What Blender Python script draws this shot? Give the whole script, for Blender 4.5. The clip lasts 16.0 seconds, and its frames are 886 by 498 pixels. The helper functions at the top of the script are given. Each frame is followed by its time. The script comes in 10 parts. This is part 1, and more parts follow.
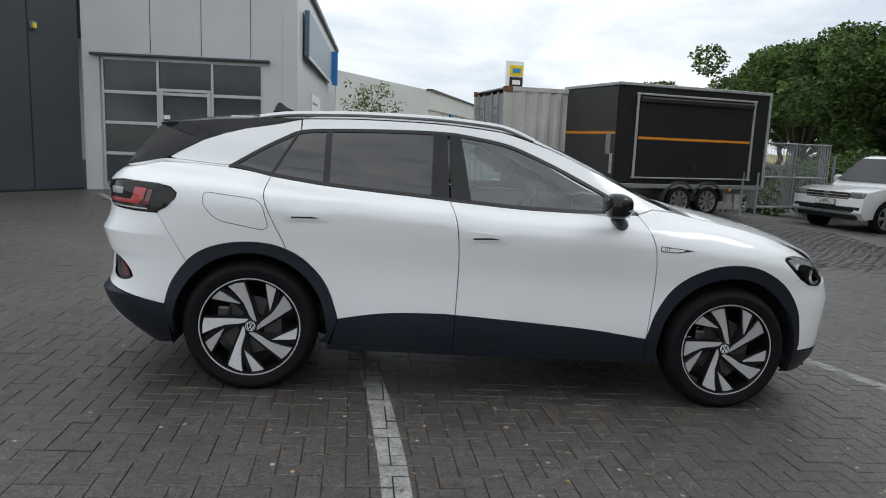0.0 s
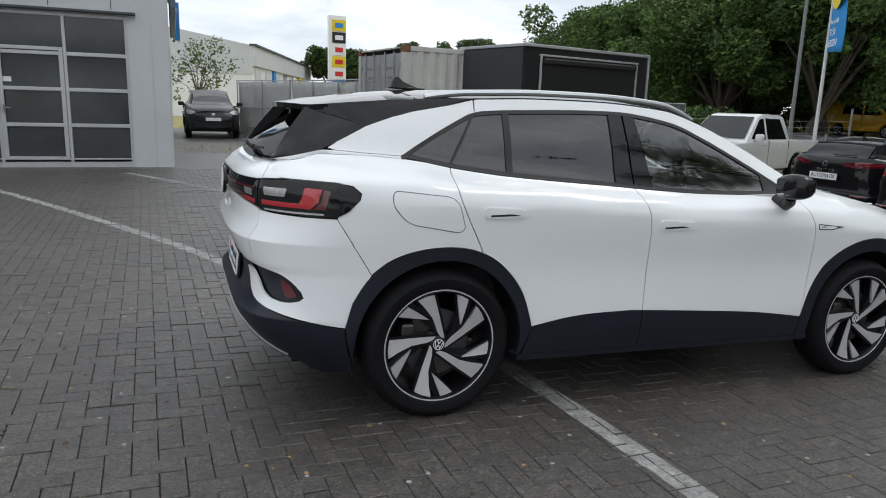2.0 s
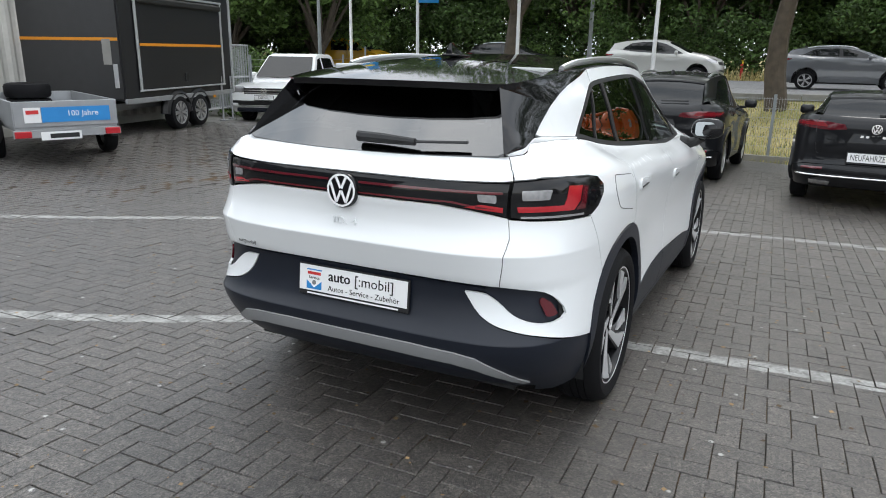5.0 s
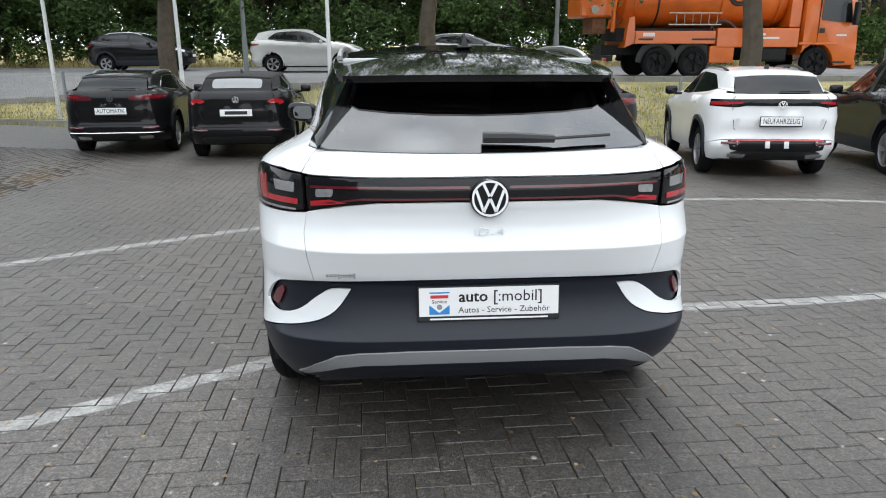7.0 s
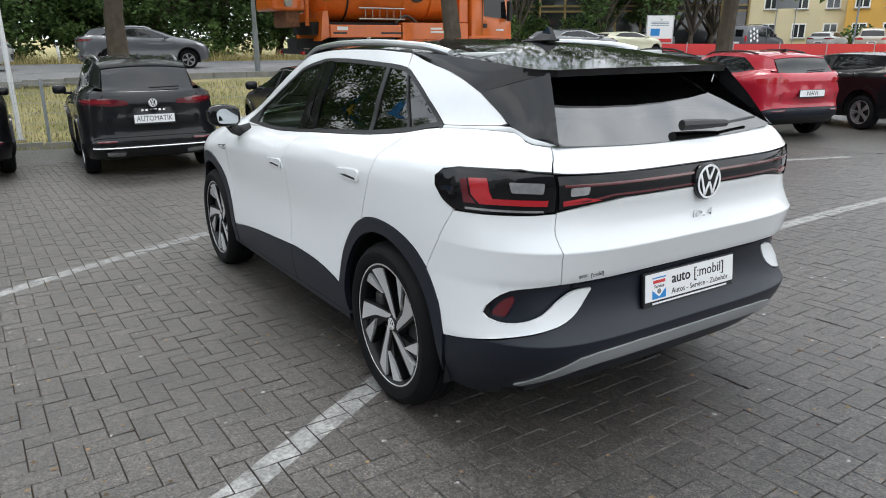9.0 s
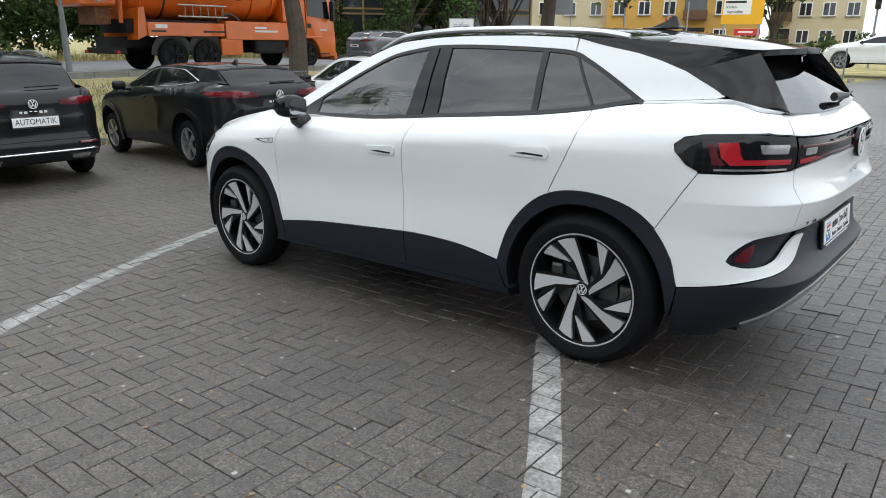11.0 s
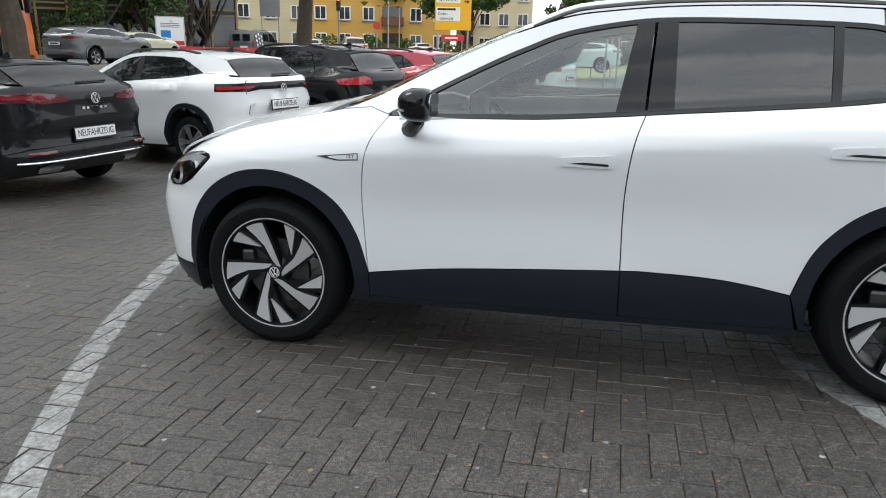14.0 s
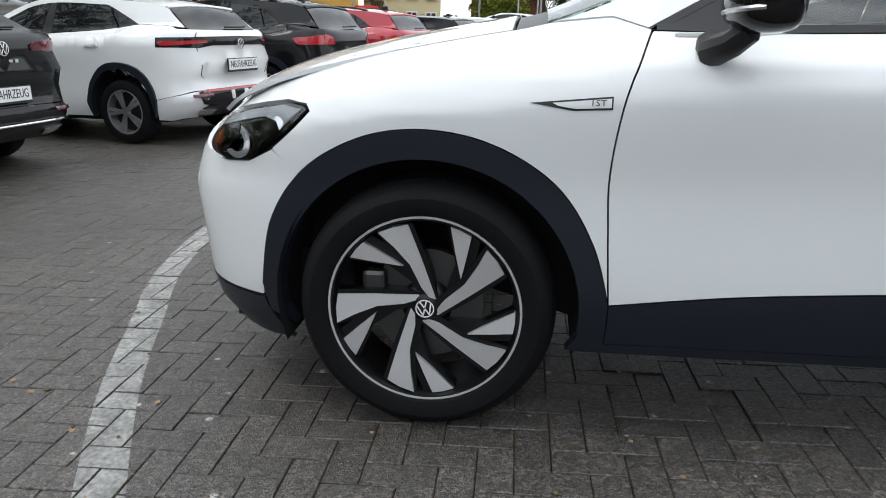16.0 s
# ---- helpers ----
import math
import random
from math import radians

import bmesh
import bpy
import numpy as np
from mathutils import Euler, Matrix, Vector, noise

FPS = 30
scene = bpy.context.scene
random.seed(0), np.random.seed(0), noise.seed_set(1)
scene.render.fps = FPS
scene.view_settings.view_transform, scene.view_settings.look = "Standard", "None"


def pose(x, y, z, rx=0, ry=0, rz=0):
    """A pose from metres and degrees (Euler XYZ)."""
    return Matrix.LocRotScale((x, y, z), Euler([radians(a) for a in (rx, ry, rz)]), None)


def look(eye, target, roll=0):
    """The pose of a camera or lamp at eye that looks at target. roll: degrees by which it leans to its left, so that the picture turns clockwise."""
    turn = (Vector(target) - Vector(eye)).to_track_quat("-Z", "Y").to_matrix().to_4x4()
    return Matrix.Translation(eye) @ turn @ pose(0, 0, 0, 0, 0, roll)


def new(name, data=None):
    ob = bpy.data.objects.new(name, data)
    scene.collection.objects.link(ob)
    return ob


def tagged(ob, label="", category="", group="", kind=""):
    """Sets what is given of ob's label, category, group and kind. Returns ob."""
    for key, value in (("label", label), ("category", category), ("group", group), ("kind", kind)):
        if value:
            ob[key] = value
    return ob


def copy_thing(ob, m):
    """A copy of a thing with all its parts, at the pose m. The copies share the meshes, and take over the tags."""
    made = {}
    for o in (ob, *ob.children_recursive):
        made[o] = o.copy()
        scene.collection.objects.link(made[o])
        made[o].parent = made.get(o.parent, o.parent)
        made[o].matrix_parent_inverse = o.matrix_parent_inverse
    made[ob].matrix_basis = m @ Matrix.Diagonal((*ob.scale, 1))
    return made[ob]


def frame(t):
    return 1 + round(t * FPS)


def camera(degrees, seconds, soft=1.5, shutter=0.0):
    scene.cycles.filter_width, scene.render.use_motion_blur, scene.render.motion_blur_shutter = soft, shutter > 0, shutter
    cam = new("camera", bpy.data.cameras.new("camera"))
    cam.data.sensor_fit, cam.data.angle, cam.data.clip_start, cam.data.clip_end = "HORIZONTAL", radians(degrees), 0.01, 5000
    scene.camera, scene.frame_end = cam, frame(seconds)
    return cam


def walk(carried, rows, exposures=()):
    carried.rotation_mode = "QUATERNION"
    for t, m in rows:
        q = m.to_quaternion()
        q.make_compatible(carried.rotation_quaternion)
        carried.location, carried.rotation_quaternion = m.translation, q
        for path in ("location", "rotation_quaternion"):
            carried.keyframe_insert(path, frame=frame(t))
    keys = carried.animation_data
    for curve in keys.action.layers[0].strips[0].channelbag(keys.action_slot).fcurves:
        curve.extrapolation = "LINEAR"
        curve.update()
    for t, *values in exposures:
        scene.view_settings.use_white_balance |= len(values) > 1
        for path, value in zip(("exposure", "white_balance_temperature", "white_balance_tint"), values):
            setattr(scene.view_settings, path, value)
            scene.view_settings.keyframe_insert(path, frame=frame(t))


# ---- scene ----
import functools

cam = camera(64.9, 16.0, soft=1.0)
PATH = [
    (0, (-0.694, -4.714, 1.475), (-0.499, -2.748, 1.167), 2.29),
    (0.5, (-1.168, -4.499, 1.494), (-0.910, -2.542, 1.170), 2.33),
    (1, (-1.625, -4.298, 1.523), (-1.248, -2.364, 1.182), 2.24),
    (1.5, (-2.049, -4.034, 1.529), (-1.526, -2.139, 1.166), 2.00),
    (2, (-2.509, -3.824, 1.539), (-1.800, -1.999, 1.130), 1.78),
    (2.5, (-2.929, -3.517, 1.547), (-1.998, -1.810, 1.077), 1.59),
    (3, (-3.339, -3.210, 1.565), (-2.223, -1.624, 1.075), 1.32),
    (3.5, (-3.697, -2.895, 1.602), (-2.372, -1.487, 1.090), 0.99),
    (4, (-3.983, -2.466, 1.620), (-2.520, -1.205, 1.100), 0.79),
    (4.2, (-4.100, -2.300, 1.615), (-2.586, -1.101, 1.093), 0.75),
    (6.3, (-4.684, -0.271, 1.669), (-2.776, -0.104, 1.095), 0.71),
    (6.5, (-4.687, -0.110, 1.650), (-2.772, -0.043, 1.078), 0.49),
    (7, (-4.634, 0.337, 1.631), (-2.721, 0.197, 1.066), -0.04),
    (7.5, (-4.471, 0.795, 1.635), (-2.589, 0.431, 1.063), -0.06),
    (8, (-4.318, 1.257, 1.638), (-2.518, 0.601, 1.063), -0.03),
    (8.5, (-4.097, 1.707, 1.638), (-2.382, 0.857, 1.057), -0.11),
    (9, (-3.911, 2.212, 1.630), (-2.294, 1.188, 1.048), -0.04),
    (9.5, (-3.678, 2.643, 1.606), (-2.143, 1.497, 1.030), 0.10),
    (9.7, (-3.578, 2.803, 1.602), (-2.067, 1.626, 1.025), 0.08),
    (11.8, (-2.266, 3.979, 1.508), (-1.272, 2.336, 0.949), 0.59),
    (12, (-2.075, 4.011, 1.501), (-1.145, 2.330, 0.946), 0.58),
    (12.5, (-1.625, 4.081, 1.470), (-0.858, 2.320, 0.914), 0.60),
    (13, (-1.166, 4.011, 1.443), (-0.487, 2.213, 0.889), 0.72),
    (13.5, (-0.705, 3.919, 1.409), (-0.116, 2.089, 0.855), 0.94),
    (14, (-0.251, 3.786, 1.374), (0.256, 1.931, 0.825), 1.30),
    (14.5, (0.189, 3.606, 1.346), (0.667, 1.743, 0.796), 1.63),
    (15, (0.595, 3.430, 1.309), (0.901, 1.530, 0.763), 1.68),
    (15.5, (0.908, 3.075, 1.221), (1.132, 1.170, 0.656), 1.81),
    (16, (1.122, 2.694, 1.071), (1.360, 0.801, 0.469), 1.90),
]
walk(cam, [(t, look(eye, target, roll)) for t, eye, target, roll in PATH],
     exposures=[(0.0, -0.02), (2.0, 0.05), (4.2, 0.54), (6.3, 0.92), (8.0, 0.84), (9.7, 0.68), (11.8, 0.62), (16.0, 0.56)])

# ---------------------------------------------------------------- light
world = bpy.data.worlds.new("overcast_sky")
scene.world = world
world.use_nodes = True
wn, wl = world.node_tree.nodes, world.node_tree.links
wn.clear()


def wnode(kind, **sockets):
    n = wn.new(kind)
    for k, v in sockets.items():
        n.inputs[k.replace("_", " ")].default_value = v
    return n


w_sky = wn.new("ShaderNodeTexSky")
w_sky.sky_type, w_sky.sun_disc = "NISHITA", False
w_sky.sun_elevation, w_sky.sun_rotation = radians(52), radians(200)
w_coord = wn.new("ShaderNodeTexCoord")
w_map = wn.new("ShaderNodeMapping")
w_map.inputs["Scale"].default_value = (1.0, 1.0, 3.6)
w_noise = wnode("ShaderNodeTexNoise", Scale=2.3, Detail=7.0, Roughness=0.58, Distortion=0.4)
w_ramp = wn.new("ShaderNodeValToRGB")
w_ramp.color_ramp.elements[0].position, w_ramp.color_ramp.elements[0].color = 0.36, (0.50, 0.555, 0.615, 1)
w_ramp.color_ramp.elements[1].position, w_ramp.color_ramp.elements[1].color = 0.64, (0.88, 0.90, 0.915, 1)
w_gain = wn.new("ShaderNodeVectorMath")
w_gain.operation = "SCALE"
w_gain.inputs["Scale"].default_value = 0.10
w_mix = wn.new("ShaderNodeMixRGB")
w_mix.inputs["Fac"].default_value = 0.93
w_bg = wn.new("ShaderNodeBackground")
w_bg.inputs["Strength"].default_value = 1.12
# the cloud cover is brightest half way up
w_sep = wn.new("ShaderNodeSeparateXYZ")
w_up = wn.new("ShaderNodeValToRGB")
w_up.color_ramp.interpolation = "EASE"
for pos, level in ((0.0, 0.60), (0.16, 0.64), (0.36, 1.0), (0.60, 0.92), (1.0, 0.72)):
    el = w_up.color_ramp.elements[0] if pos == 0.0 else w_up.color_ramp.elements[1] if pos == 1.0 else w_up.color_ramp.elements.new(pos)
    el.position, el.color = pos, (level, level, level, 1)
w_gain_up = wn.new("ShaderNodeMath")
w_gain_up.operation = "MULTIPLY"
w_gain_up.inputs[1].default_value = 2.1
w_lift = wn.new("ShaderNodeVectorMath")
w_lift.operation = "SCALE"
w_out = wn.new("ShaderNodeOutputWorld")
wl.new(w_coord.outputs["Generated"], w_map.inputs["Vector"])
wl.new(w_map.outputs["Vector"], w_noise.inputs["Vector"])
wl.new(w_noise.outputs["Fac"], w_ramp.inputs["Fac"])
wl.new(w_sky.outputs["Color"], w_gain.inputs[0])
wl.new(w_gain.outputs["Vector"], w_mix.inputs["Color1"])
wl.new(w_ramp.outputs["Color"], w_mix.inputs["Color2"])
wl.new(w_coord.outputs["Generated"], w_sep.inputs["Vector"])
wl.new(w_sep.outputs["Z"], w_up.inputs["Fac"])
wl.new(w_up.outputs["Color"], w_gain_up.inputs[0])
wl.new(w_mix.outputs["Color"], w_lift.inputs[0])
wl.new(w_gain_up.outputs["Value"], w_lift.inputs["Scale"])
wl.new(w_lift.outputs["Vector"], w_bg.inputs["Color"])
wl.new(w_bg.outputs["Background"], w_out.inputs["Surface"])

sun = new("sun", bpy.data.lights.new("sun", "SUN"))
sun.data.energy, sun.data.angle, sun.data.color = 0.6, radians(20), (1.0, 0.96, 0.90)
sun.matrix_basis = look((20, -2, 28), (0, 0, 0))

# ---------------------------------------------------------------- materials


def material(name, color, rough=0.5, metal=0.0, vary=0.0, scale=6.0, bump=0.0, bump_scale=60.0, coat=0.0, fine=0.0, fine_scale=90.0,
             piece=0.0, spec=0.5, tint=None):
    """A painted or raw surface: base colour, broad stains (vary), fine grain (fine), relief (bump), and a shift from piece to piece."""
    m = bpy.data.materials.new(name)
    m.use_nodes = True
    nodes, links = m.node_tree.nodes, m.node_tree.links
    b = nodes["Principled BSDF"]
    b.inputs["Roughness"].default_value, b.inputs["Metallic"].default_value = rough, metal
    b.inputs["Coat Weight"].default_value, b.inputs["Coat Roughness"].default_value = coat, 0.03
    b.inputs["Specular IOR Level"].default_value = spec
    b.inputs["Base Color"].default_value = (*color, 1)
    coord = nodes.new("ShaderNodeTexCoord")
    out = None

    def noise_tex(sc, detail):
        n = nodes.new("ShaderNodeTexNoise")
        n.inputs["Scale"].default_value, n.inputs["Detail"].default_value = sc, detail
        links.new(coord.outputs["Object"], n.inputs["Vector"])
        return n.outputs["Fac"]

    def shift(amount, source, base):
        mr = nodes.new("ShaderNodeMapRange")
        mr.inputs["From Min"].default_value, mr.inputs["From Max"].default_value = 0.25, 0.75
        mr.inputs["To Min"].default_value, mr.inputs["To Max"].default_value = 1 - amount, 1 + amount
        links.new(source, mr.inputs["Value"])
        mul = nodes.new("ShaderNodeVectorMath")
        mul.operation = "SCALE"
        if base is None:
            mul.inputs[0].default_value = color
        else:
            links.new(base, mul.inputs[0])
        links.new(mr.outputs["Result"], mul.inputs["Scale"])
        return mul.outputs["Vector"]
    if vary:
        out = shift(vary, noise_tex(scale, 5.0), out)
    if fine:
        out = shift(fine, noise_tex(fine_scale, 3.0), out)
    if piece:
        info = nodes.new("ShaderNodeObjectInfo")
        geo = nodes.new("ShaderNodeNewGeometry")
        add = nodes.new("ShaderNodeMath")
        add.operation = "ADD"
        links.new(info.outputs["Random"], add.inputs[0])
        links.new(geo.outputs["Random Per Island"], add.inputs[1])
        fr = nodes.new("ShaderNodeMath")
        fr.operation = "FRACT"
        links.new(add.outputs[0], fr.inputs[0])
        out = shift(piece, fr.outputs[0], out)
    if out is not None:
        links.new(out, b.inputs["Base Color"])
    if bump:
        bm_node = nodes.new("ShaderNodeBump")
        bm_node.inputs["Strength"].default_value, bm_node.inputs["Distance"].default_value = bump, 0.01
        links.new(noise_tex(bump_scale, 4.0), bm_node.inputs["Height"])
        links.new(bm_node.outputs["Normal"], b.inputs["Normal"])
    return m


def glass_material(name, tint, gloss=0.0, ior=1.75):
    """A thin pane: tinted see-through with a Fresnel gloss."""
    m = bpy.data.materials.new(name)
    m.use_nodes = True
    nodes, links = m.node_tree.nodes, m.node_tree.links
    nodes.remove(nodes["Principled BSDF"])
    tr, gl = nodes.new("ShaderNodeBsdfTransparent"), nodes.new("ShaderNodeBsdfGlossy")
    tr.inputs["Color"].default_value = (*tint, 1)
    gl.inputs["Roughness"].default_value = gloss
    fres, mix = nodes.new("ShaderNodeFresnel"), nodes.new("ShaderNodeMixShader")
    fres.inputs["IOR"].default_value = ior
    links.new(fres.outputs["Fac"], mix.inputs["Fac"])
    links.new(tr.outputs["BSDF"], mix.inputs[1])
    links.new(gl.outputs["BSDF"], mix.inputs[2])
    links.new(mix.outputs["Shader"], nodes["Material Output"].inputs["Surface"])
    return m


def glow_material(name, color, strength):
    m = bpy.data.materials.new(name)
    m.use_nodes = True
    b = m.node_tree.nodes["Principled BSDF"]
    b.inputs["Base Color"].default_value = (*color, 1)
    b.inputs["Emission Color"].default_value = (*color, 1)
    b.inputs["Emission Strength"].default_value = strength
    return m


M_WHITE = material("white_paint", (0.785, 0.805, 0.815), 0.6, coat=1.0, vary=0.012, scale=2.0, spec=0.2)
M_PIANO = material("gloss_black_paint", (0.007, 0.007, 0.008), 0.06, vary=0.1, spec=0.38)
M_CLAD = material("dark_grey_cladding", (0.0085, 0.0115, 0.0195), 0.42, vary=0.10, scale=3.0, bump=0.04, bump_scale=700, spec=0.4)
M_SILVERTRIM = material("silver_bumper_trim", (0.27, 0.275, 0.28), 0.38, vary=0.05)
M_RAIL = material("silver_roof_rail", (0.62, 0.63, 0.64), 0.28, metal=0.9, vary=0.03)
M_RUBBER = material("tyre_rubber", (0.008, 0.008, 0.009), 0.66, vary=0.15, bump=0.15, bump_scale=120, spec=0.12)
M_SEAL = material("black_seal", (0.010, 0.010, 0.011), 0.45, vary=0.1)
M_ALU = material("machined_alloy", (0.74, 0.74, 0.75), 0.30, metal=0.6, vary=0.03, fine=0.04, fine_scale=200)
M_RIMBLACK = material("black_alloy", (0.006, 0.006, 0.007), 0.32, vary=0.1, spec=0.3)
M_STEEL = material("brake_steel", (0.10, 0.10, 0.10), 0.4, metal=0.9, vary=0.1)
M_DARK = material("dark_underbody", (0.008, 0.008, 0.009), 0.8, vary=0.2)
M_TINT = glass_material("privacy_glass", (0.040, 0.042, 0.045), ior=1.95)
M_REARGLASS = glass_material("rear_glass", (0.035, 0.037, 0.04), ior=2.7)
M_CLEAR = glass_material("side_glass", (0.78, 0.89, 0.85), gloss=0.0, ior=2.2)
M_LAMPCLEAR = glass_material("lamp_cover", (0.86, 0.86, 0.87))
M_DRL = material("clear_lamp_glass", (0.75, 0.78, 0.80), 0.15, coat=1.0, vary=0.05)
M_RED = material("red_lens", (0.42, 0.012, 0.02), 0.18, coat=1.0, vary=0.1, scale=40)
M_DARKRED = material("dark_red_lens", (0.10, 0.006, 0.012), 0.15, coat=1.0, vary=0.1, scale=40)
M_DEEPRED = material("deep_red_lens", (0.22, 0.010, 0.016), 0.16, coat=1.0, vary=0.15, scale=40)
M_LAMPGREY = material("lamp_reflector", (0.42, 0.42, 0.43), 0.25, metal=0.6, vary=0.2, scale=60)
M_CHROME = material("chrome", (0.80, 0.80, 0.81), 0.12, metal=1.0, vary=0.02)
M_MIRROR = material("tinted_mirror_glass", (0.35, 0.37, 0.38), 0.03, metal=1.0, vary=0.02)
M_BADGE = material("badge_white", (0.85, 0.85, 0.85), 0.3, vary=0.02)
M_PLATE = material("white_plate", (0.80, 0.80, 0.80), 0.35, vary=0.03)
M_INK = material("black_ink", (0.012, 0.012, 0.012), 0.5, vary=0.1)
M_SIGNBLUE = material("blue_print", (0.02, 0.22, 0.55), 0.45, vary=0.06)
M_SIGNRED = material("red_print", (0.55, 0.03, 0.03), 0.45, vary=0.06)
M_SEATGREY = material("grey_seat_fabric", (0.055, 0.057, 0.06), 0.85, vary=0.15, bump=0.03, bump_scale=300)
M_CABINLIGHT = material("light_cabin_trim", (0.46, 0.48, 0.47), 0.7, vary=0.08)
M_CABINDARK = material("dark_cabin_trim", (0.02, 0.02, 0.022), 0.7, vary=0.15)

# ---------------------------------------------------------------- mesh tools
LOT = pose(0, 0, 0, 0, 2.1, 0)  # the paved lot falls 2.1 degrees towards the road


def finish(bm, name, mats, parent=None, label="", smooth=False, sharp=None):
    if not isinstance(mats, (list, tuple)):
        mats = [mats]
    bmesh.ops.recalc_face_normals(bm, faces=bm.faces)
    if smooth:
        for f in bm.faces:
            f.smooth = True
    if smooth and sharp:
        lim = radians(sharp)
        for e in bm.edges:
            if len(e.link_faces) == 2 and e.calc_face_angle(0) > lim:
                e.smooth = False
    nl, rl = bm.verts.layers.float_vector.get("chart_n"), bm.verts.layers.int.get("rim")
    loops = None
    if nl is not None:
        side = sum(f.normal.dot(f.verts[0][nl]) * f.calc_area() for f in bm.faces if not any(v[rl] for v in f.verts))
        if side < 0:
            bmesh.ops.reverse_faces(bm, faces=bm.faces[:])
            bm.normal_update()
        loops = []
        for f in bm.faces:
            if any(v[rl] for v in f.verts):
                loops += [tuple(f.normal)] * len(f.verts)
            else:
                loops += [tuple(l.vert[nl]) for l in f.loops]
        bm.verts.layers.float_vector.remove(nl)
        bm.verts.layers.int.remove(bm.verts.layers.int.get("rim"))
    me = bpy.data.meshes.new(name)
    bm.to_mesh(me)
    bm.free()
    if loops:
        me.normals_split_custom_set(loops)
    for m in mats:
        me.materials.append(m)
    ob = new(name, me)
    if parent is not None:
        ob.parent = parent
    if label:
        tagged(ob, label)
    return ob


def part(name, bm, mat, parent, label="", smooth=False, sharp=35):
    return finish(bm, name, mat, parent, label, smooth, sharp)


def thing(name, m, label, category, group="", kind=""):
    ob = new(name)
    ob.empty_display_size = 0.1
    ob.matrix_basis = m
    return tagged(ob, label, category, group, kind)


def add_box(bm, cx, cy, cz, sx, sy, sz, bevel=0.0, m=None, mi=0, seg=2):
    r = bmesh.ops.create_cube(bm, size=1)
    vs = r["verts"]
    mat = Matrix.Translation((cx, cy, cz)) @ Matrix.Diagonal((sx, sy, sz, 1))
    if m is not None:
        mat = m @ mat
    bmesh.ops.transform(bm, matrix=mat, verts=vs)
    fs = {f for v in vs for f in v.link_faces}
    if bevel:
        es = list({e for v in vs for e in v.link_edges})
        rb = bmesh.ops.bevel(bm, geom=es, offset=bevel, segments=seg, affect="EDGES", profile=0.5)
        fs = set(rb["faces"]) | {f for f in fs if f.is_valid}
    for f in fs:
        f.material_index = mi
    return bm


def box_bm(*a, **k):
    return add_box(bmesh.new(), *a, **k)


def add_cyl(bm, p0, p1, r0, r1=None, seg=12, mi=0, caps=True):
    p0, p1 = Vector(p0), Vector(p1)
    r1 = r0 if r1 is None else r1
    d = p1 - p0
    q = d.to_track_quat("Z", "Y").to_matrix().to_4x4()
    r = bmesh.ops.create_cone(bm, cap_ends=caps, segments=seg, radius1=r0, radius2=r1, depth=d.length,
                              matrix=Matrix.Translation((p0 + p1) / 2) @ q)
    for f in {f for v in r["verts"] for f in v.link_faces}:
        f.material_index = mi
    return bm


def add_lathe(bm, profile, seg=32, m=None, mi=0, closed=False):
    """profile: (radius, along) pairs turned about the local y axis."""
    rings = []
    for k in range(seg):
        a = 2 * math.pi * k / seg
        ring = []
        for r, h in profile:
            v = Vector((r * math.cos(a), h, r * math.sin(a)))
            ring.append(bm.verts.new(m @ v if m is not None else v))
        rings.append(ring)
    n = len(profile)
    for k in range(seg):
        a, b = rings[k], rings[(k + 1) % seg]
        for i in range(n if closed else n - 1):
            j = (i + 1) % n
            f = bm.faces.new((a[i], a[j], b[j], b[i]))
            f.material_index = mi
    return bm


def add_prism(bm, pts, depth, m=None, mi=0):
    """A flat polygon in the local x, z plane given a depth along +y."""
    a = [Vector((x, 0, z)) for x, z in pts]
    b = [Vector((x, depth, z)) for x, z in pts]
    if m is not None:
        a, b = [m @ v for v in a], [m @ v for v in b]
    va, vb = [bm.verts.new(v) for v in a], [bm.verts.new(v) for v in b]
    fs = [bm.faces.new(va), bm.faces.new(vb[::-1])]
    n = len(va)
    for i in range(n):
        fs.append(bm.faces.new((va[i], va[(i + 1) % n], vb[(i + 1) % n], vb[i])))
    for f in fs:
        f.material_index = mi
    return bm


def add_tube(bm, pts, r, seg=8, mi=0, flat=1.0, up=Vector((0, 0, 1))):
    """A tube along a line of points; flat squeezes it along its own side."""
    pts = [Vector(p) for p in pts]
    rings = []
    for i, p in enumerate(pts):
        d = (pts[min(i + 1, len(pts) - 1)] - pts[max(i - 1, 0)]).normalized()
        side = d.cross(up)
        side = side.normalized() if side.length > 1e-5 else Vector((1, 0, 0))
        top = side.cross(d)
        rr = r[i] if isinstance(r, (list, tuple)) else r
        rings.append([bm.verts.new(p + side * (rr * flat * math.cos(2 * math.pi * k / seg)) + top * (rr * math.sin(2 * math.pi * k / seg)))
                      for k in range(seg)])
    for a, b in zip(rings, rings[1:]):
        for k in range(seg):
            f = bm.faces.new((a[k], a[(k + 1) % seg], b[(k + 1) % seg], b[k]))
            f.material_index = mi
    for ring in (rings[0][::-1], rings[-1]):
        bm.faces.new(ring).material_index = mi
    return bm


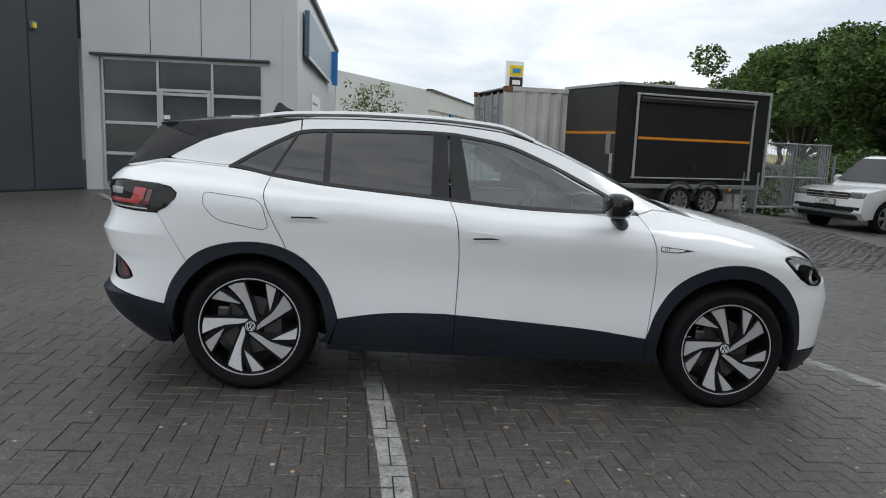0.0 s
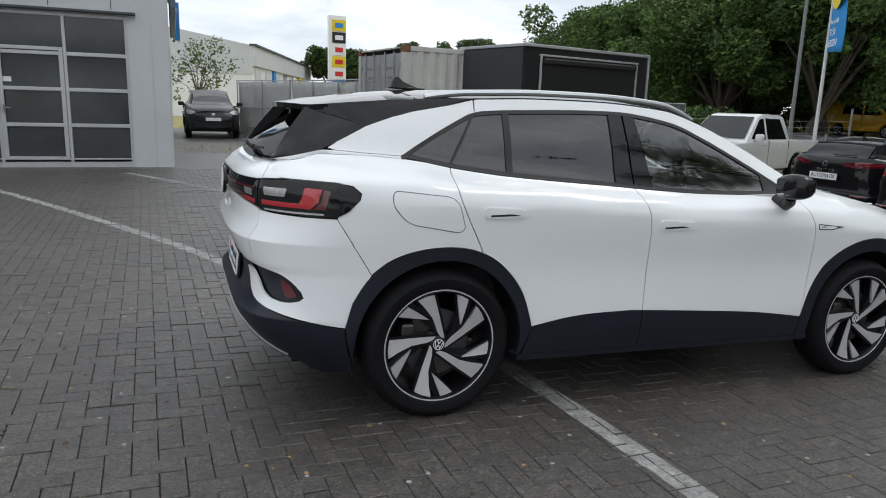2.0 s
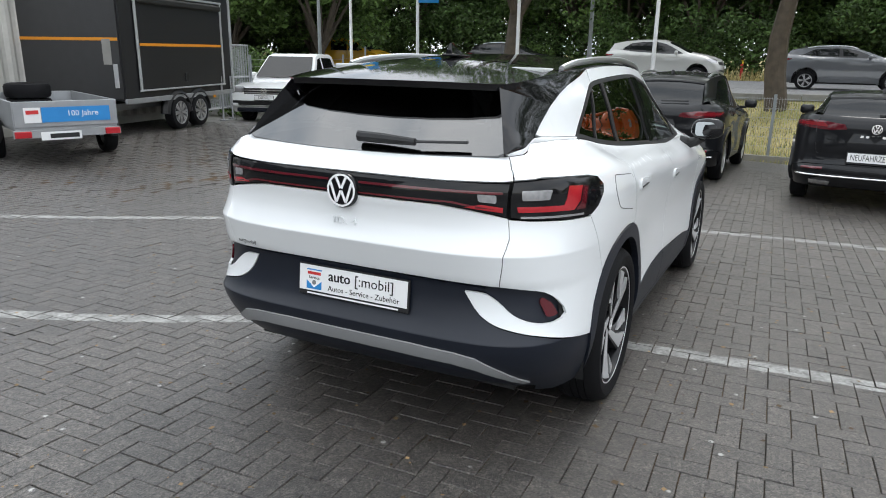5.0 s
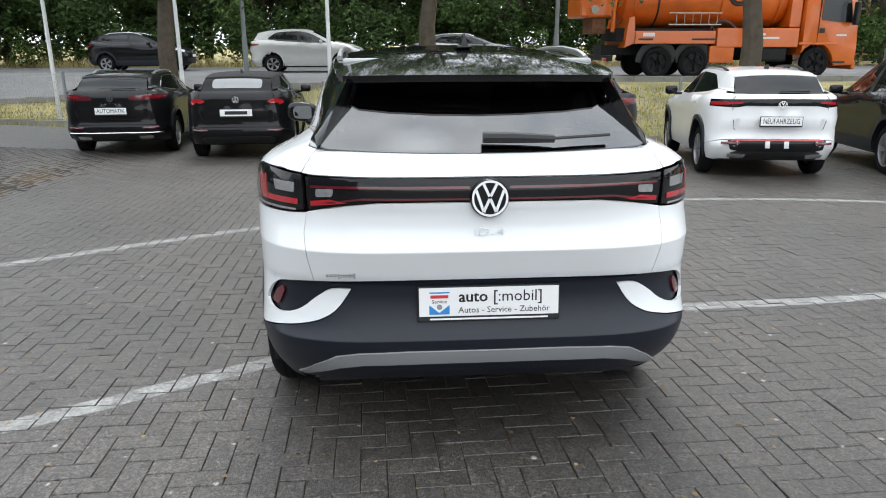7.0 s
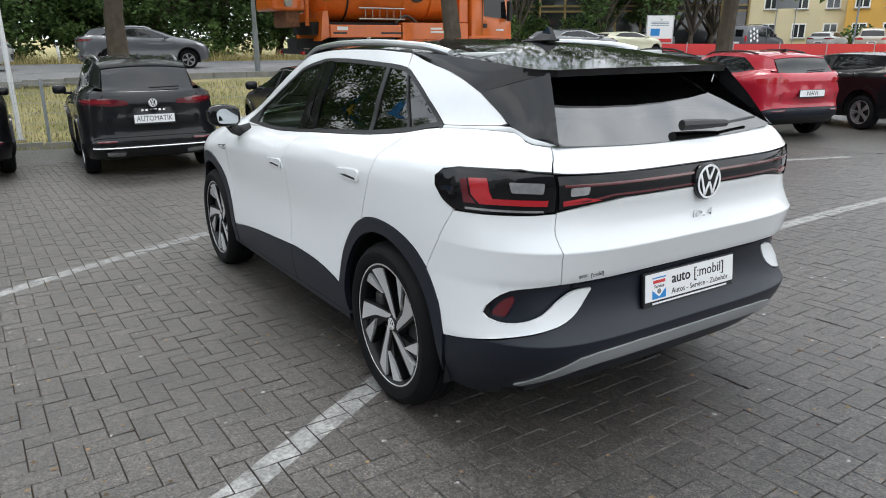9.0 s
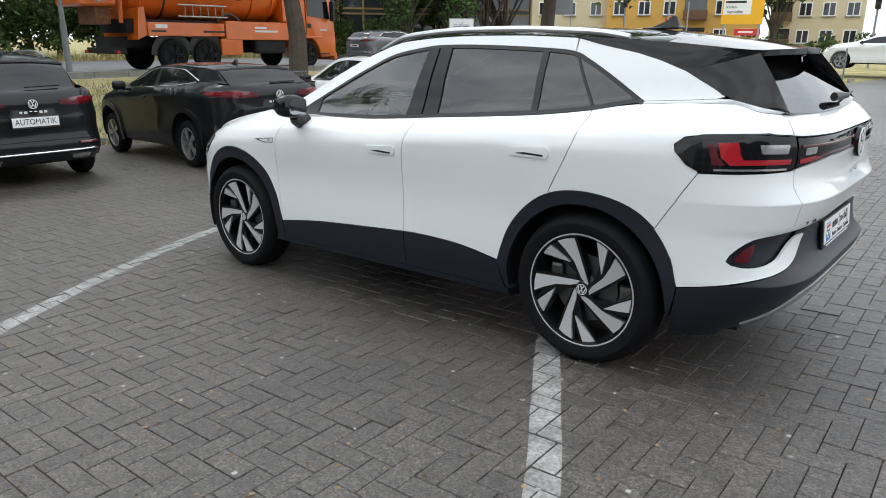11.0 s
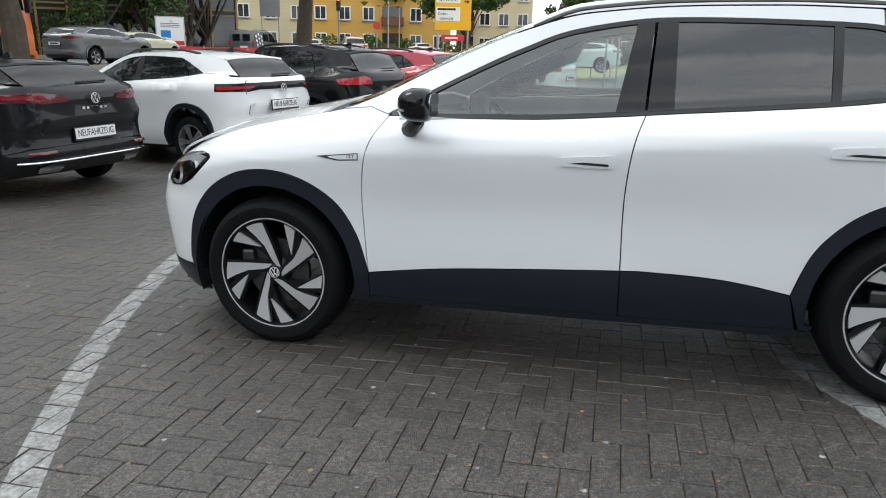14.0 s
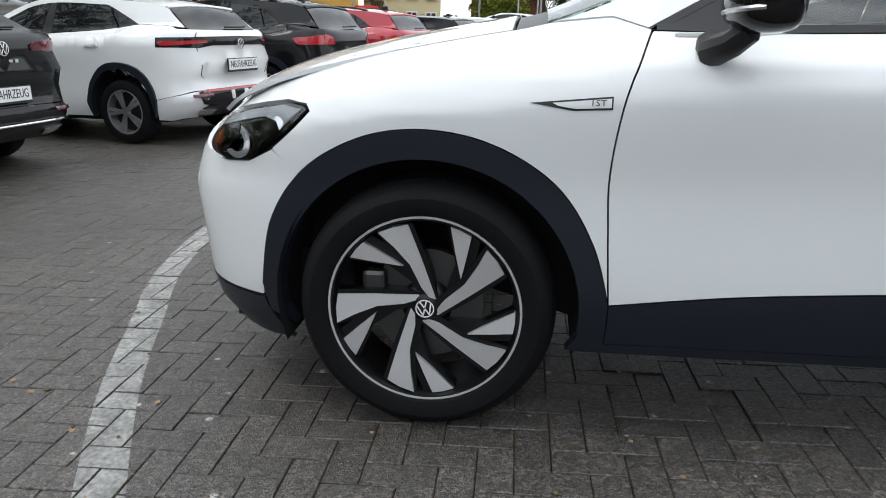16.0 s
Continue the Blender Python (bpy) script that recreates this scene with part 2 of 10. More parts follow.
def text_part(name, words, size, m, mat, parent, label="", depth=0.001, align="CENTER", squeeze=1.0, shear=0.0):
    """Raised lettering as a mesh, in the plane x right, z up of the pose m, facing -y."""
    cu = bpy.data.curves.new(name, "FONT")
    cu.body, cu.size, cu.align_x, cu.align_y, cu.extrude, cu.resolution_u = words, size, align, "CENTER", depth, 2
    cu.shear = shear
    tmp = bpy.data.objects.new(name + "_src", cu)
    me = bpy.data.meshes.new_from_object(tmp)
    bpy.data.objects.remove(tmp)
    me.transform(m @ Matrix.Rotation(radians(90), 4, "X") @ Matrix.Diagonal((squeeze, 1, 1, 1)))
    me.name = name
    me.materials.clear()
    me.materials.append(mat)
    ob = new(name, me)
    if parent is not None:
        ob.parent = parent
    if label:
        tagged(ob, label)
    return ob


def pch(xs, ys, x):
    """Monotone cubic interpolation, flat outside."""
    n = len(xs)
    if x <= xs[0]:
        return ys[0]
    if x >= xs[-1]:
        return ys[-1]
    i = 0
    while x > xs[i + 1]:
        i += 1
    h = xs[i + 1] - xs[i]
    d = (ys[i + 1] - ys[i]) / h

    def slope(k):
        if k == 0 or k == n - 1:
            j = min(k, n - 2)
            return (ys[j + 1] - ys[j]) / (xs[j + 1] - xs[j])
        a, b = (ys[k] - ys[k - 1]) / (xs[k] - xs[k - 1]), (ys[k + 1] - ys[k]) / (xs[k + 1] - xs[k])
        return 0.0 if a * b <= 0 else 2 * a * b / (a + b)
    m0, m1 = slope(i), slope(i + 1)
    t = (x - xs[i]) / h
    return ((2 * t - 3) * t * t + 1) * ys[i] + ((t - 2) * t + 1) * t * h * m0 + (3 - 2 * t) * t * t * ys[i + 1] + (t - 1) * t * t * h * m1


def table(rows, col=1):
    xs, ys = [r[0] for r in rows], [r[col] for r in rows]
    return lambda x: pch(xs, ys, x)


def densify(pts, step=0.03, closed=True):
    out = []
    n = len(pts)
    for i in range(n if closed else n - 1):
        (ax, ay), (bx, by) = pts[i], pts[(i + 1) % n]
        k = max(1, int(math.hypot(bx - ax, by - ay) / step))
        out += [(ax + (bx - ax) * j / k, ay + (by - ay) * j / k) for j in range(k)]
    if not closed:
        out.append(pts[-1])
    return out


def rounded(pts, r=0.03, seg=4):
    """A polygon with its corners rounded."""
    out = []
    n = len(pts)
    for i in range(n):
        p, a, b = Vector(pts[i]), Vector(pts[i - 1]), Vector(pts[(i + 1) % n])
        da, db = a - p, b - p
        rr = min(r, da.length * 0.45, db.length * 0.45)
        s, e = p + da.normalized() * rr, p + db.normalized() * rr
        for k in range(seg + 1):
            t = k / seg
            q = s * (1 - t) ** 2 + p * 2 * t * (1 - t) + e * t * t
            out.append((q.x, q.y))
    return out


def spline(pts, step=0.03, closed=False):
    """Catmull-Rom through the points."""
    out = []
    n = len(pts)
    for i in range(n if closed else n - 1):
        if closed:
            p0, p1, p2, p3 = (Vector(pts[(i + k) % n]) for k in (-1, 0, 1, 2))
        else:
            p0, p1, p2, p3 = (Vector(pts[min(max(i + k, 0), n - 1)]) for k in (-1, 0, 1, 2))
        m = max(2, int((p2 - p1).length / step))
        for k in range(m):
            t = k / m
            q = 0.5 * ((2 * p1) + (p2 - p0) * t + (2 * p0 - 5 * p1 + 4 * p2 - p3) * t * t + (3 * p1 - p0 - 3 * p2 + p3) * t ** 3)
            out.append((q.x, q.y))
    if not closed:
        out.append(tuple(pts[-1]))
    return out


def shrink(pts, d):
    """Moves a polygon's outline inwards by d."""
    area = sum(pts[i - 1][0] * p[1] - p[0] * pts[i - 1][1] for i, p in enumerate(pts))
    sgn = 1 if area > 0 else -1
    out, n = [], len(pts)
    for i, p in enumerate(pts):
        a, b = pts[i - 1], pts[(i + 1) % n]
        e0, e1 = (p[0] - a[0], p[1] - a[1]), (b[0] - p[0], b[1] - p[1])
        l0, l1 = math.hypot(*e0) or 1, math.hypot(*e1) or 1
        nx, ny = -(e0[1] / l0 + e1[1] / l1), e0[0] / l0 + e1[0] / l1
        ln = math.hypot(nx, ny)
        if ln < 1e-6:
            out.append(p)
            continue
        k = min(2.0, 2 / ln) / ln
        out.append((p[0] + sgn * nx * d * k, p[1] + sgn * ny * d * k))
    return out


def skin(outline, chart, off=0.0, flange=0.012, gap=0.0025, step=0.07, mirror=False, zstep=None):
    """A panel: the outline, in a chart's two coordinates, laid on the chart's surface, with its rim folded inwards."""
    pts = shrink(outline, gap) if gap else outline
    bm = bmesh.new()
    vs = []
    for a, b in pts:
        if not vs or math.hypot(vs[-1].co.x - a, vs[-1].co.y - b) > 1e-4:
            vs.append(bm.verts.new((a, b, 0)))
    f = bm.faces.new(vs)
    bmesh.ops.triangulate(bm, faces=[f])
    for axis in (0, 1):
        lo, hi = min(p[axis] for p in pts), max(p[axis] for p in pts)
        st = zstep if axis and zstep else step
        cuts = [k * st for k in range(math.ceil(lo / st), math.ceil(hi / st))]
        if axis and zstep and chart in (body, tail):
            cuts += [f + d for f in REAR_FOLDS for d in (-0.005, 0.0, 0.005) if lo < f + d < hi]
        for c in cuts:
            co = Vector((0, 0, 0))
            co[axis] = c
            no = Vector((0, 0, 0))
            no[axis] = 1
            bmesh.ops.bisect_plane(bm, geom=bm.verts[:] + bm.edges[:] + bm.faces[:], plane_co=co, plane_no=no, dist=1e-5)
    bmesh.ops.triangulate(bm, faces=bm.faces[:])
    lay = bm.verts.layers.int.new("rim")
    nlay = bm.verts.layers.float_vector.new("chart_n")
    lay = bm.verts.layers.int.get("rim")
    if flange:
        rim = [e for e in bm.edges if e.is_boundary]
        ext = bmesh.ops.extrude_edge_only(bm, edges=rim)
        for g in ext["geom"]:
            if isinstance(g, bmesh.types.BMVert):
                g[lay] = 1
        for e in rim:
            e.smooth = False
    eps = 0.004
    for v in bm.verts:
        a, b = v.co.x, v.co.y
        p = chart(a, b)
        n = (chart(a + eps, b) - chart(a - eps, b)).cross(chart(a, b + eps) - chart(a, b - eps))
        n = n.normalized() if n.length > 1e-12 else Vector((0, 0, 1))
        if n.dot(p - Vector((max(-1.1, min(0.9, p.x)), 0, 0.75))) < 0:
            n = -n
        v.co = p + n * (off - (flange if v[lay] else 0))
        v[nlay] = n
    if mirror:
        for v in bm.verts:
            v.co.y = -v.co.y
            v[nlay] = (v[nlay].x, -v[nlay].y, v[nlay].z)
    for f in bm.faces:
        f.smooth = True
    bmesh.ops.recalc_face_normals(bm, faces=bm.faces)
    return bm

# ---------------------------------------------------------------- the white electric SUV: its surface
# Car axes: x ahead from the middle of the wheelbase, y to its left, z up from the ground.
belt_z = table([(-2.1, 1.245), (-1.565, 1.229), (-1.326, 1.193), (-1.015, 1.162), (-0.409, 1.132), (-0.219, 1.121), (0.187, 1.106), (0.559, 1.106),
                (0.80, 1.115), (1.1, 1.10), (1.5, 1.035), (1.9, 0.955), (2.1, 0.89)])
crest_z = table([(-2.1, 1.02), (-1.83, 1.035), (-0.9, 1.045), (-0.5, 1.03), (0.0, 0.995), (0.87, 0.965), (1.5, 0.925), (2.1, 0.80)])
RIM = [(-2.16, 0.61, 1.130), (-2.13, 0.608, 1.155), (-2.085, 0.602, 1.195), (-1.90, 0.555, 1.415), (-1.70, 0.575, 1.472), (-1.45, 0.590, 1.505), (-1.175, 0.602, 1.525),
       (-0.82, 0.612, 1.548), (-0.43, 0.617, 1.556), (-0.06, 0.612, 1.540), (0.185, 0.607, 1.485), (0.549, 0.625, 1.350), (0.889, 0.665, 1.198),
       (1.075, 0.695, 1.135), (1.30, 0.715, 1.098), (1.60, 0.705, 1.045), (1.85, 0.66, 0.985), (2.0, 0.60, 0.93), (2.1, 0.52, 0.87)]
rim_y, rim_z = table(RIM, 1), table(RIM, 2)
REAR_FOLDS = (0.500, 0.840)
rear_low = table([(0.18, -2.030), (0.24, -2.095), (0.30, -2.170), (0.36, -2.230), (0.42, -2.268), (0.47, -2.290), (0.500, -2.297)])
rear_mid = table([(0.500, -2.297), (0.54, -2.262), (0.58, -2.246), (0.64, -2.238), (0.70, -2.246), (0.725, -2.264), (0.78, -2.290), (0.840, -2.318)])
rear_top = table([(0.840, -2.318), (0.88, -2.299), (0.93, -2.288), (0.98, -2.293), (1.02, -2.303), (1.06, -2.303), (1.10, -2.290), (1.13, -2.262), (1.15, -2.235),
                  (1.165, -2.208), (1.18, -2.172), (1.20, -2.125), (1.22, -2.10)])


def rear_x(z):
    return rear_low(z) if z < REAR_FOLDS[0] else rear_mid(z) if z < REAR_FOLDS[1] else rear_top(z)


rear_n = table([(0.18, 4.2), (0.60, 5.2), (0.85, 4.3), (1.02, 3.7), (1.10, 4.0), (1.15, 5.0), (1.18, 8.0)])
front_x = table([(0.15, 2.060), (0.22, 2.175), (0.32, 2.235), (0.45, 2.245), (0.65, 2.268), (0.75, 2.230), (0.85, 2.175), (0.92, 2.150), (1.2, 2.200)])
X0, X1, FN = -1.2, 1.0, 3.5


def width(x, z):
    zb, zc, zr, yr = belt_z(x), crest_z(x), rim_z(x), rim_y(x)
    yb = 0.805 - 0.052 * (x + 0.1) ** 2
    if x > 0.8:
        k = min(1.0, (x - 0.8) / 0.4)
        zb, yb = zb * (1 - k) + (zc * 0.45 + zr * 0.55) * k, yb * (1 - k) + 0.845 * k
    if x < -1.75:
        zb, yb = min(zb, zr - 0.02), max(yb, yr + 0.012)
    hip = 0.016 * math.exp(-((x + 1.38) / 0.42) ** 2) + 0.014 * math.exp(-((x - 1.40) / 0.42) ** 2)
    zs = [0.15, 0.27, 0.44, 0.70, zc - 0.03, zc + 0.35 * (zb - zc), zb]
    ys = [0.84, 0.878, 0.902 + hip * 0.5, 0.893 + hip, 0.916, 0.892, yb]
    if zr > zb + 0.02:
        d = zr - zb
        zs += [zb + 0.5 * d, zr]
        ys += [yb + (yr - yb) * 0.46, yr]
    return pch(zs, ys, z) if z <= zs[-1] else ys[-1] - (z - zs[-1]) * 0.6


@functools.lru_cache(maxsize=None)
def arc_table(a, w, n, total=0.0):
    """Way along a rounded corner of power n against its angle; scaled to a common length."""
    u = np.linspace(0, 1, 241)
    f = math.pi / 2 * u ** 2.6 / (u ** 2.6 + (1 - u) ** 2.6)
    x, y = a * np.sin(f) ** (2 / n), w * np.maximum(0.0, np.cos(f)) ** (2 / n)
    run = np.concatenate(([0.0], np.cumsum(np.hypot(np.diff(x), np.diff(y)))))
    if total:
        run = run * (total / run[-1])
    return run, f


X_LEN, F_LEN = float(arc_table(1.08, 0.9, 3.9)[0][-1]), float(arc_table(1.24, 0.9, 3.5)[0][-1])
S_REAR, S_FRONT = X0 - X_LEN, X1 + F_LEN


def rear_arc(z):
    return arc_table(1.08, 0.9, round(rear_n(z), 2), X_LEN)


F_RUN, F_ANG = arc_table(1.24, 0.9, FN, F_LEN)


def body(s, z):
    """The lower body: s is x along the side and runs on round the corners to the middle of each end."""
    if s < X0:
        f = float(np.interp(X0 - s, *rear_arc(z)))
        n, a = rear_n(z), X0 - rear_x(z)
        x = X0 - a * math.sin(f) ** (2 / n)
        return Vector((x, width(max(x, -1.95), z) * max(0.0, math.cos(f)) ** (2 / n), z))
    if s > X1:
        f = float(np.interp(s - X1, F_RUN, F_ANG))
        x = X1 + (front_x(z) - X1) * math.sin(f) ** (2 / FN)
        return Vector((x, width(x, z) * max(0.0, math.cos(f)) ** (2 / FN), z))
    return Vector((s, width(s, z), z))


def s_of_x(x, z):
    if x < X0:
        u = min(1.0, (X0 - x) / (X0 - rear_x(z)))
        run, ang = rear_arc(z)
        return X0 - float(np.interp(math.asin(u ** (rear_n(z) / 2)), ang, run))
    if x > X1:
        u = min(1.0, (x - X1) / (front_x(z) - X1))
        return X1 + float(np.interp(math.asin(u ** (FN / 2)), F_ANG, F_RUN))
    return x


def s_of_y(y, z):
    n = rear_n(z)
    lo, hi = S_REAR, X0
    for _ in range(40):
        mid = (lo + hi) / 2
        if body(mid, z).y > y:
            hi = mid
        else:
            lo = mid
    return lo


def cabin(x, z):
    """The sides above the belt."""
    return Vector((x, width(x, z), z))


crown = table([(-2.1, 0.02), (-1.9, 0.03), (-1.45, 0.045), (-0.4, 0.05), (0.2, 0.06), (0.7, 0.075), (1.0, 0.06), (1.3, 0.05), (2.1, 0.06)])


def top(x, y):
    """Roof, windscreen and bonnet."""
    w = rim_y(x)
    return Vector((x, y, rim_z(x) + crown(x) * (1 - (abs(y) / w) ** 2.2)))


def tail(q, z):
    """The rear end: q is the way round from its middle, plus to the left."""
    p = body(S_REAR + abs(q), z)
    return Vector((p.x, p.y if q >= 0 else -p.y, p.z))


def q_of_y(y, z):
    return math.copysign(s_of_y(abs(y), z) - S_REAR, y)


def side_line(pts, step=0.03):
    return [(s_of_x(x, z), z) for x, z in densify(pts, step, False)]


def rear_line(pts, step=0.03):
    return [(s_of_y(y, z), z) for y, z in densify(pts, step, False)]


def spoiler_top(x, y):
    """The roof spoiler, which runs on from the roof."""
    zc = pch([-2.06, -1.96, -1.84, -1.65, -1.45, -1.30], [1.444, 1.466, 1.490, 1.522, 1.549, 1.562], x)
    fall = pch([-2.06, -1.90, -1.47], [0.016, 0.030, 0.044], x)
    return Vector((x, y, zc - fall * (abs(y) / 0.58) ** 2.2))


def rear_pane(u, y):
    """The rear window, set back under the spoiler: u runs from its top to its foot."""
    k = (abs(y) / 0.6) ** 2.4
    return Vector((-1.86 - 0.335 * u + 0.045 * k, y, 1.450 - 0.275 * u + 0.012 * math.sin(math.pi * min(1.0, max(0.0, u))) + 0.020 * k * u))


def side_outline(pts, step=0.03):
    return [(s_of_x(x, z), z) for x, z in densify(pts, step)]


def tail_outline(pts, step=0.03):
    """Outline given as y, z on the rear end, plus to the left."""
    return [(q_of_y(y, z), z) for y, z in densify(pts, step)]


# lines on the side
REAR_ARCH = spline([(-1.846, 0.47), (-1.815, 0.588), (-1.735, 0.712), (-1.615, 0.797), (-1.44, 0.838), (-1.258, 0.828), (-1.105, 0.757),
                    (-0.978, 0.618), (-0.908, 0.435)], 0.02)
FRONT_ARCH = spline([(0.880, 0.405), (0.930, 0.575), (1.03, 0.729), (1.19, 0.833), (1.37, 0.872), (1.55, 0.848), (1.725, 0.752), (1.838, 0.60),
                     (1.885, 0.40)], 0.02)
REAR_WELL = [(-1.385 + 0.415 * math.cos(radians(a)), 0.365 + 0.415 * math.sin(radians(a))) for a in range(190, -21, -6)]
FRONT_WELL = [(1.385 - 0.430 * math.cos(radians(a)), 0.365 + 0.430 * math.sin(radians(a))) for a in range(-20, 201, 6)]
SILL_TOP = spline([(-0.908, 0.435), (-0.745, 0.466), (-0.589, 0.484), (-0.366, 0.492), (-0.25, 0.490), (0.223, 0.466), (0.561, 0.443), (0.880, 0.405)], 0.04)
DOOR_GAP = spline([(-0.318, 1.127), (-0.278, 1.009), (-0.252, 0.789), (-0.25, 0.490)], 0.03)
REAR_GAP = spline([(-1.326, 1.193), (-1.340, 1.13), (-1.332, 1.07), (-1.295, 0.985), (-1.225, 0.855), (-1.203, 0.808)], 0.02)
FRONT_GAP = spline([(0.800, 1.118), (0.868, 0.964), (0.897, 0.768), (0.892, 0.60), (0.880, 0.405)], 0.03)
BELT = [(x / 100, belt_z(x / 100)) for x in range(-156, 81, 6)] + [(0.800, belt_z(0.80))]


def between(line, x0, x1):
    """The stretch of a line from x0 to x1, in that order."""
    lo, hi = min(x0, x1), max(x0, x1)
    mid = [p for p in line if lo < p[0] < hi]
    mid.sort(key=lambda p: p[0])
    xs, zs = zip(*sorted(line))
    ends = [(v, float(np.interp(v, xs, zs))) for v in (lo, hi)]
    out = [ends[0], *mid, ends[1]]
    return out if x0 < x1 else out[::-1]


# lines on the tail, y and z
BAR_TOP = 1.103



def vw_ring(bm, r, m, depth=0.003, mi=0):
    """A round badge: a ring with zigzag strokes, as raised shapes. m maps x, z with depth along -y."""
    seg = 32
    add_lathe(bm, [(r, 0), (r, -depth), (r * 0.88, -depth), (r * 0.88, 0)], seg, m, mi)
    t = r * 0.075

    def stroke(x0, z0, x1, z1):
        d = Vector((x1 - x0, z1 - z0)).normalized() * t
        n = Vector((-d.y, d.x))
        add_prism(bm, [(x0 + n.x, z0 + n.y), (x1 + n.x, z1 + n.y), (x1 - n.x, z1 - n.y), (x0 - n.x, z0 - n.y)], -depth, m, mi)
    for sgn in (-1, 1):
        stroke(sgn * r * 0.36, r * 0.80, sgn * r * 0.03, r * 0.12)
        stroke(sgn * r * 0.76, r * 0.46, sgn * r * 0.34, -r * 0.74)
        stroke(sgn * r * 0.34, -r * 0.74, sgn * r * 0.02, -r * 0.02)
    return bm


def build_wheel(parent, m, turn, front):
    """A 20 inch alloy wheel with five broad machined spokes and five blades; its face looks along local +y."""
    hub = new("wheel")
    hub.parent = parent
    hub.matrix_basis = m
    hub["label"] = "twenty inch black alloy wheel with machined silver spokes"
    R = 0.370
    tyre = bmesh.new()
    w = 0.105
    prof = [(0.276, w - 0.012), (0.283, w - 0.002), (0.305, w + 0.006), (0.328, w + 0.006), (0.345, w - 0.004), (0.358, w - 0.022), (R - 0.002, w - 0.045)]
    tread = []
    for i, yy in enumerate((0.052, 0.048, 0.047, 0.020, 0.016, 0.012, -0.012, -0.016, -0.020, -0.047, -0.048, -0.052)):
        groove = i in (1, 4, 7, 10)
        tread.append((R - (0.007 if groove else 0), yy))
    prof += tread + [(R - 0.002, -w + 0.045), (0.350, -w + 0.01), (0.32, -w), (0.262, -w + 0.01)]
    add_lathe(tyre, prof, 64)
    part("tyre", tyre, M_RUBBER, hub, "black rubber tyre with moulded sidewall", smooth=True, sharp=30)
    face = w - 0.018
    spin = Matrix.Rotation(radians(turn), 4, "Y")
    rim = bmesh.new()
    add_lathe(rim, [(0.280, face + 0.006), (0.278, face + 0.010), (0.266, face + 0.010), (0.262, face + 0.002), (0.254, face - 0.03), (0.245, -0.08), (0.255, -0.09)], 64)
    part("rim", rim, M_RIMBLACK, hub, smooth=True, sharp=30)
    lip = bmesh.new()
    add_lathe(lip, [(0.2775, face + 0.009), (0.2765, face + 0.0112), (0.2705, face + 0.0112), (0.2695, face + 0.009)], 64)
    part("rim_lip", lip, M_ALU, hub, "machined silver rim edge", smooth=True, sharp=30)
    scale = 0.277 / 168.0

    def pol(px, py, ang):
        x, z = (px - 747) * scale, (552 - py) * scale
        a = radians(ang)
        return x * math.cos(a) - z * math.sin(a), x * math.sin(a) + z * math.cos(a)

    def plate(bm, pts, y0, y1, lift, tilt=0.0):
        """A spoke: its face dishes inwards towards the hub."""
        va, vb = [], []
        cx, cz = sum(q[0] for q in pts) / len(pts), sum(q[1] for q in pts) / len(pts)
        ln = math.hypot(cx, cz)
        dx, dz = -cz / ln, cx / ln
        for x, z in pts:
            r = math.hypot(x, z) / 0.265
            yy = face - 0.020 * (1 - r) + lift + tilt * (x * dx + z * dz)
            va.append(bm.verts.new(spin @ Vector((-x, yy + y1, z))))
            vb.append(bm.verts.new(spin @ Vector((-x, yy + y0, z))))
        bm.faces.new(va)
        bm.faces.new(vb[::-1])
        n = len(va)
        for i in range(n):
            bm.faces.new((va[i], vb[i], vb[(i + 1) % n], va[(i + 1) % n]))
    broad = [(672, 415), (698, 405), (722, 401), (744, 465), (766, 534), (761, 541), (742, 515), (723, 472), (697, 440)]
    blade = [(793, 403), (811, 409), (828, 418), (820, 454), (810, 494), (801, 450)]
    for k in range(5):
        for nm, shape in (("spoke", broad), ("blade", blade)):
            bm = bmesh.new()
            plate(bm, [pol(*p, 72 * k) for p in shape], -0.012, 0.001, 0.001, 0.13 if nm == "spoke" else -0.10)
            part(nm, bm, M_ALU, hub)
        bm = bmesh.new()
        grow = [(747 + (p[0] - 747) * 1.0 + d[0], 552 + (p[1] - 552) * 1.0 + d[1]) for p, d in
                zip(broad, ((-9, -2), (0, -3), (7, -3), (9, 0), (6, 4), (-4, 6), (-9, 5), (-9, 3), (-9, 2)))]
        plate(bm, [pol(*p, 72 * k) for p in grow], -0.045, -0.003, -0.001)
        blk = [(788, 404), (816, 410), (842, 428), (834, 464), (822, 510), (790, 545), (775, 540), (800, 470)]
        plate(bm, [pol(*p, 72 * k) for p in blk], -0.045, -0.006, -0.004)
        part("spoke_back", bm, M_RIMBLACK, hub)
    cap = bmesh.new()
    add_lathe(cap, [(0.0, face - 0.012), (0.030, face - 0.013), (0.034, face - 0.017), (0.060, face - 0.030), (0.075, face - 0.05), (0.075, -0.04)], 32)
    for k in range(5):
        a = radians(72 * k + turn + 20)
        add_cyl(cap, (0.056 * math.cos(a), face - 0.05, 0.056 * math.sin(a)), (0.056 * math.cos(a), face - 0.024, 0.056 * math.sin(a)), 0.010, seg=8)
    part("hub_cap", cap, M_RIMBLACK, hub, smooth=True)
    bd = bmesh.new()
    vw_ring(bd, 0.027, Matrix.Translation((0, face - 0.0125, 0)) @ Matrix.Rotation(math.pi, 4, "Z") @ Matrix.Rotation(radians(-12 if front else 10), 4, "Y"), 0.002)
    part("badge", bd, M_BADGE, hub, "round white emblem")
    disc = bmesh.new()
    add_lathe(disc, [(0.075, 0.03), (0.165, 0.03), (0.168, 0.02), (0.165, 0.005), (0.075, 0.005)], 40)
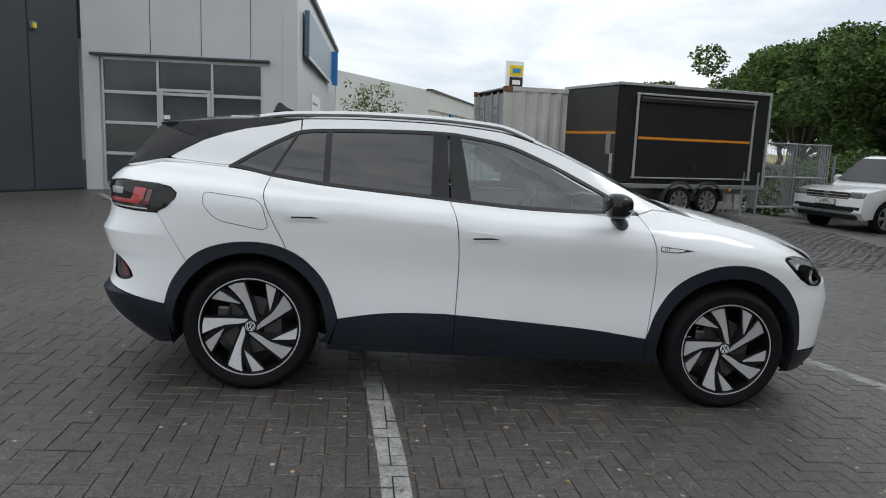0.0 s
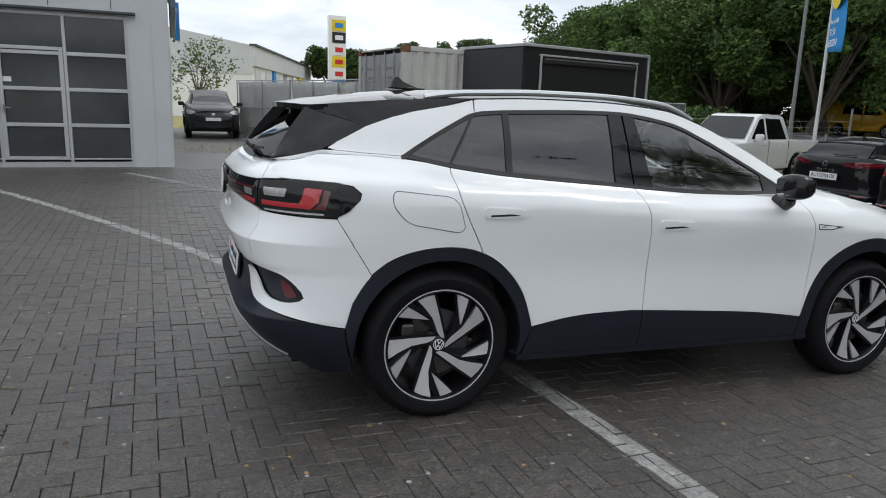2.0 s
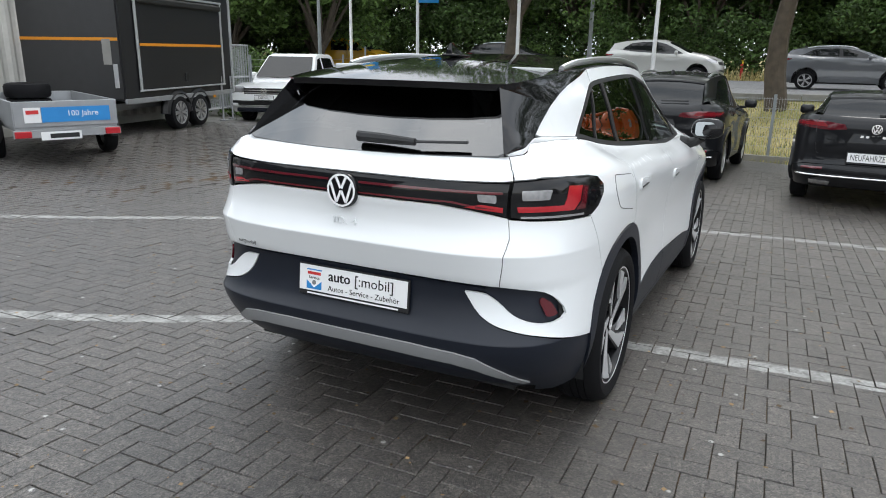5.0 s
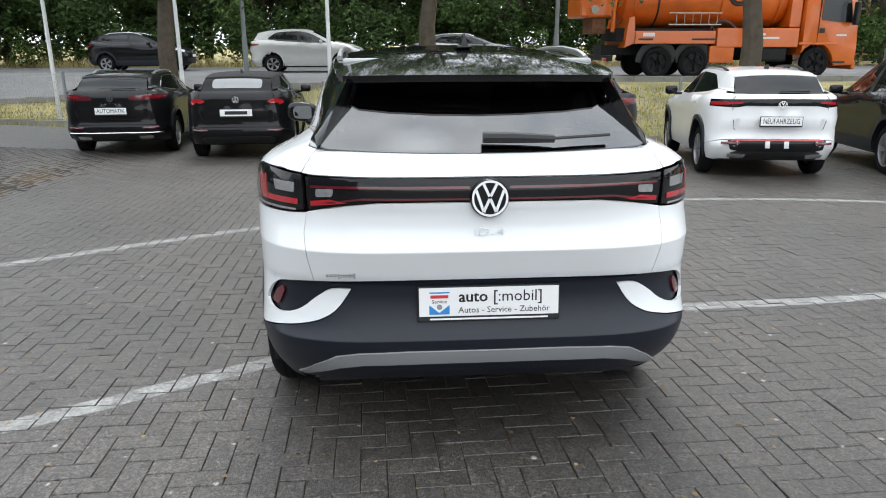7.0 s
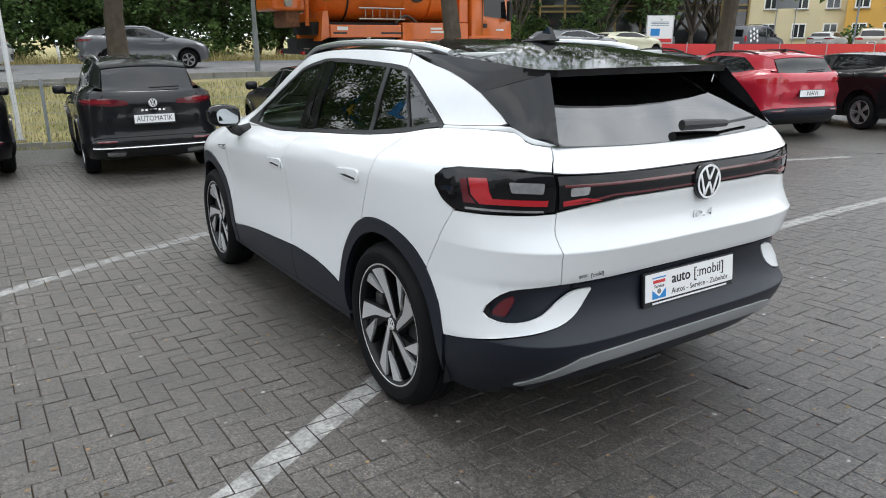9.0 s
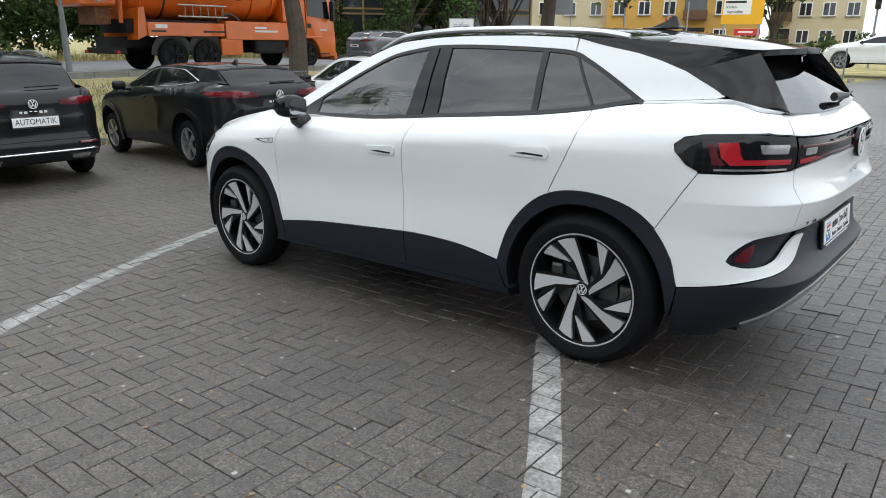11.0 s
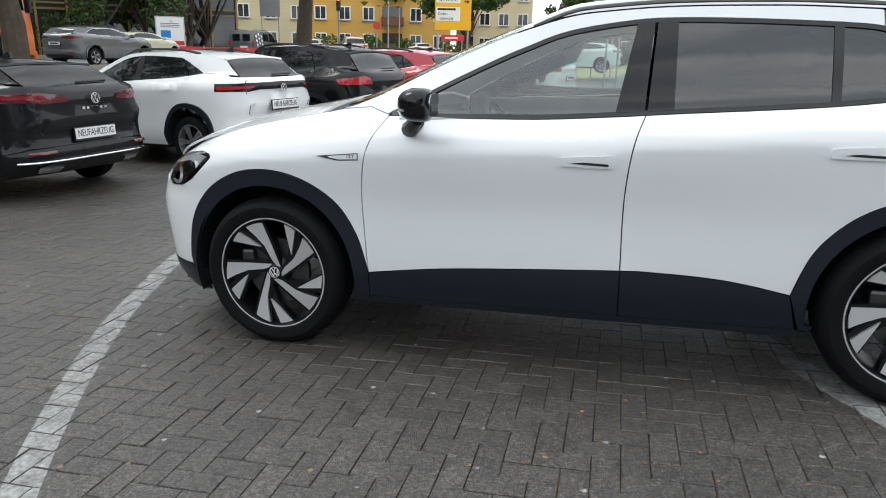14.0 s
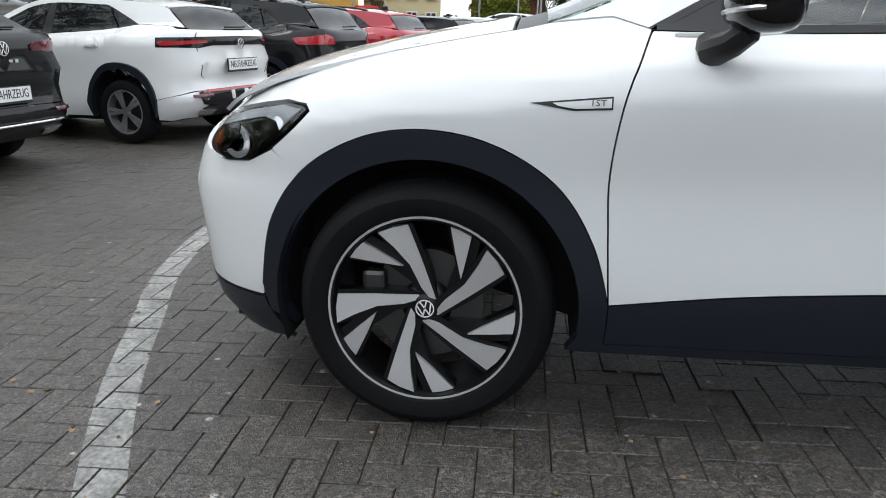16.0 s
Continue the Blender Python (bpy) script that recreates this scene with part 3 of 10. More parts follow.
    part("brake_disc", disc, M_STEEL, hub, smooth=True)
    cal = bmesh.new()
    add_box(cal, 0.15, 0.025, 0.03, 0.07, 0.07, 0.15, bevel=0.015)
    part("brake_caliper", cal, M_STEEL, hub)
    return hub


# ---------------------------------------------------------------- ground
def smooth01(a, b, v):
    t = min(1.0, max(0.0, (v - a) / (b - a)))
    return t * t * (3 - 2 * t)


def fence_x(y):
    return 11.9 + 0.27 * y


def ground_z(x, y):
    """The lot falls towards the road and is level by the buildings; past the fence a bank rises to the road."""
    d = x - fence_x(max(-30, min(30, y)))
    xx = max(-14.0, min(x, fence_x(max(-30, min(30, y))) + 1.0))
    lot = -0.03667 * xx
    level = 0.11 - 0.41 * smooth01(5, 12, xx)
    base = lot + (level - lot) * smooth01(4.5, 10, y)
    base = base + (0.3 - base) * smooth01(-22, -40, y)
    t = smooth01(0.8, 6.8, d)
    return base * (1 - t) + 0.5 * t


def steps(*spans):
    out = []
    for a, b, n in spans:
        out += [a + (b - a) * i / n for i in range(n)]
    return out + [spans[-1][1]]


def sheet(name, xs, ys, lift, mat, zf=ground_z, **tags):
    verts = [(x, y, zf(x, y) + lift) for y in ys for x in xs]
    n = len(xs)
    faces = [(j * n + i, j * n + i + 1, (j + 1) * n + i + 1, (j + 1) * n + i) for j in range(len(ys) - 1) for i in range(n - 1)]
    me = bpy.data.meshes.new(name)
    me.from_pydata(verts, [], faces)
    for f in me.polygons:
        f.use_smooth = True
    me.materials.append(mat)
    return tagged(new(name, me), kind="structure", **tags)


def ground_material(name, base, second, scale, rough=0.9, bump=0.4, bump_scale=30.0):
    m = bpy.data.materials.new(name)
    m.use_nodes = True
    nodes, links = m.node_tree.nodes, m.node_tree.links
    b = nodes["Principled BSDF"]
    b.inputs["Roughness"].default_value = rough
    co = nodes.new("ShaderNodeTexCoord")
    big, small = nodes.new("ShaderNodeTexNoise"), nodes.new("ShaderNodeTexNoise")
    big.inputs["Scale"].default_value, big.inputs["Detail"].default_value = scale, 6
    small.inputs["Scale"].default_value, small.inputs["Detail"].default_value = bump_scale, 5
    links.new(co.outputs["Object"], big.inputs["Vector"])
    links.new(co.outputs["Object"], small.inputs["Vector"])
    ramp = nodes.new("ShaderNodeValToRGB")
    ramp.color_ramp.elements[0].position, ramp.color_ramp.elements[0].color = 0.38, (*base, 1)
    ramp.color_ramp.elements[1].position, ramp.color_ramp.elements[1].color = 0.62, (*second, 1)
    links.new(big.outputs["Fac"], ramp.inputs["Fac"])
    mr = nodes.new("ShaderNodeMapRange")
    mr.inputs["From Min"].default_value, mr.inputs["From Max"].default_value = 0.3, 0.7
    mr.inputs["To Min"].default_value, mr.inputs["To Max"].default_value = 0.65, 1.35
    links.new(small.outputs["Fac"], mr.inputs["Value"])
    sc = nodes.new("ShaderNodeVectorMath")
    sc.operation = "SCALE"
    links.new(ramp.outputs["Color"], sc.inputs[0])
    links.new(mr.outputs["Result"], sc.inputs["Scale"])
    links.new(sc.outputs["Vector"], b.inputs["Base Color"])
    bp = nodes.new("ShaderNodeBump")
    bp.inputs["Strength"].default_value, bp.inputs["Distance"].default_value = bump, 0.02
    links.new(small.outputs["Fac"], bp.inputs["Height"])
    links.new(bp.outputs["Normal"], b.inputs["Normal"])
    return m


def paver_material(name, base, chips, islands=True):
    """Worn grey concrete: piece to piece shifts, stains, grain and pale chewing gum and mortar spots."""
    m = bpy.data.materials.new(name)
    m.use_nodes = True
    nodes, links = m.node_tree.nodes, m.node_tree.links
    b = nodes["Principled BSDF"]
    b.inputs["Roughness"].default_value = 0.42
    b.inputs["Specular IOR Level"].default_value = 0.85
    co = nodes.new("ShaderNodeNewGeometry")

    def ntex(scale, detail=4.0):
        n = nodes.new("ShaderNodeTexNoise")
        n.inputs["Scale"].default_value, n.inputs["Detail"].default_value = scale, detail
        links.new(co.outputs["Position"], n.inputs["Vector"])
        return n.outputs["Fac"]

    def rng(src, a, c, lo, hi):
        r = nodes.new("ShaderNodeMapRange")
        r.inputs["From Min"].default_value, r.inputs["From Max"].default_value = a, c
        r.inputs["To Min"].default_value, r.inputs["To Max"].default_value = lo, hi
        links.new(src, r.inputs["Value"])
        return r.outputs["Result"]

    def mul(vec, fac):
        s = nodes.new("ShaderNodeVectorMath")
        s.operation = "SCALE"
        if isinstance(vec, tuple):
            s.inputs[0].default_value = vec
        else:
            links.new(vec, s.inputs[0])
        links.new(fac, s.inputs["Scale"])
        return s.outputs["Vector"]
    def cells(scale, lo, hi):
        v = nodes.new("ShaderNodeTexVoronoi")
        v.inputs["Scale"].default_value = scale
        links.new(co.outputs["Position"], v.inputs["Vector"])
        sp = nodes.new("ShaderNodeSeparateColor")
        links.new(v.outputs["Color"], sp.inputs["Color"])
        return rng(sp.outputs["Red"], 0.0, 1.0, lo, hi)
    col = mul(base, rng(ntex(0.5), 0.35, 0.65, 0.80, 1.18))
    col = mul(col, cells(125.0, 0.25, 1.75))
    col = mul(col, cells(240.0, 0.40, 1.60))
    col = mul(col, cells(95.0, 0.66, 1.34))
    col = mul(col, rng(ntex(22.0, 4.0), 0.3, 0.7, 0.74, 1.26))
    if islands:
        geo, info = nodes.new("ShaderNodeNewGeometry"), nodes.new("ShaderNodeObjectInfo")
        add, fr = nodes.new("ShaderNodeMath"), nodes.new("ShaderNodeMath")
        add.operation, fr.operation = "ADD", "FRACT"
        links.new(geo.outputs["Random Per Island"], add.inputs[0])
        links.new(info.outputs["Random"], add.inputs[1])
        links.new(add.outputs[0], fr.inputs[0])
        col = mul(col, rng(fr.outputs[0], 0, 1, 0.84, 1.16))
    vor = nodes.new("ShaderNodeTexVoronoi")
    vor.inputs["Scale"].default_value, vor.inputs["Randomness"].default_value = 6.4, 1.0
    links.new(co.outputs["Position"], vor.inputs["Vector"])
    spot = rng(vor.outputs["Distance"], 0.090, 0.050, 0.0, 1.0)
    rag = nodes.new("ShaderNodeMath")
    rag.operation = "MULTIPLY"
    links.new(spot, rag.inputs[0])
    links.new(rng(ntex(75.0), 0.38, 0.50, 0.0, 1.0), rag.inputs[1])
    mix = nodes.new("ShaderNodeMixRGB")
    mix.inputs["Color2"].default_value = (*chips, 1)
    links.new(rag.outputs[0], mix.inputs["Fac"])
    links.new(col, mix.inputs["Color1"])
    links.new(mix.outputs["Color"], b.inputs["Base Color"])
    bp = nodes.new("ShaderNodeBump")
    bp.inputs["Strength"].default_value, bp.inputs["Distance"].default_value = 0.9, 0.0055
    links.new(ntex(170.0, 5.0), bp.inputs["Height"])
    links.new(bp.outputs["Normal"], b.inputs["Normal"])
    return m


M_GRASS = ground_material("dry_verge_grass", (0.19, 0.18, 0.055), (0.38, 0.32, 0.14), 0.9, bump=0.6, bump_scale=22)
M_ASPHALT = ground_material("road_asphalt", (0.135, 0.137, 0.14), (0.17, 0.17, 0.172), 0.6, 0.8, 0.25, 60)
M_JOINT = ground_material("sandy_joint", (0.018, 0.015, 0.011), (0.085, 0.050, 0.018), 2.2, 0.95, 0.4, 90)
M_PAVER = paver_material("grey_paver", (0.058, 0.0515, 0.0455), (0.46, 0.46, 0.44))
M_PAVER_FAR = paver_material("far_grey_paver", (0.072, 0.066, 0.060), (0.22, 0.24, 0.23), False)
M_LINE = material("worn_white_line", (0.25, 0.25, 0.24), 0.7, vary=0.38, scale=11.0, fine=0.45, fine_scale=60, bump=0.4, bump_scale=170)
M_KERB = material("concrete_kerb", (0.24, 0.235, 0.22), 0.85, vary=0.2, scale=3, bump=0.3, bump_scale=60)

sheet("ground", steps((-400, -60, 6), (-60, 40, 80), (40, 120, 16), (120, 700, 6)), steps((-500, -60, 6), (-60, 60, 80), (60, 120, 10), (120, 600, 5)), -0.06, M_GRASS)

# the paved lot: a bed of sandy joints, with the blocks standing in it
LOT_X0, LOT_X1, LOT_Y0, LOT_Y1 = -11.0, 9.0, -9.0, 11.0


def lot_edge(y):
    return fence_x(y) - 0.9


def paved_sheet():
    verts, faces = [], []
    ny, nx = 60, 48
    for j in range(ny + 1):
        y = -42 + 72 * j / ny
        for i in range(nx + 1):
            x = -26 + (lot_edge(y) + 26) * i / nx
            verts.append((x, y, ground_z(x, y) - 0.0065))
    for j in range(ny):
        for i in range(nx):
            k = j * (nx + 1) + i
            faces.append((k, k + 1, k + nx + 2, k + nx + 1))
    me = bpy.data.meshes.new("pavement")
    me.from_pydata(verts, [], faces)
    for f in me.polygons:
        f.use_smooth = True
    return me


pave_me = paved_sheet()
pave_me.materials.append(M_JOINT)
pavement = tagged(new("pavement", pave_me), "grey block paving with sandy mossy joints", "paving", kind="structure")

# ---------------------------------------------------------------- road, its markings and kerb
def road_z(x, y):
    return ground_z(x, y)


sheet("road", steps((18.2, 31.5, 20)), steps((-150, -40, 20), (-40, 40, 60), (40, 140, 20)), 0.02, M_ASPHALT)
for k in range(-12, 10):
    y0 = k * 6.0
    b = bmesh.new()
    add_box(b, 22.6, y0, ground_z(22.6, y0) + 0.026, 0.14, 3.0, 0.006)
    tagged(finish(b, "road_marking", M_LINE), kind="structure")
kb = bmesh.new()
for k in range(-60, 50):
    add_box(kb, 18.05, k * 1.0, ground_z(18.05, k) + 0.03, 0.14, 0.985, 0.18, bevel=0.01, seg=1)
tagged(finish(kb, "kerb", M_KERB), kind="stuff")


def ribbon(name, pts, w, lift, mat):
    line = spline(pts, 0.10)
    verts, faces = [], []
    for i, (x, y) in enumerate(line):
        a, b = Vector(line[max(0, i - 1)]), Vector(line[min(len(line) - 1, i + 1)])
        d = (b - a).normalized()
        for s in (-1, -0.33, 0.33, 1):
            px, py = x - d.y * w / 2 * s, y + d.x * w / 2 * s
            verts.append((px, py, ground_z(px, py) + lift))
        if i:
            k = 4 * (i - 1)
            faces += [(k + c, k + c + 1, k + c + 5, k + c + 4) for c in range(3)]
    me = bpy.data.meshes.new(name)
    me.from_pydata(verts, [], faces)
    me.materials.append(mat)
    return tagged(new(name, me), kind="structure")


LINE_A = [(-6.2, 10.0), (-3.7, 5.5), (-2.56, 3.46), (-1.90, 2.05), (-1.48, 1.33), (-1.09, 0.66), (-0.78, -0.15), (-0.67, -0.8), (-0.60, -1.6), (-0.56, -2.3), (-0.47, -3.3), (-0.40, -5.5), (-0.6, -8.5)]
LINE_B = [(-3.2, 10.0), (-1.7, 7.35), (-0.3, 5.05), (1.05, 3.05), (1.79, 1.95), (2.33, 0.98), (2.64, 0.24), (2.87, -0.40), (3.02, -1.3), (3.12, -2.6), (3.02, -4.1), (2.75, -5.2), (2.42, -5.9), (1.6, -8.0)]


def paint_on_block(frame_m, lx, ly, line, verts, faces, w=0.064):
    """The stretch of a painted line that lies on one block's top, cut off at its edges."""
    c = frame_m.translation
    best = min(range(len(line) - 1), key=lambda i: (line[i][0] - c.x) ** 2 + (line[i][1] - c.y) ** 2)
    a, b = Vector(line[best]), Vector(line[best + 1])
    if (a - Vector((c.x, c.y))).length > 0.4:
        return
    d = (b - a).normalized()
    nrm = Vector((-d.y, d.x))
    h, k = lx / 2 - 0.0037, ly / 2 - 0.0037
    poly = [frame_m @ Vector(q) for q in ((-h, -k, 0.0008), (h, -k, 0.0008), (h, k, 0.0008), (-h, k, 0.0008))]
    for sgn in (1, -1):
        dist = [w - sgn * (Vector((q.x, q.y)) - a).dot(nrm) for q in poly]
        out = []
        for i, q in enumerate(poly):
            j = (i + 1) % len(poly)
            if dist[i] >= 0:
                out.append(q)
            if dist[i] * dist[j] < 0:
                out.append(q.lerp(poly[j], dist[i] / (dist[i] - dist[j])))
        poly = out
        if len(poly) < 3:
            return
    k = len(verts)
    verts += [tuple(q) for q in poly]
    faces.append(tuple(range(k, k + len(poly))))


def lay_blocks():
    """Herringbone blocks of 20 by 10 cm: those nearest the white car as parts, the rest joined."""
    rnd = random.Random(4)
    turn = radians(1.8)
    ca, sa = math.cos(turn), math.sin(turn)
    L, B, H = 0.2, 0.1, 0.05
    g = 0.003
    cells = []
    n = 140
    for k in range(-n, n):
        for j in range(-n, n):
            # two blocks to a cell of the herringbone lattice
            ox, oy = 0.1 * k + 0.2 * j, 0.1 * k - 0.2 * j
            if abs(ox) > 14 or abs(oy) > 14:
                continue
            for hx, hy, lx, ly in ((ox + 0.1, oy + 0.05, L, B), (ox + 0.05, oy + 0.2, B, L)):
                x, y = hx * ca - hy * sa - 2.815, hx * sa + hy * ca - 1.236
                if LOT_X0 < x < LOT_X1 and LOT_Y0 < y < LOT_Y1:
                    cells.append((x, y, lx, ly))
    near, far = [], []
    for c in cells:
        (near if (-3.45 < c[0] < -1.25 and -2.75 < c[1] < -0.05) else far).append(c)
    near.sort(key=lambda c: abs(c[0] + 2.3) + abs(c[1] + 1.4))
    far += near[300:]
    near = near[:300]
    shapes = {}
    bev = 0.0022

    def block_verts(lx, ly):
        a, b_ = lx / 2 - g / 2, ly / 2 - g / 2
        a2, b2 = a - bev, b_ - bev
        return [(-a, -b_, -0.02), (a, -b_, -0.02), (a, b_, -0.02), (-a, b_, -0.02), (-a, -b_, -0.003), (a, -b_, -0.003), (a, b_, -0.003), (-a, b_, -0.003),
                (-a2, -b2, 0.0), (a2, -b2, 0.0), (a2, b2, 0.0), (-a2, b2, 0.0)]
    quads = [(0, 1, 5, 4), (1, 2, 6, 5), (2, 3, 7, 6), (3, 0, 4, 7), (4, 5, 9, 8), (5, 6, 10, 9), (6, 7, 11, 10), (7, 4, 8, 11), (8, 9, 10, 11)]
    verts, faces = [], []
    lines = [(spline(l, 0.05), [], []) for l in (LINE_A, LINE_B)]
    spots = [np.array(l[0]) for l in lines]

    def paint_lines(fm, x, y, lx, ly):
        for (line, pv, pf), sp in zip(lines, spots):
            if np.min(np.abs(sp - (x, y)).sum(axis=1)) < 0.45:
                paint_on_block(fm, lx, ly, line, pv, pf)
    for x, y, lx, ly in far:
        z = ground_z(x, y) + rnd.gauss(0, 0.0012)
        tx, ty = rnd.gauss(0, 0.006), rnd.gauss(0, 0.006)
        if abs(x) < 7.5:
            sl_ = (ground_z(x + 0.1, y) - ground_z(x - 0.1, y)) / 0.2 + tx
            paint_lines(Matrix(((ca, -sa, 0, x), (sa, ca, 0, y), (sl_ * ca + ty * sa, -sl_ * sa + ty * ca, 1, z), (0, 0, 0, 1))), x, y, lx, ly)
        slope = (ground_z(x + 0.1, y) - ground_z(x - 0.1, y)) / 0.2
        k = len(verts)
        for vx, vy, vz in block_verts(lx, ly):
            wx, wy = vx * ca - vy * sa, vx * sa + vy * ca
            verts.append((x + wx, y + wy, z + vz + wx * (slope + tx) + wy * ty))
        faces += [tuple(i + k for i in q) for q in quads]
    me = bpy.data.meshes.new("paving_blocks")
    me.from_pydata(verts, [], faces)
    me.materials.append(M_PAVER)
    rest = new("paving_blocks", me)
    rest.parent = pavement
    tagged(rest, "grey concrete paving blocks", kind="stuff")
    for key in ((L, B), (B, L)):
        me = bpy.data.meshes.new("paving_block")
        me.from_pydata(block_verts(*key), [], quads)
        me.materials.append(M_PAVER)
        shapes[key] = me
    for x, y, lx, ly in near:
        ob = new("paving_block", shapes[(lx, ly)])
        ob.parent = pavement
        fm = Matrix.Translation((x, y, ground_z(x, y) + rnd.gauss(0, 0.0012))) @ Euler((rnd.gauss(0, 0.006), radians(2.1) + rnd.gauss(0, 0.006), turn)).to_matrix().to_4x4()
        ob.matrix_basis = fm
        paint_lines(fm, x, y, lx, ly)
    for line, pv, pf in lines:
        me = bpy.data.meshes.new("parking_line")
        me.from_pydata(pv, [], pf)
        me.materials.append(M_LINE)
        tagged(new("parking_line", me), "worn white painted parking line", kind="structure")
    # past the blocks the lot is a plain sheet of the same stone
    vs, fs = [], []
    def strip(x0, x1, y0, y1, nx, ny, edge=False):
        k = len(vs)
        for j in range(ny + 1):
            y = y0 + (y1 - y0) * j / ny
            xe = lot_edge(y) if edge else x1
            for i in range(nx + 1):
                x = x0 + (xe - x0) * i / nx
                vs.append((x, y, ground_z(x, y) - 0.002))
        for j in range(ny):
            for i in range(nx):
                q = k + j * (nx + 1) + i
                fs.append((q, q + 1, q + nx + 2, q + nx + 1))
    strip(-26, LOT_X0, -42, 30, 16, 60)
    strip(LOT_X1, 0, LOT_Y0, LOT_Y1, 10, 24, True)
    strip(LOT_X0, 0, -42, LOT_Y0, 30, 40, True)
    strip(LOT_X0, 0, LOT_Y1, 30, 30, 24, True)
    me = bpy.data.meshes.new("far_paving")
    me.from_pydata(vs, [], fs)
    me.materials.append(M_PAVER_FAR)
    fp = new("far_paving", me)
    fp.parent = pavement


# dry crumbs and bits of leaf on the paving
def strew_crumbs():
    rnd = random.Random(19)
    verts, faces = [], []
    for _ in range(5200):
        x, y = rnd.uniform(-7, 6), rnd.uniform(-6, 8)
        l = abs(rnd.gauss(0.004, 0.004)) + 0.002
        a = rnd.uniform(0, 6.28)
        z = ground_z(x, y) + 0.003
        k = len(verts)
        verts += [(x + l * math.cos(a + q), y + l * math.sin(a + q), z + (0.002 if q > 2 else 0)) for q in (0.0, 1.9, 3.4, 5.0)]
        faces += [(k, k + 1, k + 2), (k, k + 2, k + 3)]
    me = bpy.data.meshes.new("leaf_crumbs")
    me.from_pydata(verts, [], faces)
    me.materials.append(M_CRUMB)
    tagged(new("leaf_crumbs", me), "dry brown leaf crumbs on the paving", "litter", kind="stuff")


M_CRUMB = material("dry_leaf_crumbs", (0.20, 0.135, 0.07), 0.9, vary=0.3, scale=3.0, piece=0.6)
strew_crumbs()



def build_suv():
    suv = thing("electric_suv", LOT, "white electric SUV with black roof and dark grey cladding", "car")

    def both(name, outline, chart, mat, label="", **kw):
        obs = []
        for mir in (False, True):
            obs.append(part(name, skin(outline, chart, mirror=mir, **kw), mat, suv, label))
        return obs
    # --- flank panels
    rear_door = between(BELT, -0.318, -1.326) + REAR_GAP[1:] + between(REAR_ARCH, -1.203, -0.908)[1:] + between(SILL_TOP, -0.908, -0.25)[1:] + DOOR_GAP[::-1][1:-1]
    front_door = between(BELT, 0.80, -0.318) + DOOR_GAP[1:] + between(SILL_TOP, -0.25, 0.88)[1:] + FRONT_GAP[::-1][1:-1]
    rdoors = both("rear_door", side_outline(rear_door), body, M_WHITE, zstep=0.03)
    fdoors = both("front_door", side_outline(front_door), body, M_WHITE, zstep=0.03)
    fender_top = [(x / 100, rim_z(x / 100) - 0.001) for x in range(106, 190, 6)]
    fender = [(0.800, 1.118), (0.90, 1.150)] + fender_top + [(1.95, 0.938), (2.02, 0.908), (2.06, 0.880), (2.02, 0.887), (1.933, 0.909), (1.86, 0.923), (1.775, 0.935), (1.712, 0.927), (1.700, 0.911), (1.740, 0.870), (1.786, 0.832), (1.82, 0.806), (1.745, 0.735)] \
        + between(FRONT_ARCH, 1.745, 0.88)[1:] + FRONT_GAP[::-1][1:-1]
    both("front_wing", side_outline(fender), body, M_WHITE, zstep=0.03)
    quarter = side_line([(-1.326, 1.193), (-1.45, 1.214), (-1.565, 1.226), (-1.75, 1.232), (-1.95, 1.228), (-2.03, 1.203)]) \
        + rear_line([(0.640, 1.196), (0.602, 1.190), (0.637, 1.150), (0.660, 1.112), (0.72, 1.117)]) \
        + side_line([(-2.12, 1.122), (-2.02, 1.121), (-1.90, 1.118), (-1.83, 1.106), (-1.795, 1.078), (-1.80, 1.05), (-1.845, 1.005), (-1.895, 0.975), (-1.895, 0.96), (-1.735, 0.712)]
                    + between(REAR_ARCH, -1.735, -1.203)[1:] + REAR_GAP[::-1][1:-1])
    both("quarter_panel", quarter, body, M_WHITE, step=0.05, zstep=0.03)
    # --- charging flap: a raised hairline
    flap = rounded([(-1.655, 1.10), (-1.345, 1.075), (-1.30, 0.93), (-1.33, 0.905), (-1.585, 0.945), (-1.66, 1.03)], 0.06, 6)
    part("charging_flap", skin(side_outline(shrink(flap, 0.006)), body, off=0.0015, flange=0.003, gap=0, mirror=True), M_WHITE, suv)
    part("flap_gap", skin(side_outline(shrink(flap, 0.0025)), body, off=0.0006, flange=0.003, gap=0, mirror=True), M_SEAL, suv)
    # --- rear bumper corners in white, with the lamp edge above
    BLADE_LOW = [(0.77, 0.532), (0.70, 0.546), (0.62, 0.566), (0.56, 0.600), (0.522, 0.645), (0.497, 0.686)]
    BLADE_UP = [(0.497, 0.686), (0.572, 0.684), (0.63, 0.652), (0.685, 0.608), (0.75, 0.582), (0.812, 0.578), (0.838, 0.602), (0.815, 0.655), (0.775, 0.694), (0.70, 0.709), (0.632, 0.716)]
    corner = side_line([(-1.895, 0.962), (-1.735, 0.712), (-1.815, 0.588), (-1.846, 0.47), (-1.95, 0.487), (-2.06, 0.510)])
    corner += rear_line(spline(BLADE_LOW, 0.02) + spline(BLADE_UP, 0.02)[1:] + [(0.648, 0.80), (0.660, 0.90), (0.648, 0.972), (0.72, 0.966)], 0.02)
    corner += side_line([(-2.03, 0.962), (-1.92, 0.962)])
    both("bumper_corner", corner, body, M_WHITE, step=0.05, zstep=0.03, gap=0.0014)
    # --- reflector pocket
    pocket = [(s_of_y(y, z), z) for y, z in densify(spline(BLADE_UP[1:], 0.02) + [(0.58, 0.712)], 0.03)]
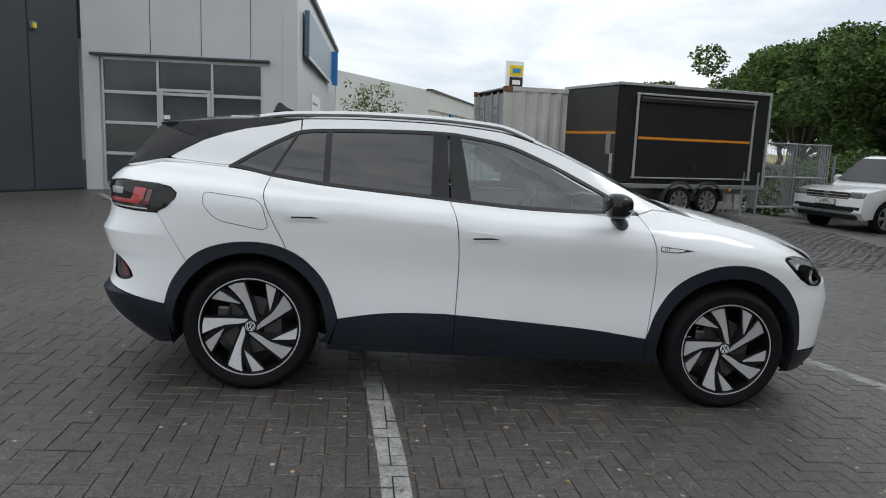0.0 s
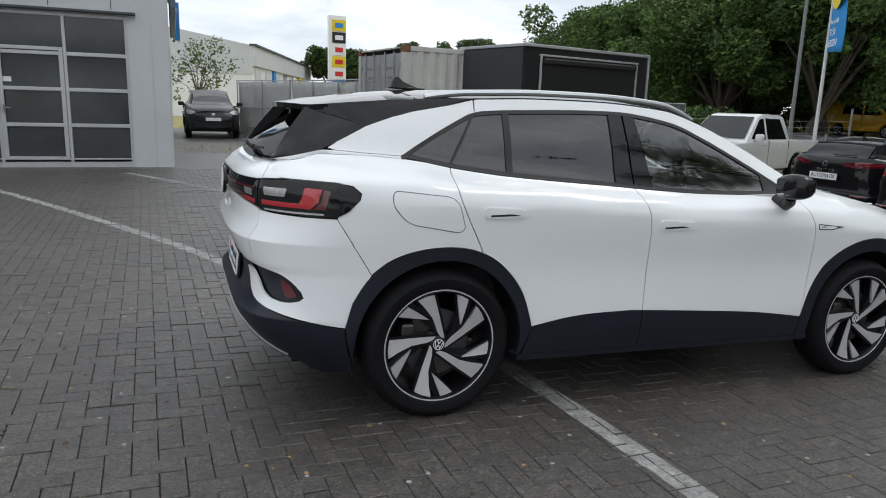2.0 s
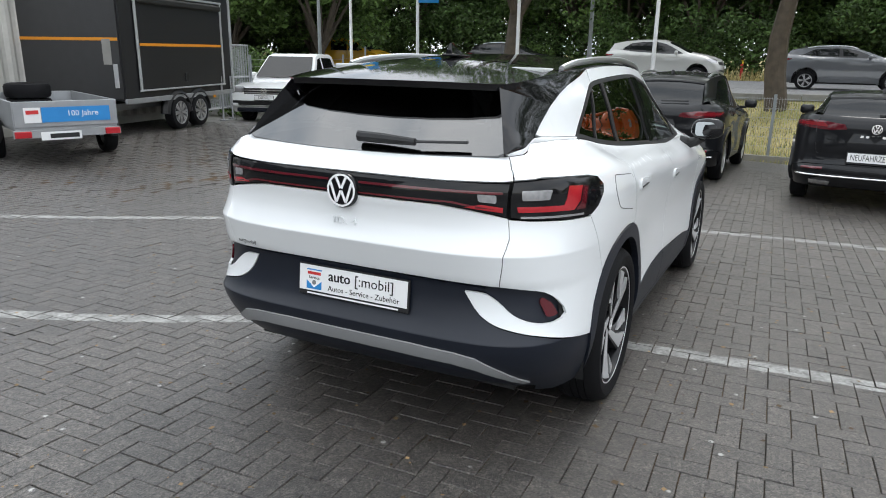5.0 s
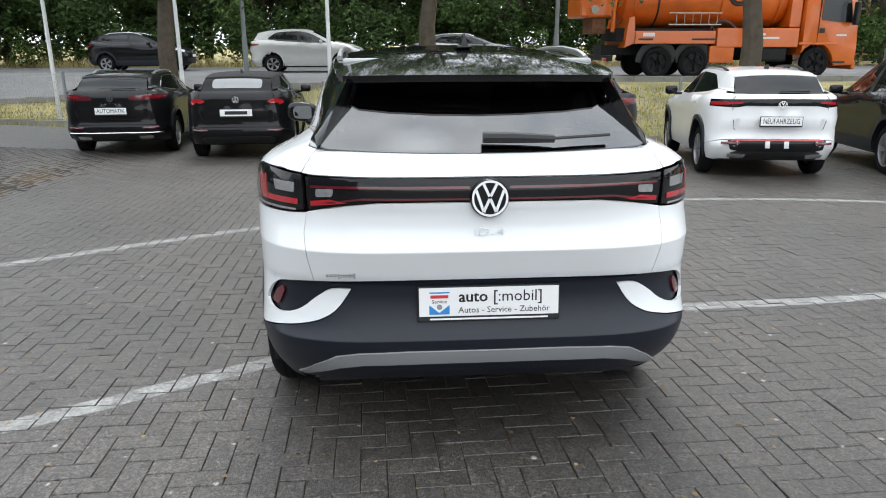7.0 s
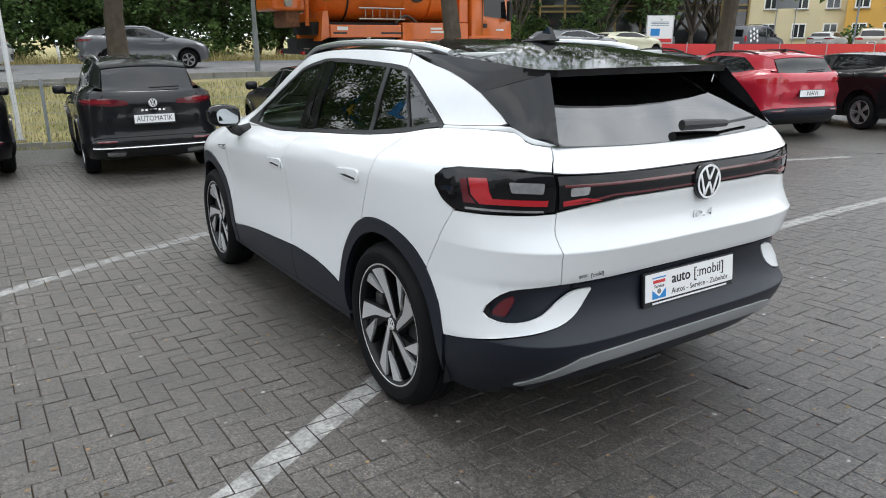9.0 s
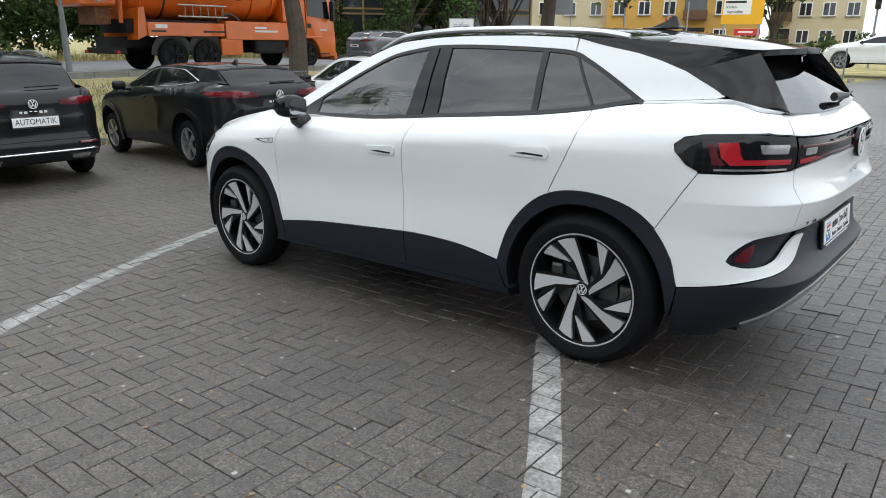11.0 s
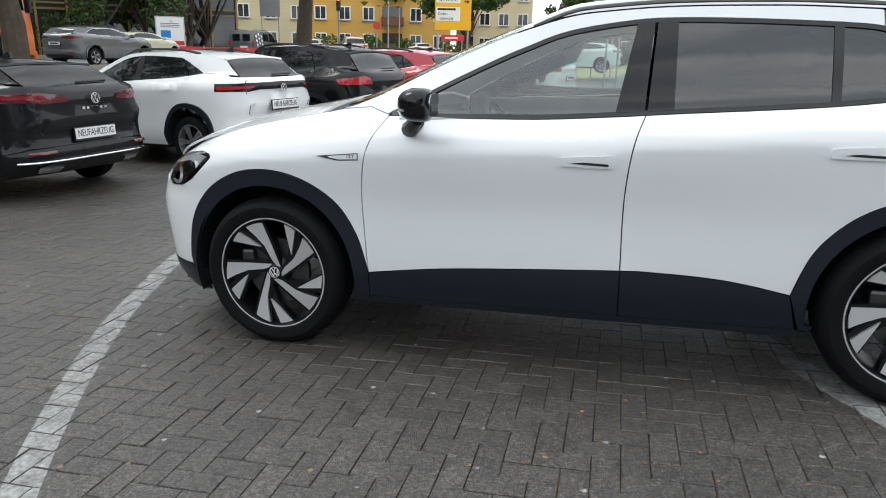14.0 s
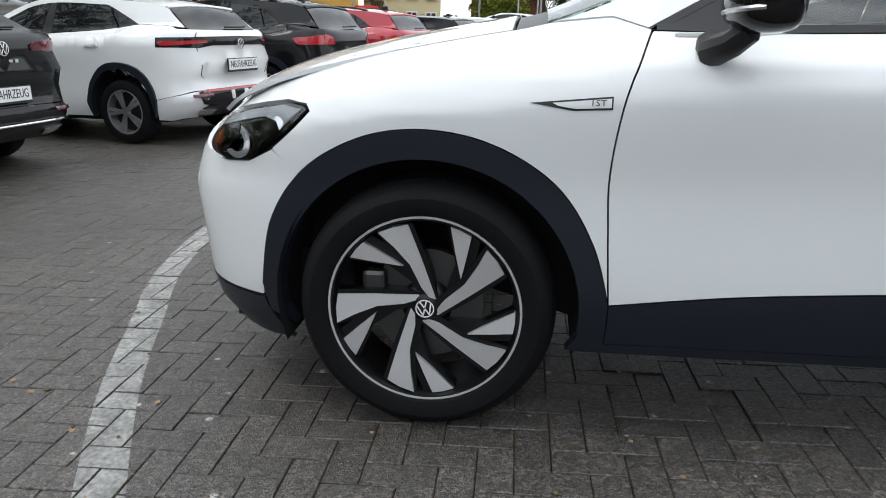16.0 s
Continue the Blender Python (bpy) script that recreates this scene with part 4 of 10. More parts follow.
    both("reflector_pocket", pocket, body, M_CLAD, off=-0.022, flange=0.0, gap=-0.004)
    refl = [(s_of_y(y, z), z) for y, z in rounded([(0.772, 0.675), (0.803, 0.648), (0.826, 0.600), (0.795, 0.594), (0.766, 0.655)], 0.012)]
    both("rear_reflector", refl, body, M_DARKRED, "dark red reflector", off=-0.012, flange=0.008, gap=0)
    # --- dark lower bumper
    half = [(0.0, 0.715), (0.20, 0.715), (0.40, 0.712), (0.58, 0.708), (0.585, 0.694)] + spline(BLADE_LOW[::-1], 0.02)
    tail_side = [(-2.04, 0.503), (-1.93, 0.482), (-1.846, 0.465), (-1.835, 0.40), (-1.80, 0.24), (-1.90, 0.215), (-1.97, 0.225)]
    base = [(0.73, 0.262), (0.60, 0.278), (0.40, 0.288), (0.20, 0.292), (0.0, 0.292)]
    hl = [(q_of_y(y, z), z) for y, z in densify(half, 0.04, False)] + [(s_of_x(x, z) - S_REAR, z) for x, z in densify(tail_side, 0.04, False)] \
        + [(q_of_y(y, z), z) for y, z in densify(base, 0.04, False)]
    full = hl + [(-a, b) for a, b in hl[::-1] if a > 1e-6]
    part("rear_bumper", skin(full, tail, off=-0.003, zstep=0.03), M_CLAD, suv, "dark grey plastic lower bumper")
    # --- silver skid trim
    st = [(0.0, 0.452), (0.30, 0.453), (0.48, 0.446), (0.56, 0.432), (0.65, 0.375), (0.725, 0.305), (0.70, 0.298), (0.63, 0.336), (0.55, 0.372), (0.46, 0.388), (0.25, 0.392), (0.0, 0.392)]
    hs = [(q_of_y(y, z), z) for y, z in densify(st, 0.03, False)]
    part("bumper_trim", skin(hs + [(-a, b) for a, b in hs[::-1] if a > 1e-6], tail, off=0.004, gap=0), M_SILVERTRIM, suv, "matt silver bumper trim")
    # --- tailgate
    tg = [(0.0, 0.722), (0.30, 0.722), (0.50, 0.720), (0.632, 0.716), (0.648, 0.80), (0.660, 0.90), (0.648, 0.975), (0.60, 0.985), (0.50, 1.000), (0.40, 1.012), (0.20, 1.014), (0.0, 1.014)]
    ht = [(q_of_y(y, z), z) for y, z in densify(tg, 0.04, False)]
    gate = part("tailgate", skin(ht + [(-a, b) for a, b in ht[::-1] if a > 1e-6], tail, step=0.05, zstep=0.03, gap=0.0014), M_WHITE, suv)
    dk = [(0.0, BAR_TOP), (0.40, BAR_TOP), (0.62, BAR_TOP + 0.004), (0.658, BAR_TOP + 0.008), (0.637, 1.150), (0.602, 1.190), (0.40, 1.180), (0.0, 1.174)]
    hd = [(q_of_y(y, z), z) for y, z in densify(dk, 0.03, False)]
    part("tailgate_deck", skin(hd + [(-a, b) for a, b in hd[::-1] if a > 1e-6], tail, step=0.03, gap=0.0014), M_WHITE, suv)
    # --- light bar
    lb = [(0.0, 1.018), (0.20, 1.018), (0.40, 1.016), (0.50, 1.004), (0.60, 0.989), (0.644, 0.980), (0.650, BAR_TOP), (0.40, BAR_TOP - 0.001), (0.0, BAR_TOP - 0.002)]
    hb = [(q_of_y(y, z), z) for y, z in densify(lb, 0.03, False)]
    bar = part("light_bar", skin(hb + [(-a, b) for a, b in hb[::-1] if a > 1e-6], tail, off=-0.002), M_PIANO, suv, "gloss black tail light bar")
    for zz, hh, nm in ((1.072, 0.0045, "light_strip"), (1.030, 0.0030, "light_strip")):
        rs = [(0.07, zz), (0.45, zz + 0.001), (0.63, zz - (0.0 if zz > 1.05 else 0.025)), (0.63, zz - hh * 2 - (0.0 if zz > 1.05 else 0.028)), (0.45, zz - hh * 2), (0.07, zz - hh * 2)]
        for sgn in (1, -1):
            o = [(sgn * q_of_y(y, z), z) for y, z in densify(rs, 0.03)]
            part(nm, skin(o, tail, off=0.0005, flange=0.003, gap=0), M_DARKRED, bar, "thin dark red light strip")
    for sgn in (1, -1):
        o = [(sgn * q_of_y(y, z), z) for y, z in rounded([(0.545, 1.062), (0.61, 1.060), (0.61, 1.030), (0.55, 1.034)], 0.008)]
        part("inner_lamp", skin(o, tail, off=0.0008, flange=0.003, gap=0), M_LAMPGREY, bar, "small clear reversing lamp")
        o = [(sgn * q_of_y(y, z), z) for y, z in densify([(0.50, 1.012), (0.63, 0.997), (0.632, 1.015), (0.56, 1.024)], 0.03)]
        part("inner_lamp", skin(o, tail, off=0.0009, flange=0.003, gap=0), M_RED, bar, "red inner tail lamp")
    # --- outer tail lamps
    lamp = [(-1.795, 1.078), (-1.83, 1.106), (-1.90, 1.118), (-2.02, 1.121), (-2.10, 1.118)]
    lamp_o = side_line(lamp) + rear_line([(0.70, 1.111), (0.658, 1.108), (0.652, 1.05), (0.654, 0.978), (0.72, 0.970)]) + side_line([(-2.03, 0.966), (-1.895, 0.967), (-1.845, 0.995), (-1.80, 1.045)])
    for ob in both("tail_lamp", lamp_o, body, M_PIANO, "smoked tail lamp with red light blocks", off=0.004):
        mir = ob.name.endswith(".001")
        def at_lamp(pts):
            """Fractions of the way from the inner seam to the outer tip, and heights."""
            return [(s_of_y(0.662, 1.04) + f * (s_of_x(-1.80, 1.04) - s_of_y(0.662, 1.04)), z) for f, z in pts]
        for nm, pts, m, lab in (("reversing_lamp", rounded([(0.07, 1.078), (0.33, 1.080), (0.30, 1.044), (0.07, 1.042)], 0.010), M_LAMPGREY, "clear reversing lamp"),
                                ("light_block", [(0.03, 1.000), (0.46, 1.000), (0.46, 1.020), (0.03, 1.020)], M_RED, ""),
                                ("light_block", [(0.46, 0.999), (0.54, 0.999), (0.62, 1.030), (0.66, 1.086), (0.50, 1.090), (0.47, 1.045), (0.44, 1.021)], M_RED, ""),
                                ("light_block", [(0.57, 0.999), (0.68, 0.999), (0.74, 1.080), (0.68, 1.085), (0.64, 1.028)], M_DARKRED, "dark red outer lens"),
                                ("light_strip", [(0.05, 0.976), (0.66, 0.975), (0.66, 0.983), (0.05, 0.984)], M_LAMPGREY, "thin clear lower strip")):
            part(nm, skin(densify(at_lamp(pts), 0.02), body, off=0.006, flange=0.003, gap=0, mirror=mir), m, ob, lab)
    # --- sills and arches
    arch_r = REAR_ARCH + [(-0.955, 0.29), (-1.008, 0.30)] + REAR_WELL[::-1][2:] + [(-1.80, 0.30), (-1.835, 0.40)]
    both("arch_cladding", side_outline(arch_r, 0.02), body, M_CLAD, "dark grey wheel arch cladding", off=0.006, flange=0.03, gap=0.001)
    arch_f = FRONT_ARCH + [(1.868, 0.31), (1.78, 0.28)] + FRONT_WELL[::-1][2:-2] + [(0.99, 0.262), (0.885, 0.262)]
    both("arch_cladding", side_outline(arch_f, 0.02), body, M_CLAD, "dark grey wheel arch cladding", off=0.006, flange=0.03, gap=0.001)
    for x0, x1 in ((-0.908, -0.25), (-0.25, 0.88)):
        sl = between(SILL_TOP, x0, x1) + [(x1 if x1 < 0.5 else 0.885, 0.285), (x0 if x0 > -0.5 else -0.945, 0.285)]
        both("door_cladding", side_outline(sl), body, M_CLAD, "dark grey plastic door cladding", off=0.003)
    both("sill", side_outline([(-0.965, 0.288), (0.965, 0.288), (0.97, 0.255), (-0.96, 0.252)]), body, M_CLAD, off=0.004, flange=0.05)
    # --- nose
    chin = [(s_of_x(1.735, 0.745), 0.745), (s_of_x(1.82, 0.804), 0.804), (s_of_x(1.90, 0.766), 0.766), (s_of_x(1.99, 0.760), 0.760), (s_of_x(2.08, 0.778), 0.778)] + [(S_FRONT - 0.35, 0.84), (S_FRONT, 0.86), (S_FRONT, 0.355), (S_FRONT - 0.5, 0.355)] \
        + [(s_of_x(x, z), z) for x, z in ((1.98, 0.355), (1.89, 0.355), (1.875, 0.42), (1.838, 0.60), (1.80, 0.665))]
    both("front_bumper", densify(chin, 0.03), body, M_WHITE)
    lowf = [(s_of_x(1.885, 0.35), 0.35), (s_of_x(1.98, 0.35), 0.35), (S_FRONT - 0.5, 0.35), (S_FRONT, 0.35), (S_FRONT, 0.22), (S_FRONT - 0.5, 0.21), (s_of_x(1.90, 0.20), 0.20), (s_of_x(1.80, 0.215), 0.215)]
    both("front_lip", densify(lowf, 0.03), body, M_CLAD, "dark grey lower front bumper", off=0.003)
    front_face = [(S_FRONT - 0.36, 0.845), (S_FRONT, 0.865), (S_FRONT, 0.935), (S_FRONT - 0.40, 0.92)]
    both("front_panel", densify(front_face, 0.03), body, M_WHITE)
    hl_o = [(1.704, 0.911), (1.714, 0.923), (1.775, 0.930), (1.86, 0.918), (1.933, 0.904), (2.02, 0.882), (2.065, 0.858), (2.066, 0.80), (2.03, 0.772), (1.995, 0.756), (1.91, 0.763), (1.871, 0.783), (1.79, 0.836), (1.744, 0.873)]
    for ob in both("headlamp", side_outline(hl_o), body, M_PIANO, "swept headlamp in a black housing", off=-0.004):
        mir = ob.name.endswith(".001")
        part("light_strip", skin(side_outline([(1.728, 0.915), (1.79, 0.922), (1.90, 0.903), (2.04, 0.868), (2.04, 0.848), (1.93, 0.874), (1.85, 0.889), (1.805, 0.880), (1.79, 0.858), (1.768, 0.880)]), body, off=0.001, flange=0.003, gap=0, mirror=mir), M_DRL, ob)
        ey = [(1.945 + 0.050 * math.cos(radians(a)), 0.812 + 0.044 * math.sin(radians(a))) for a in range(100, 330, 15)]
        ey += [(1.945 + 0.030 * math.cos(radians(a)), 0.812 + 0.026 * math.sin(radians(a))) for a in range(315, 100, -15)]
        part("light_ring", skin(side_outline(ey), body, off=0.001, flange=0.003, gap=0, mirror=mir), M_DRL, ob)
        part("lamp_cover", skin(side_outline(hl_o), body, off=0.004, flange=0.0, mirror=mir), M_LAMPCLEAR, ob)
    # --- bonnet, screen, roof, rear window
    def top_outline(x_front, x_back, edge=0.004):
        a = []
        n = max(2, int((x_front - x_back) / 0.05))
        for i in range(n + 1):
            x = x_front + (x_back - x_front) * i / n
            a.append((x, rim_y(x) - edge))
        return a + [(x, -y) for x, y in a[::-1]]
    part("bonnet", skin(top_outline(2.08, 1.16, 0.0005), top, step=0.06, gap=0.001), M_WHITE, suv)
    part("scuttle", skin(top_outline(1.157, 1.06), top, off=-0.012, step=0.1), M_SEAL, suv)
    part("windscreen", skin(top_outline(1.07, 0.25, 0.035), top, off=-0.002, step=0.1), M_CLEAR, suv, "clear raked windscreen")
    part("roof", skin(top_outline(0.25, -1.47, 0.003), top, step=0.1), M_PIANO, suv, "gloss black roof")
    spoil_h = [(-1.475, 0.585), (-1.60, 0.578), (-1.75, 0.566), (-1.89, 0.548), (-1.965, 0.520), (-2.000, 0.475), (-2.026, 0.35), (-2.044, 0.18), (-2.05, 0.0)]
    spoil_o = densify(spoil_h + [(x, -y) for x, y in spoil_h[::-1] if y > 0], 0.04)
    part("roof_spoiler", skin(spoil_o, spoiler_top, step=0.08, flange=0.026), M_PIANO, suv, "gloss black roof spoiler")
    part("spoiler_underside", skin(spoil_o, spoiler_top, off=-0.026, step=0.12, flange=0.0, gap=0.003), M_SEAL, suv)
    pane_h = [(0.0, 0.515), (0.5, 0.565), (0.97, 0.598), (1.0, 0.575), (1.0, 0.0), (0.0, 0.0)]
    half_pane = [(u, y) for u, y in densify(pane_h[:5], 0.06, False)]
    part("rear_window", skin(half_pane + [(u, -y) for u, y in half_pane[::-1] if y > 1e-6], rear_pane, gap=0, step=0.06), M_REARGLASS, suv, "dark tinted rear window")
    # --- cabin sides
    def cab(name, pts, mat, label="", **kw):
        kw.setdefault("off", 0.0)
        return both(name, densify(pts, 0.03), cabin, mat, label, **kw)
    dlo_top = spline([(-1.565, 1.232), (-1.387, 1.347), (-1.25, 1.425), (-1.18, 1.456), (-1.044, 1.474), (-0.70, 1.497), (-0.427, 1.507), (-0.25, 1.502), (0.014, 1.465),
                      (0.20, 1.402), (0.372, 1.332), (0.613, 1.221), (0.78, 1.135)], 0.04)
    cant = [(x / 100, rim_z(x / 100) - 0.003) for x in range(-116, 106, 6)]
    cab("roof_side_rail", between(dlo_top, 0.78, -1.18)[1:] + [(-1.178, 1.520)] + cant + [(1.055, 1.139), (0.90, 1.150), (0.81, 1.12)], M_WHITE)
    cab("roof_pillar", [(-1.565, 1.234), (-1.75, 1.240), (-1.865, 1.246), (-1.902, 1.256), (-1.85, 1.290), (-1.719, 1.365), (-1.60, 1.412), (-1.488, 1.446), (-1.30, 1.487), (-1.182, 1.520)]
        + between(dlo_top, -1.18, -1.565)[:-1], M_WHITE)
    # black side wings of the rear window and the white shoulder below them
    def run_of(pts, n=14):
        """n + 1 points at even steps along a chain."""
        ps = [Vector(q) for q in pts]
        d = [0.0]
        for q, r in zip(ps, ps[1:]):
            d.append(d[-1] + (r - q).length)
        return [Vector([float(np.interp(d[-1] * k / n, d, [q[c] for q in ps])) for c in range(3)]) for k in range(n + 1)]

    def loft(name, rails_, mat, label=""):
        """A sheet through chains of points, on both sides of the car."""
        for sgn in (1, -1):
            bm = bmesh.new()
            rows = [[bm.verts.new((q.x, sgn * q.y, q.z)) for q in r] for r in rails_]
            for r0, r1 in zip(rows, rows[1:]):
                for k in range(len(r0) - 1):
                    bm.faces.new((r0[k], r0[k + 1], r1[k + 1], r1[k]))
            bmesh.ops.remove_doubles(bm, verts=bm.verts, dist=1e-5)
            out = Vector((-0.4, sgn, 0.5))
            if sum((f.normal.dot(out) * f.calc_area() for f in bm.faces if (f.normal_update() or True)), 0.0) < 0:
                bmesh.ops.reverse_faces(bm, faces=bm.faces[:])
            me = bpy.data.meshes.new(name)
            bm.to_mesh(me)
            bm.free()
            for f in me.polygons:
                f.use_smooth = True
            me.materials.append(mat)
            ob = new(name, me)
            ob.parent = suv
            if label:
                tagged(ob, label)
    on_cab = lambda x, z, d=0.0: Vector((x, width(x, z) + d, z))  # noqa: E731
    tip, low = Vector((-1.985, 0.500, 1.432)), Vector((-2.150, 0.597, 1.194))
    edge_a = run_of([on_cab(-1.18, 1.520), on_cab(-1.30, 1.486), on_cab(-1.488, 1.445), on_cab(-1.60, 1.411), on_cab(-1.719, 1.364)])
    edge_b = run_of([top(-1.18, rim_y(-1.18)), top(-1.40, rim_y(-1.40)), spoiler_top(-1.55, 0.580), spoiler_top(-1.75, 0.566), spoiler_top(-1.89, 0.548), tip])
    loft("spoiler_side", [edge_a, [p_.lerp(q_, 0.5) + Vector((0, 0.004, 0.002)) for p_, q_ in zip(edge_a, edge_b)], edge_b], M_PIANO, "gloss black spoiler flank")
    foot_line = run_of([on_cab(-1.719, 1.364), on_cab(-1.85, 1.289), Vector((-1.93, on_cab(-1.90, 1.25).y, 1.246)), Vector((-2.05, 0.640, 1.216)), low])
    rear_line_w = run_of([tip, Vector((-2.066, 0.548, 1.325)), low])
    rails_w = []
    for k in range(9):
        u = k / 8
        rails_w.append([p_.lerp(q_, u) + Vector((-0.006, 0.008, 0)) * math.sin(math.pi * u) for p_, q_ in zip(foot_line, rear_line_w)])
    loft("rear_pillar_cover", rails_w, M_PIANO, "gloss black rear pillar cover")
    loft("wing_return", [rear_line_w, [q_ + Vector((0.075, -0.028, 0.0)) * min(1.0, (14 - k) / 5) for k, q_ in enumerate(rear_line_w)]], M_PIANO)
    shoulder_up = run_of([on_cab(-1.565, 1.234), on_cab(-1.75, 1.240), on_cab(-1.865, 1.246), Vector((-1.93, on_cab(-1.90, 1.25).y, 1.246)), Vector((-2.05, 0.640, 1.216)), low], 20)
    q_pts = [body(s_of_x(x, z), z) for x, z in ((-1.565, 1.224), (-1.66, 1.228), (-1.75, 1.230), (-1.85, 1.229), (-1.95, 1.226), (-2.03, 1.202))]
    q_pts += [body(s_of_y(0.640, 1.195), 1.195), body(s_of_y(0.606, 1.189), 1.189)]
    shoulder_lo = run_of(q_pts, 20)
    loft("shoulder", [shoulder_up, [p_.lerp(q_, 0.5) + Vector((0, 0.002, 0.003)) for p_, q_ in zip(shoulder_up, shoulder_lo)], shoulder_lo], M_WHITE)

    def strip(pts, w):
        up, dn = [], []
        for i, (x, z) in enumerate(pts):
            a, b = Vector(pts[max(i - 1, 0)]), Vector(pts[min(i + 1, len(pts) - 1)])
            d = (b - a).normalized()
            up.append((x - d.y * w, z + d.x * w))
            dn.append((x, z))
        return up + dn[::-1]
    cab("window_trim", strip(dlo_top[::-1], 0.017), M_SEAL, off=0.002, gap=0)
    cab("window_trim", strip(between(BELT, -1.545, 0.79), 0.018), M_SEAL, off=0.002, gap=0)
    zt = lambda x: float(np.interp(x, [p[0] for p in dlo_top], [p[1] for p in dlo_top])) - 0.012  # noqa: E731
    zl = lambda x: belt_z(x) + 0.012  # noqa: E731

    def pane(x0b, x0t, x1b, x1t, mat, name, label=""):
        lo_ = [(x0b + (x1b - x0b) * k / 8, zl(x0b + (x1b - x0b) * k / 8)) for k in range(9)]
        hi_ = [(x1t + (x0t - x1t) * k / 8, zt(x1t + (x0t - x1t) * k / 8)) for k in range(9)]
        return cab(name, lo_ + hi_, mat, label, off=-0.004, gap=0)
    pane(-1.53, -1.49, -1.326, -1.20, M_TINT, "quarter_window", "dark tinted quarter window")
    pane(-1.318, -1.19, -1.035, -1.035, M_TINT, "rear_door_window", "dark tinted rear door window")
    pane(-1.005, -1.005, -0.425, -0.425, M_TINT, "rear_door_window", "dark tinted rear door window")
    pane(-0.195, -0.265, 0.62, 0.60, M_CLEAR, "front_door_window", "clear front door window")
    cab("window_divider", [(-1.037, zl(-1.04)), (-1.003, zl(-1.0)), (-1.003, zt(-1.0)), (-1.037, zt(-1.04))], M_SEAL, gap=0, off=0.002)
    cab("window_divider", [(-1.331, zl(-1.33)), (-1.316, zl(-1.33)), (-1.188, zt(-1.19)), (-1.203, zt(-1.2))], M_SEAL, gap=0, off=0.002)
    cab("door_pillar", [(-0.427, zl(-0.42)), (-0.322, zl(-0.32)), (-0.345, zt(-0.345)), (-0.427, zt(-0.42))], M_PIANO, off=0.003, gap=0.001)
    cab("door_pillar", [(-0.312, zl(-0.32)), (-0.195, zl(-0.2)), (-0.265, zt(-0.265)), (-0.335, zt(-0.345))], M_PIANO, off=0.003, gap=0.001)
    cab("mirror_sail", [(0.60, zl(0.6)), (0.78, zl(0.75)), (0.79, 1.13), (0.60, zt(0.6))], M_SEAL, off=0.001, gap=0)
    # --- roof rails and aerial
    for sgn in (1, -1):
        rl = bmesh.new()
        pts = []
        for k in range(25):
            x = -1.42 + 1.60 * k / 24
            e = min(1.0, min(k, 24 - k) / 3.5)
            pts.append((x, sgn * (rim_y(x) - 0.030), top(x, rim_y(x) - 0.030).z + 0.002 + 0.020 * math.sin(e * math.pi / 2)))
        add_tube(rl, pts, 0.016, 8, flat=0.8)
        part("roof_rail", rl, M_RAIL, suv, "silver roof rail", smooth=True)
    fin = bmesh.new()
    zf = top(-1.33, 0).z
    prof = [(-1.425, 0.0), (-1.42, 0.030), (-1.405, 0.062), (-1.385, 0.066), (-1.35, 0.040), (-1.29, 0.018), (-1.22, 0.0)]
    vs = []
    for x, h in prof:
        wd = 0.004 + 0.018 * max(0.0, 1 - h / 0.05)
        vs.append((fin.verts.new((x, wd, zf + h)), fin.verts.new((x, -wd, zf + h))))
    for (a, b), (c, d) in zip(vs, vs[1:]):
        fin.faces.new((a, c, d, b))
    fin.faces.new([v[0] for v in vs])
    fin.faces.new([v[1] for v in vs][::-1])
    add_box(fin, -1.33, 0, zf + 0.006, 0.20, 0.07, 0.014, bevel=0.006)
    part("aerial", fin, M_PIANO, suv, "black shark fin aerial")
    # --- wiper
    wp = bmesh.new()
    g = lambda y, z: rear_pane((1.450 - z) / 0.275, y) + Vector((-0.024, 0, 0.020))  # noqa: E731
    add_tube(wp, [g(0.01, 1.205), g(-0.10, 1.203), g(-0.25, 1.197)], [0.021, 0.020, 0.014], 8, flat=0.8)
    add_tube(wp, [g(-0.24, 1.198), g(-0.46, 1.200)], 0.006, 6)
    part("wiper", wp, M_SEAL, suv, "black plastic rear wiper", smooth=True)
    # --- handles, badges
    for obs, x0, x1, zz in ((fdoors, -0.215, 0.015, 0.948), (rdoors, -1.215, -0.982, 1.003)):
        for ob, mir in zip(obs, (False, True)):
            o = rounded([(x0, zz + 0.03), (x1, zz + 0.018), (x1, zz - 0.022), (x0, zz - 0.028)], 0.028, 6)
            hnd = part("door_handle", skin(side_outline(o, 0.02), body, off=0.008, flange=0.012, gap=0.002, mirror=mir), M_WHITE, ob)
            # the handle's shadow, put on its white face as a thin black patch
            shade_slit = rounded([(x0 + 0.03, zz - 0.008), (x1 - 0.095, zz - 0.002), (x1 - 0.045, zz - 0.008), (x1 - 0.10, zz - 0.012), (x0 + 0.03, zz - 0.017)], 0.006)
            part("handle_recess", skin(side_outline(shade_slit, 0.02), body, off=0.0095, flange=0.004, gap=0, mirror=mir), M_SEAL, hnd)
    for mir in (False, True):
        sgn = -1 if mir else 1
        o = [(1.105, 0.944), (0.902, 0.960), (0.902, 0.928), (1.00, 0.925), (1.05, 0.934)]
        bdg = part("wing_badge", skin(side_outline(o), body, off=0.0016, flange=0.003, gap=0, mirror=mir), M_SEAL, suv, "slim dark outlined wing badge")
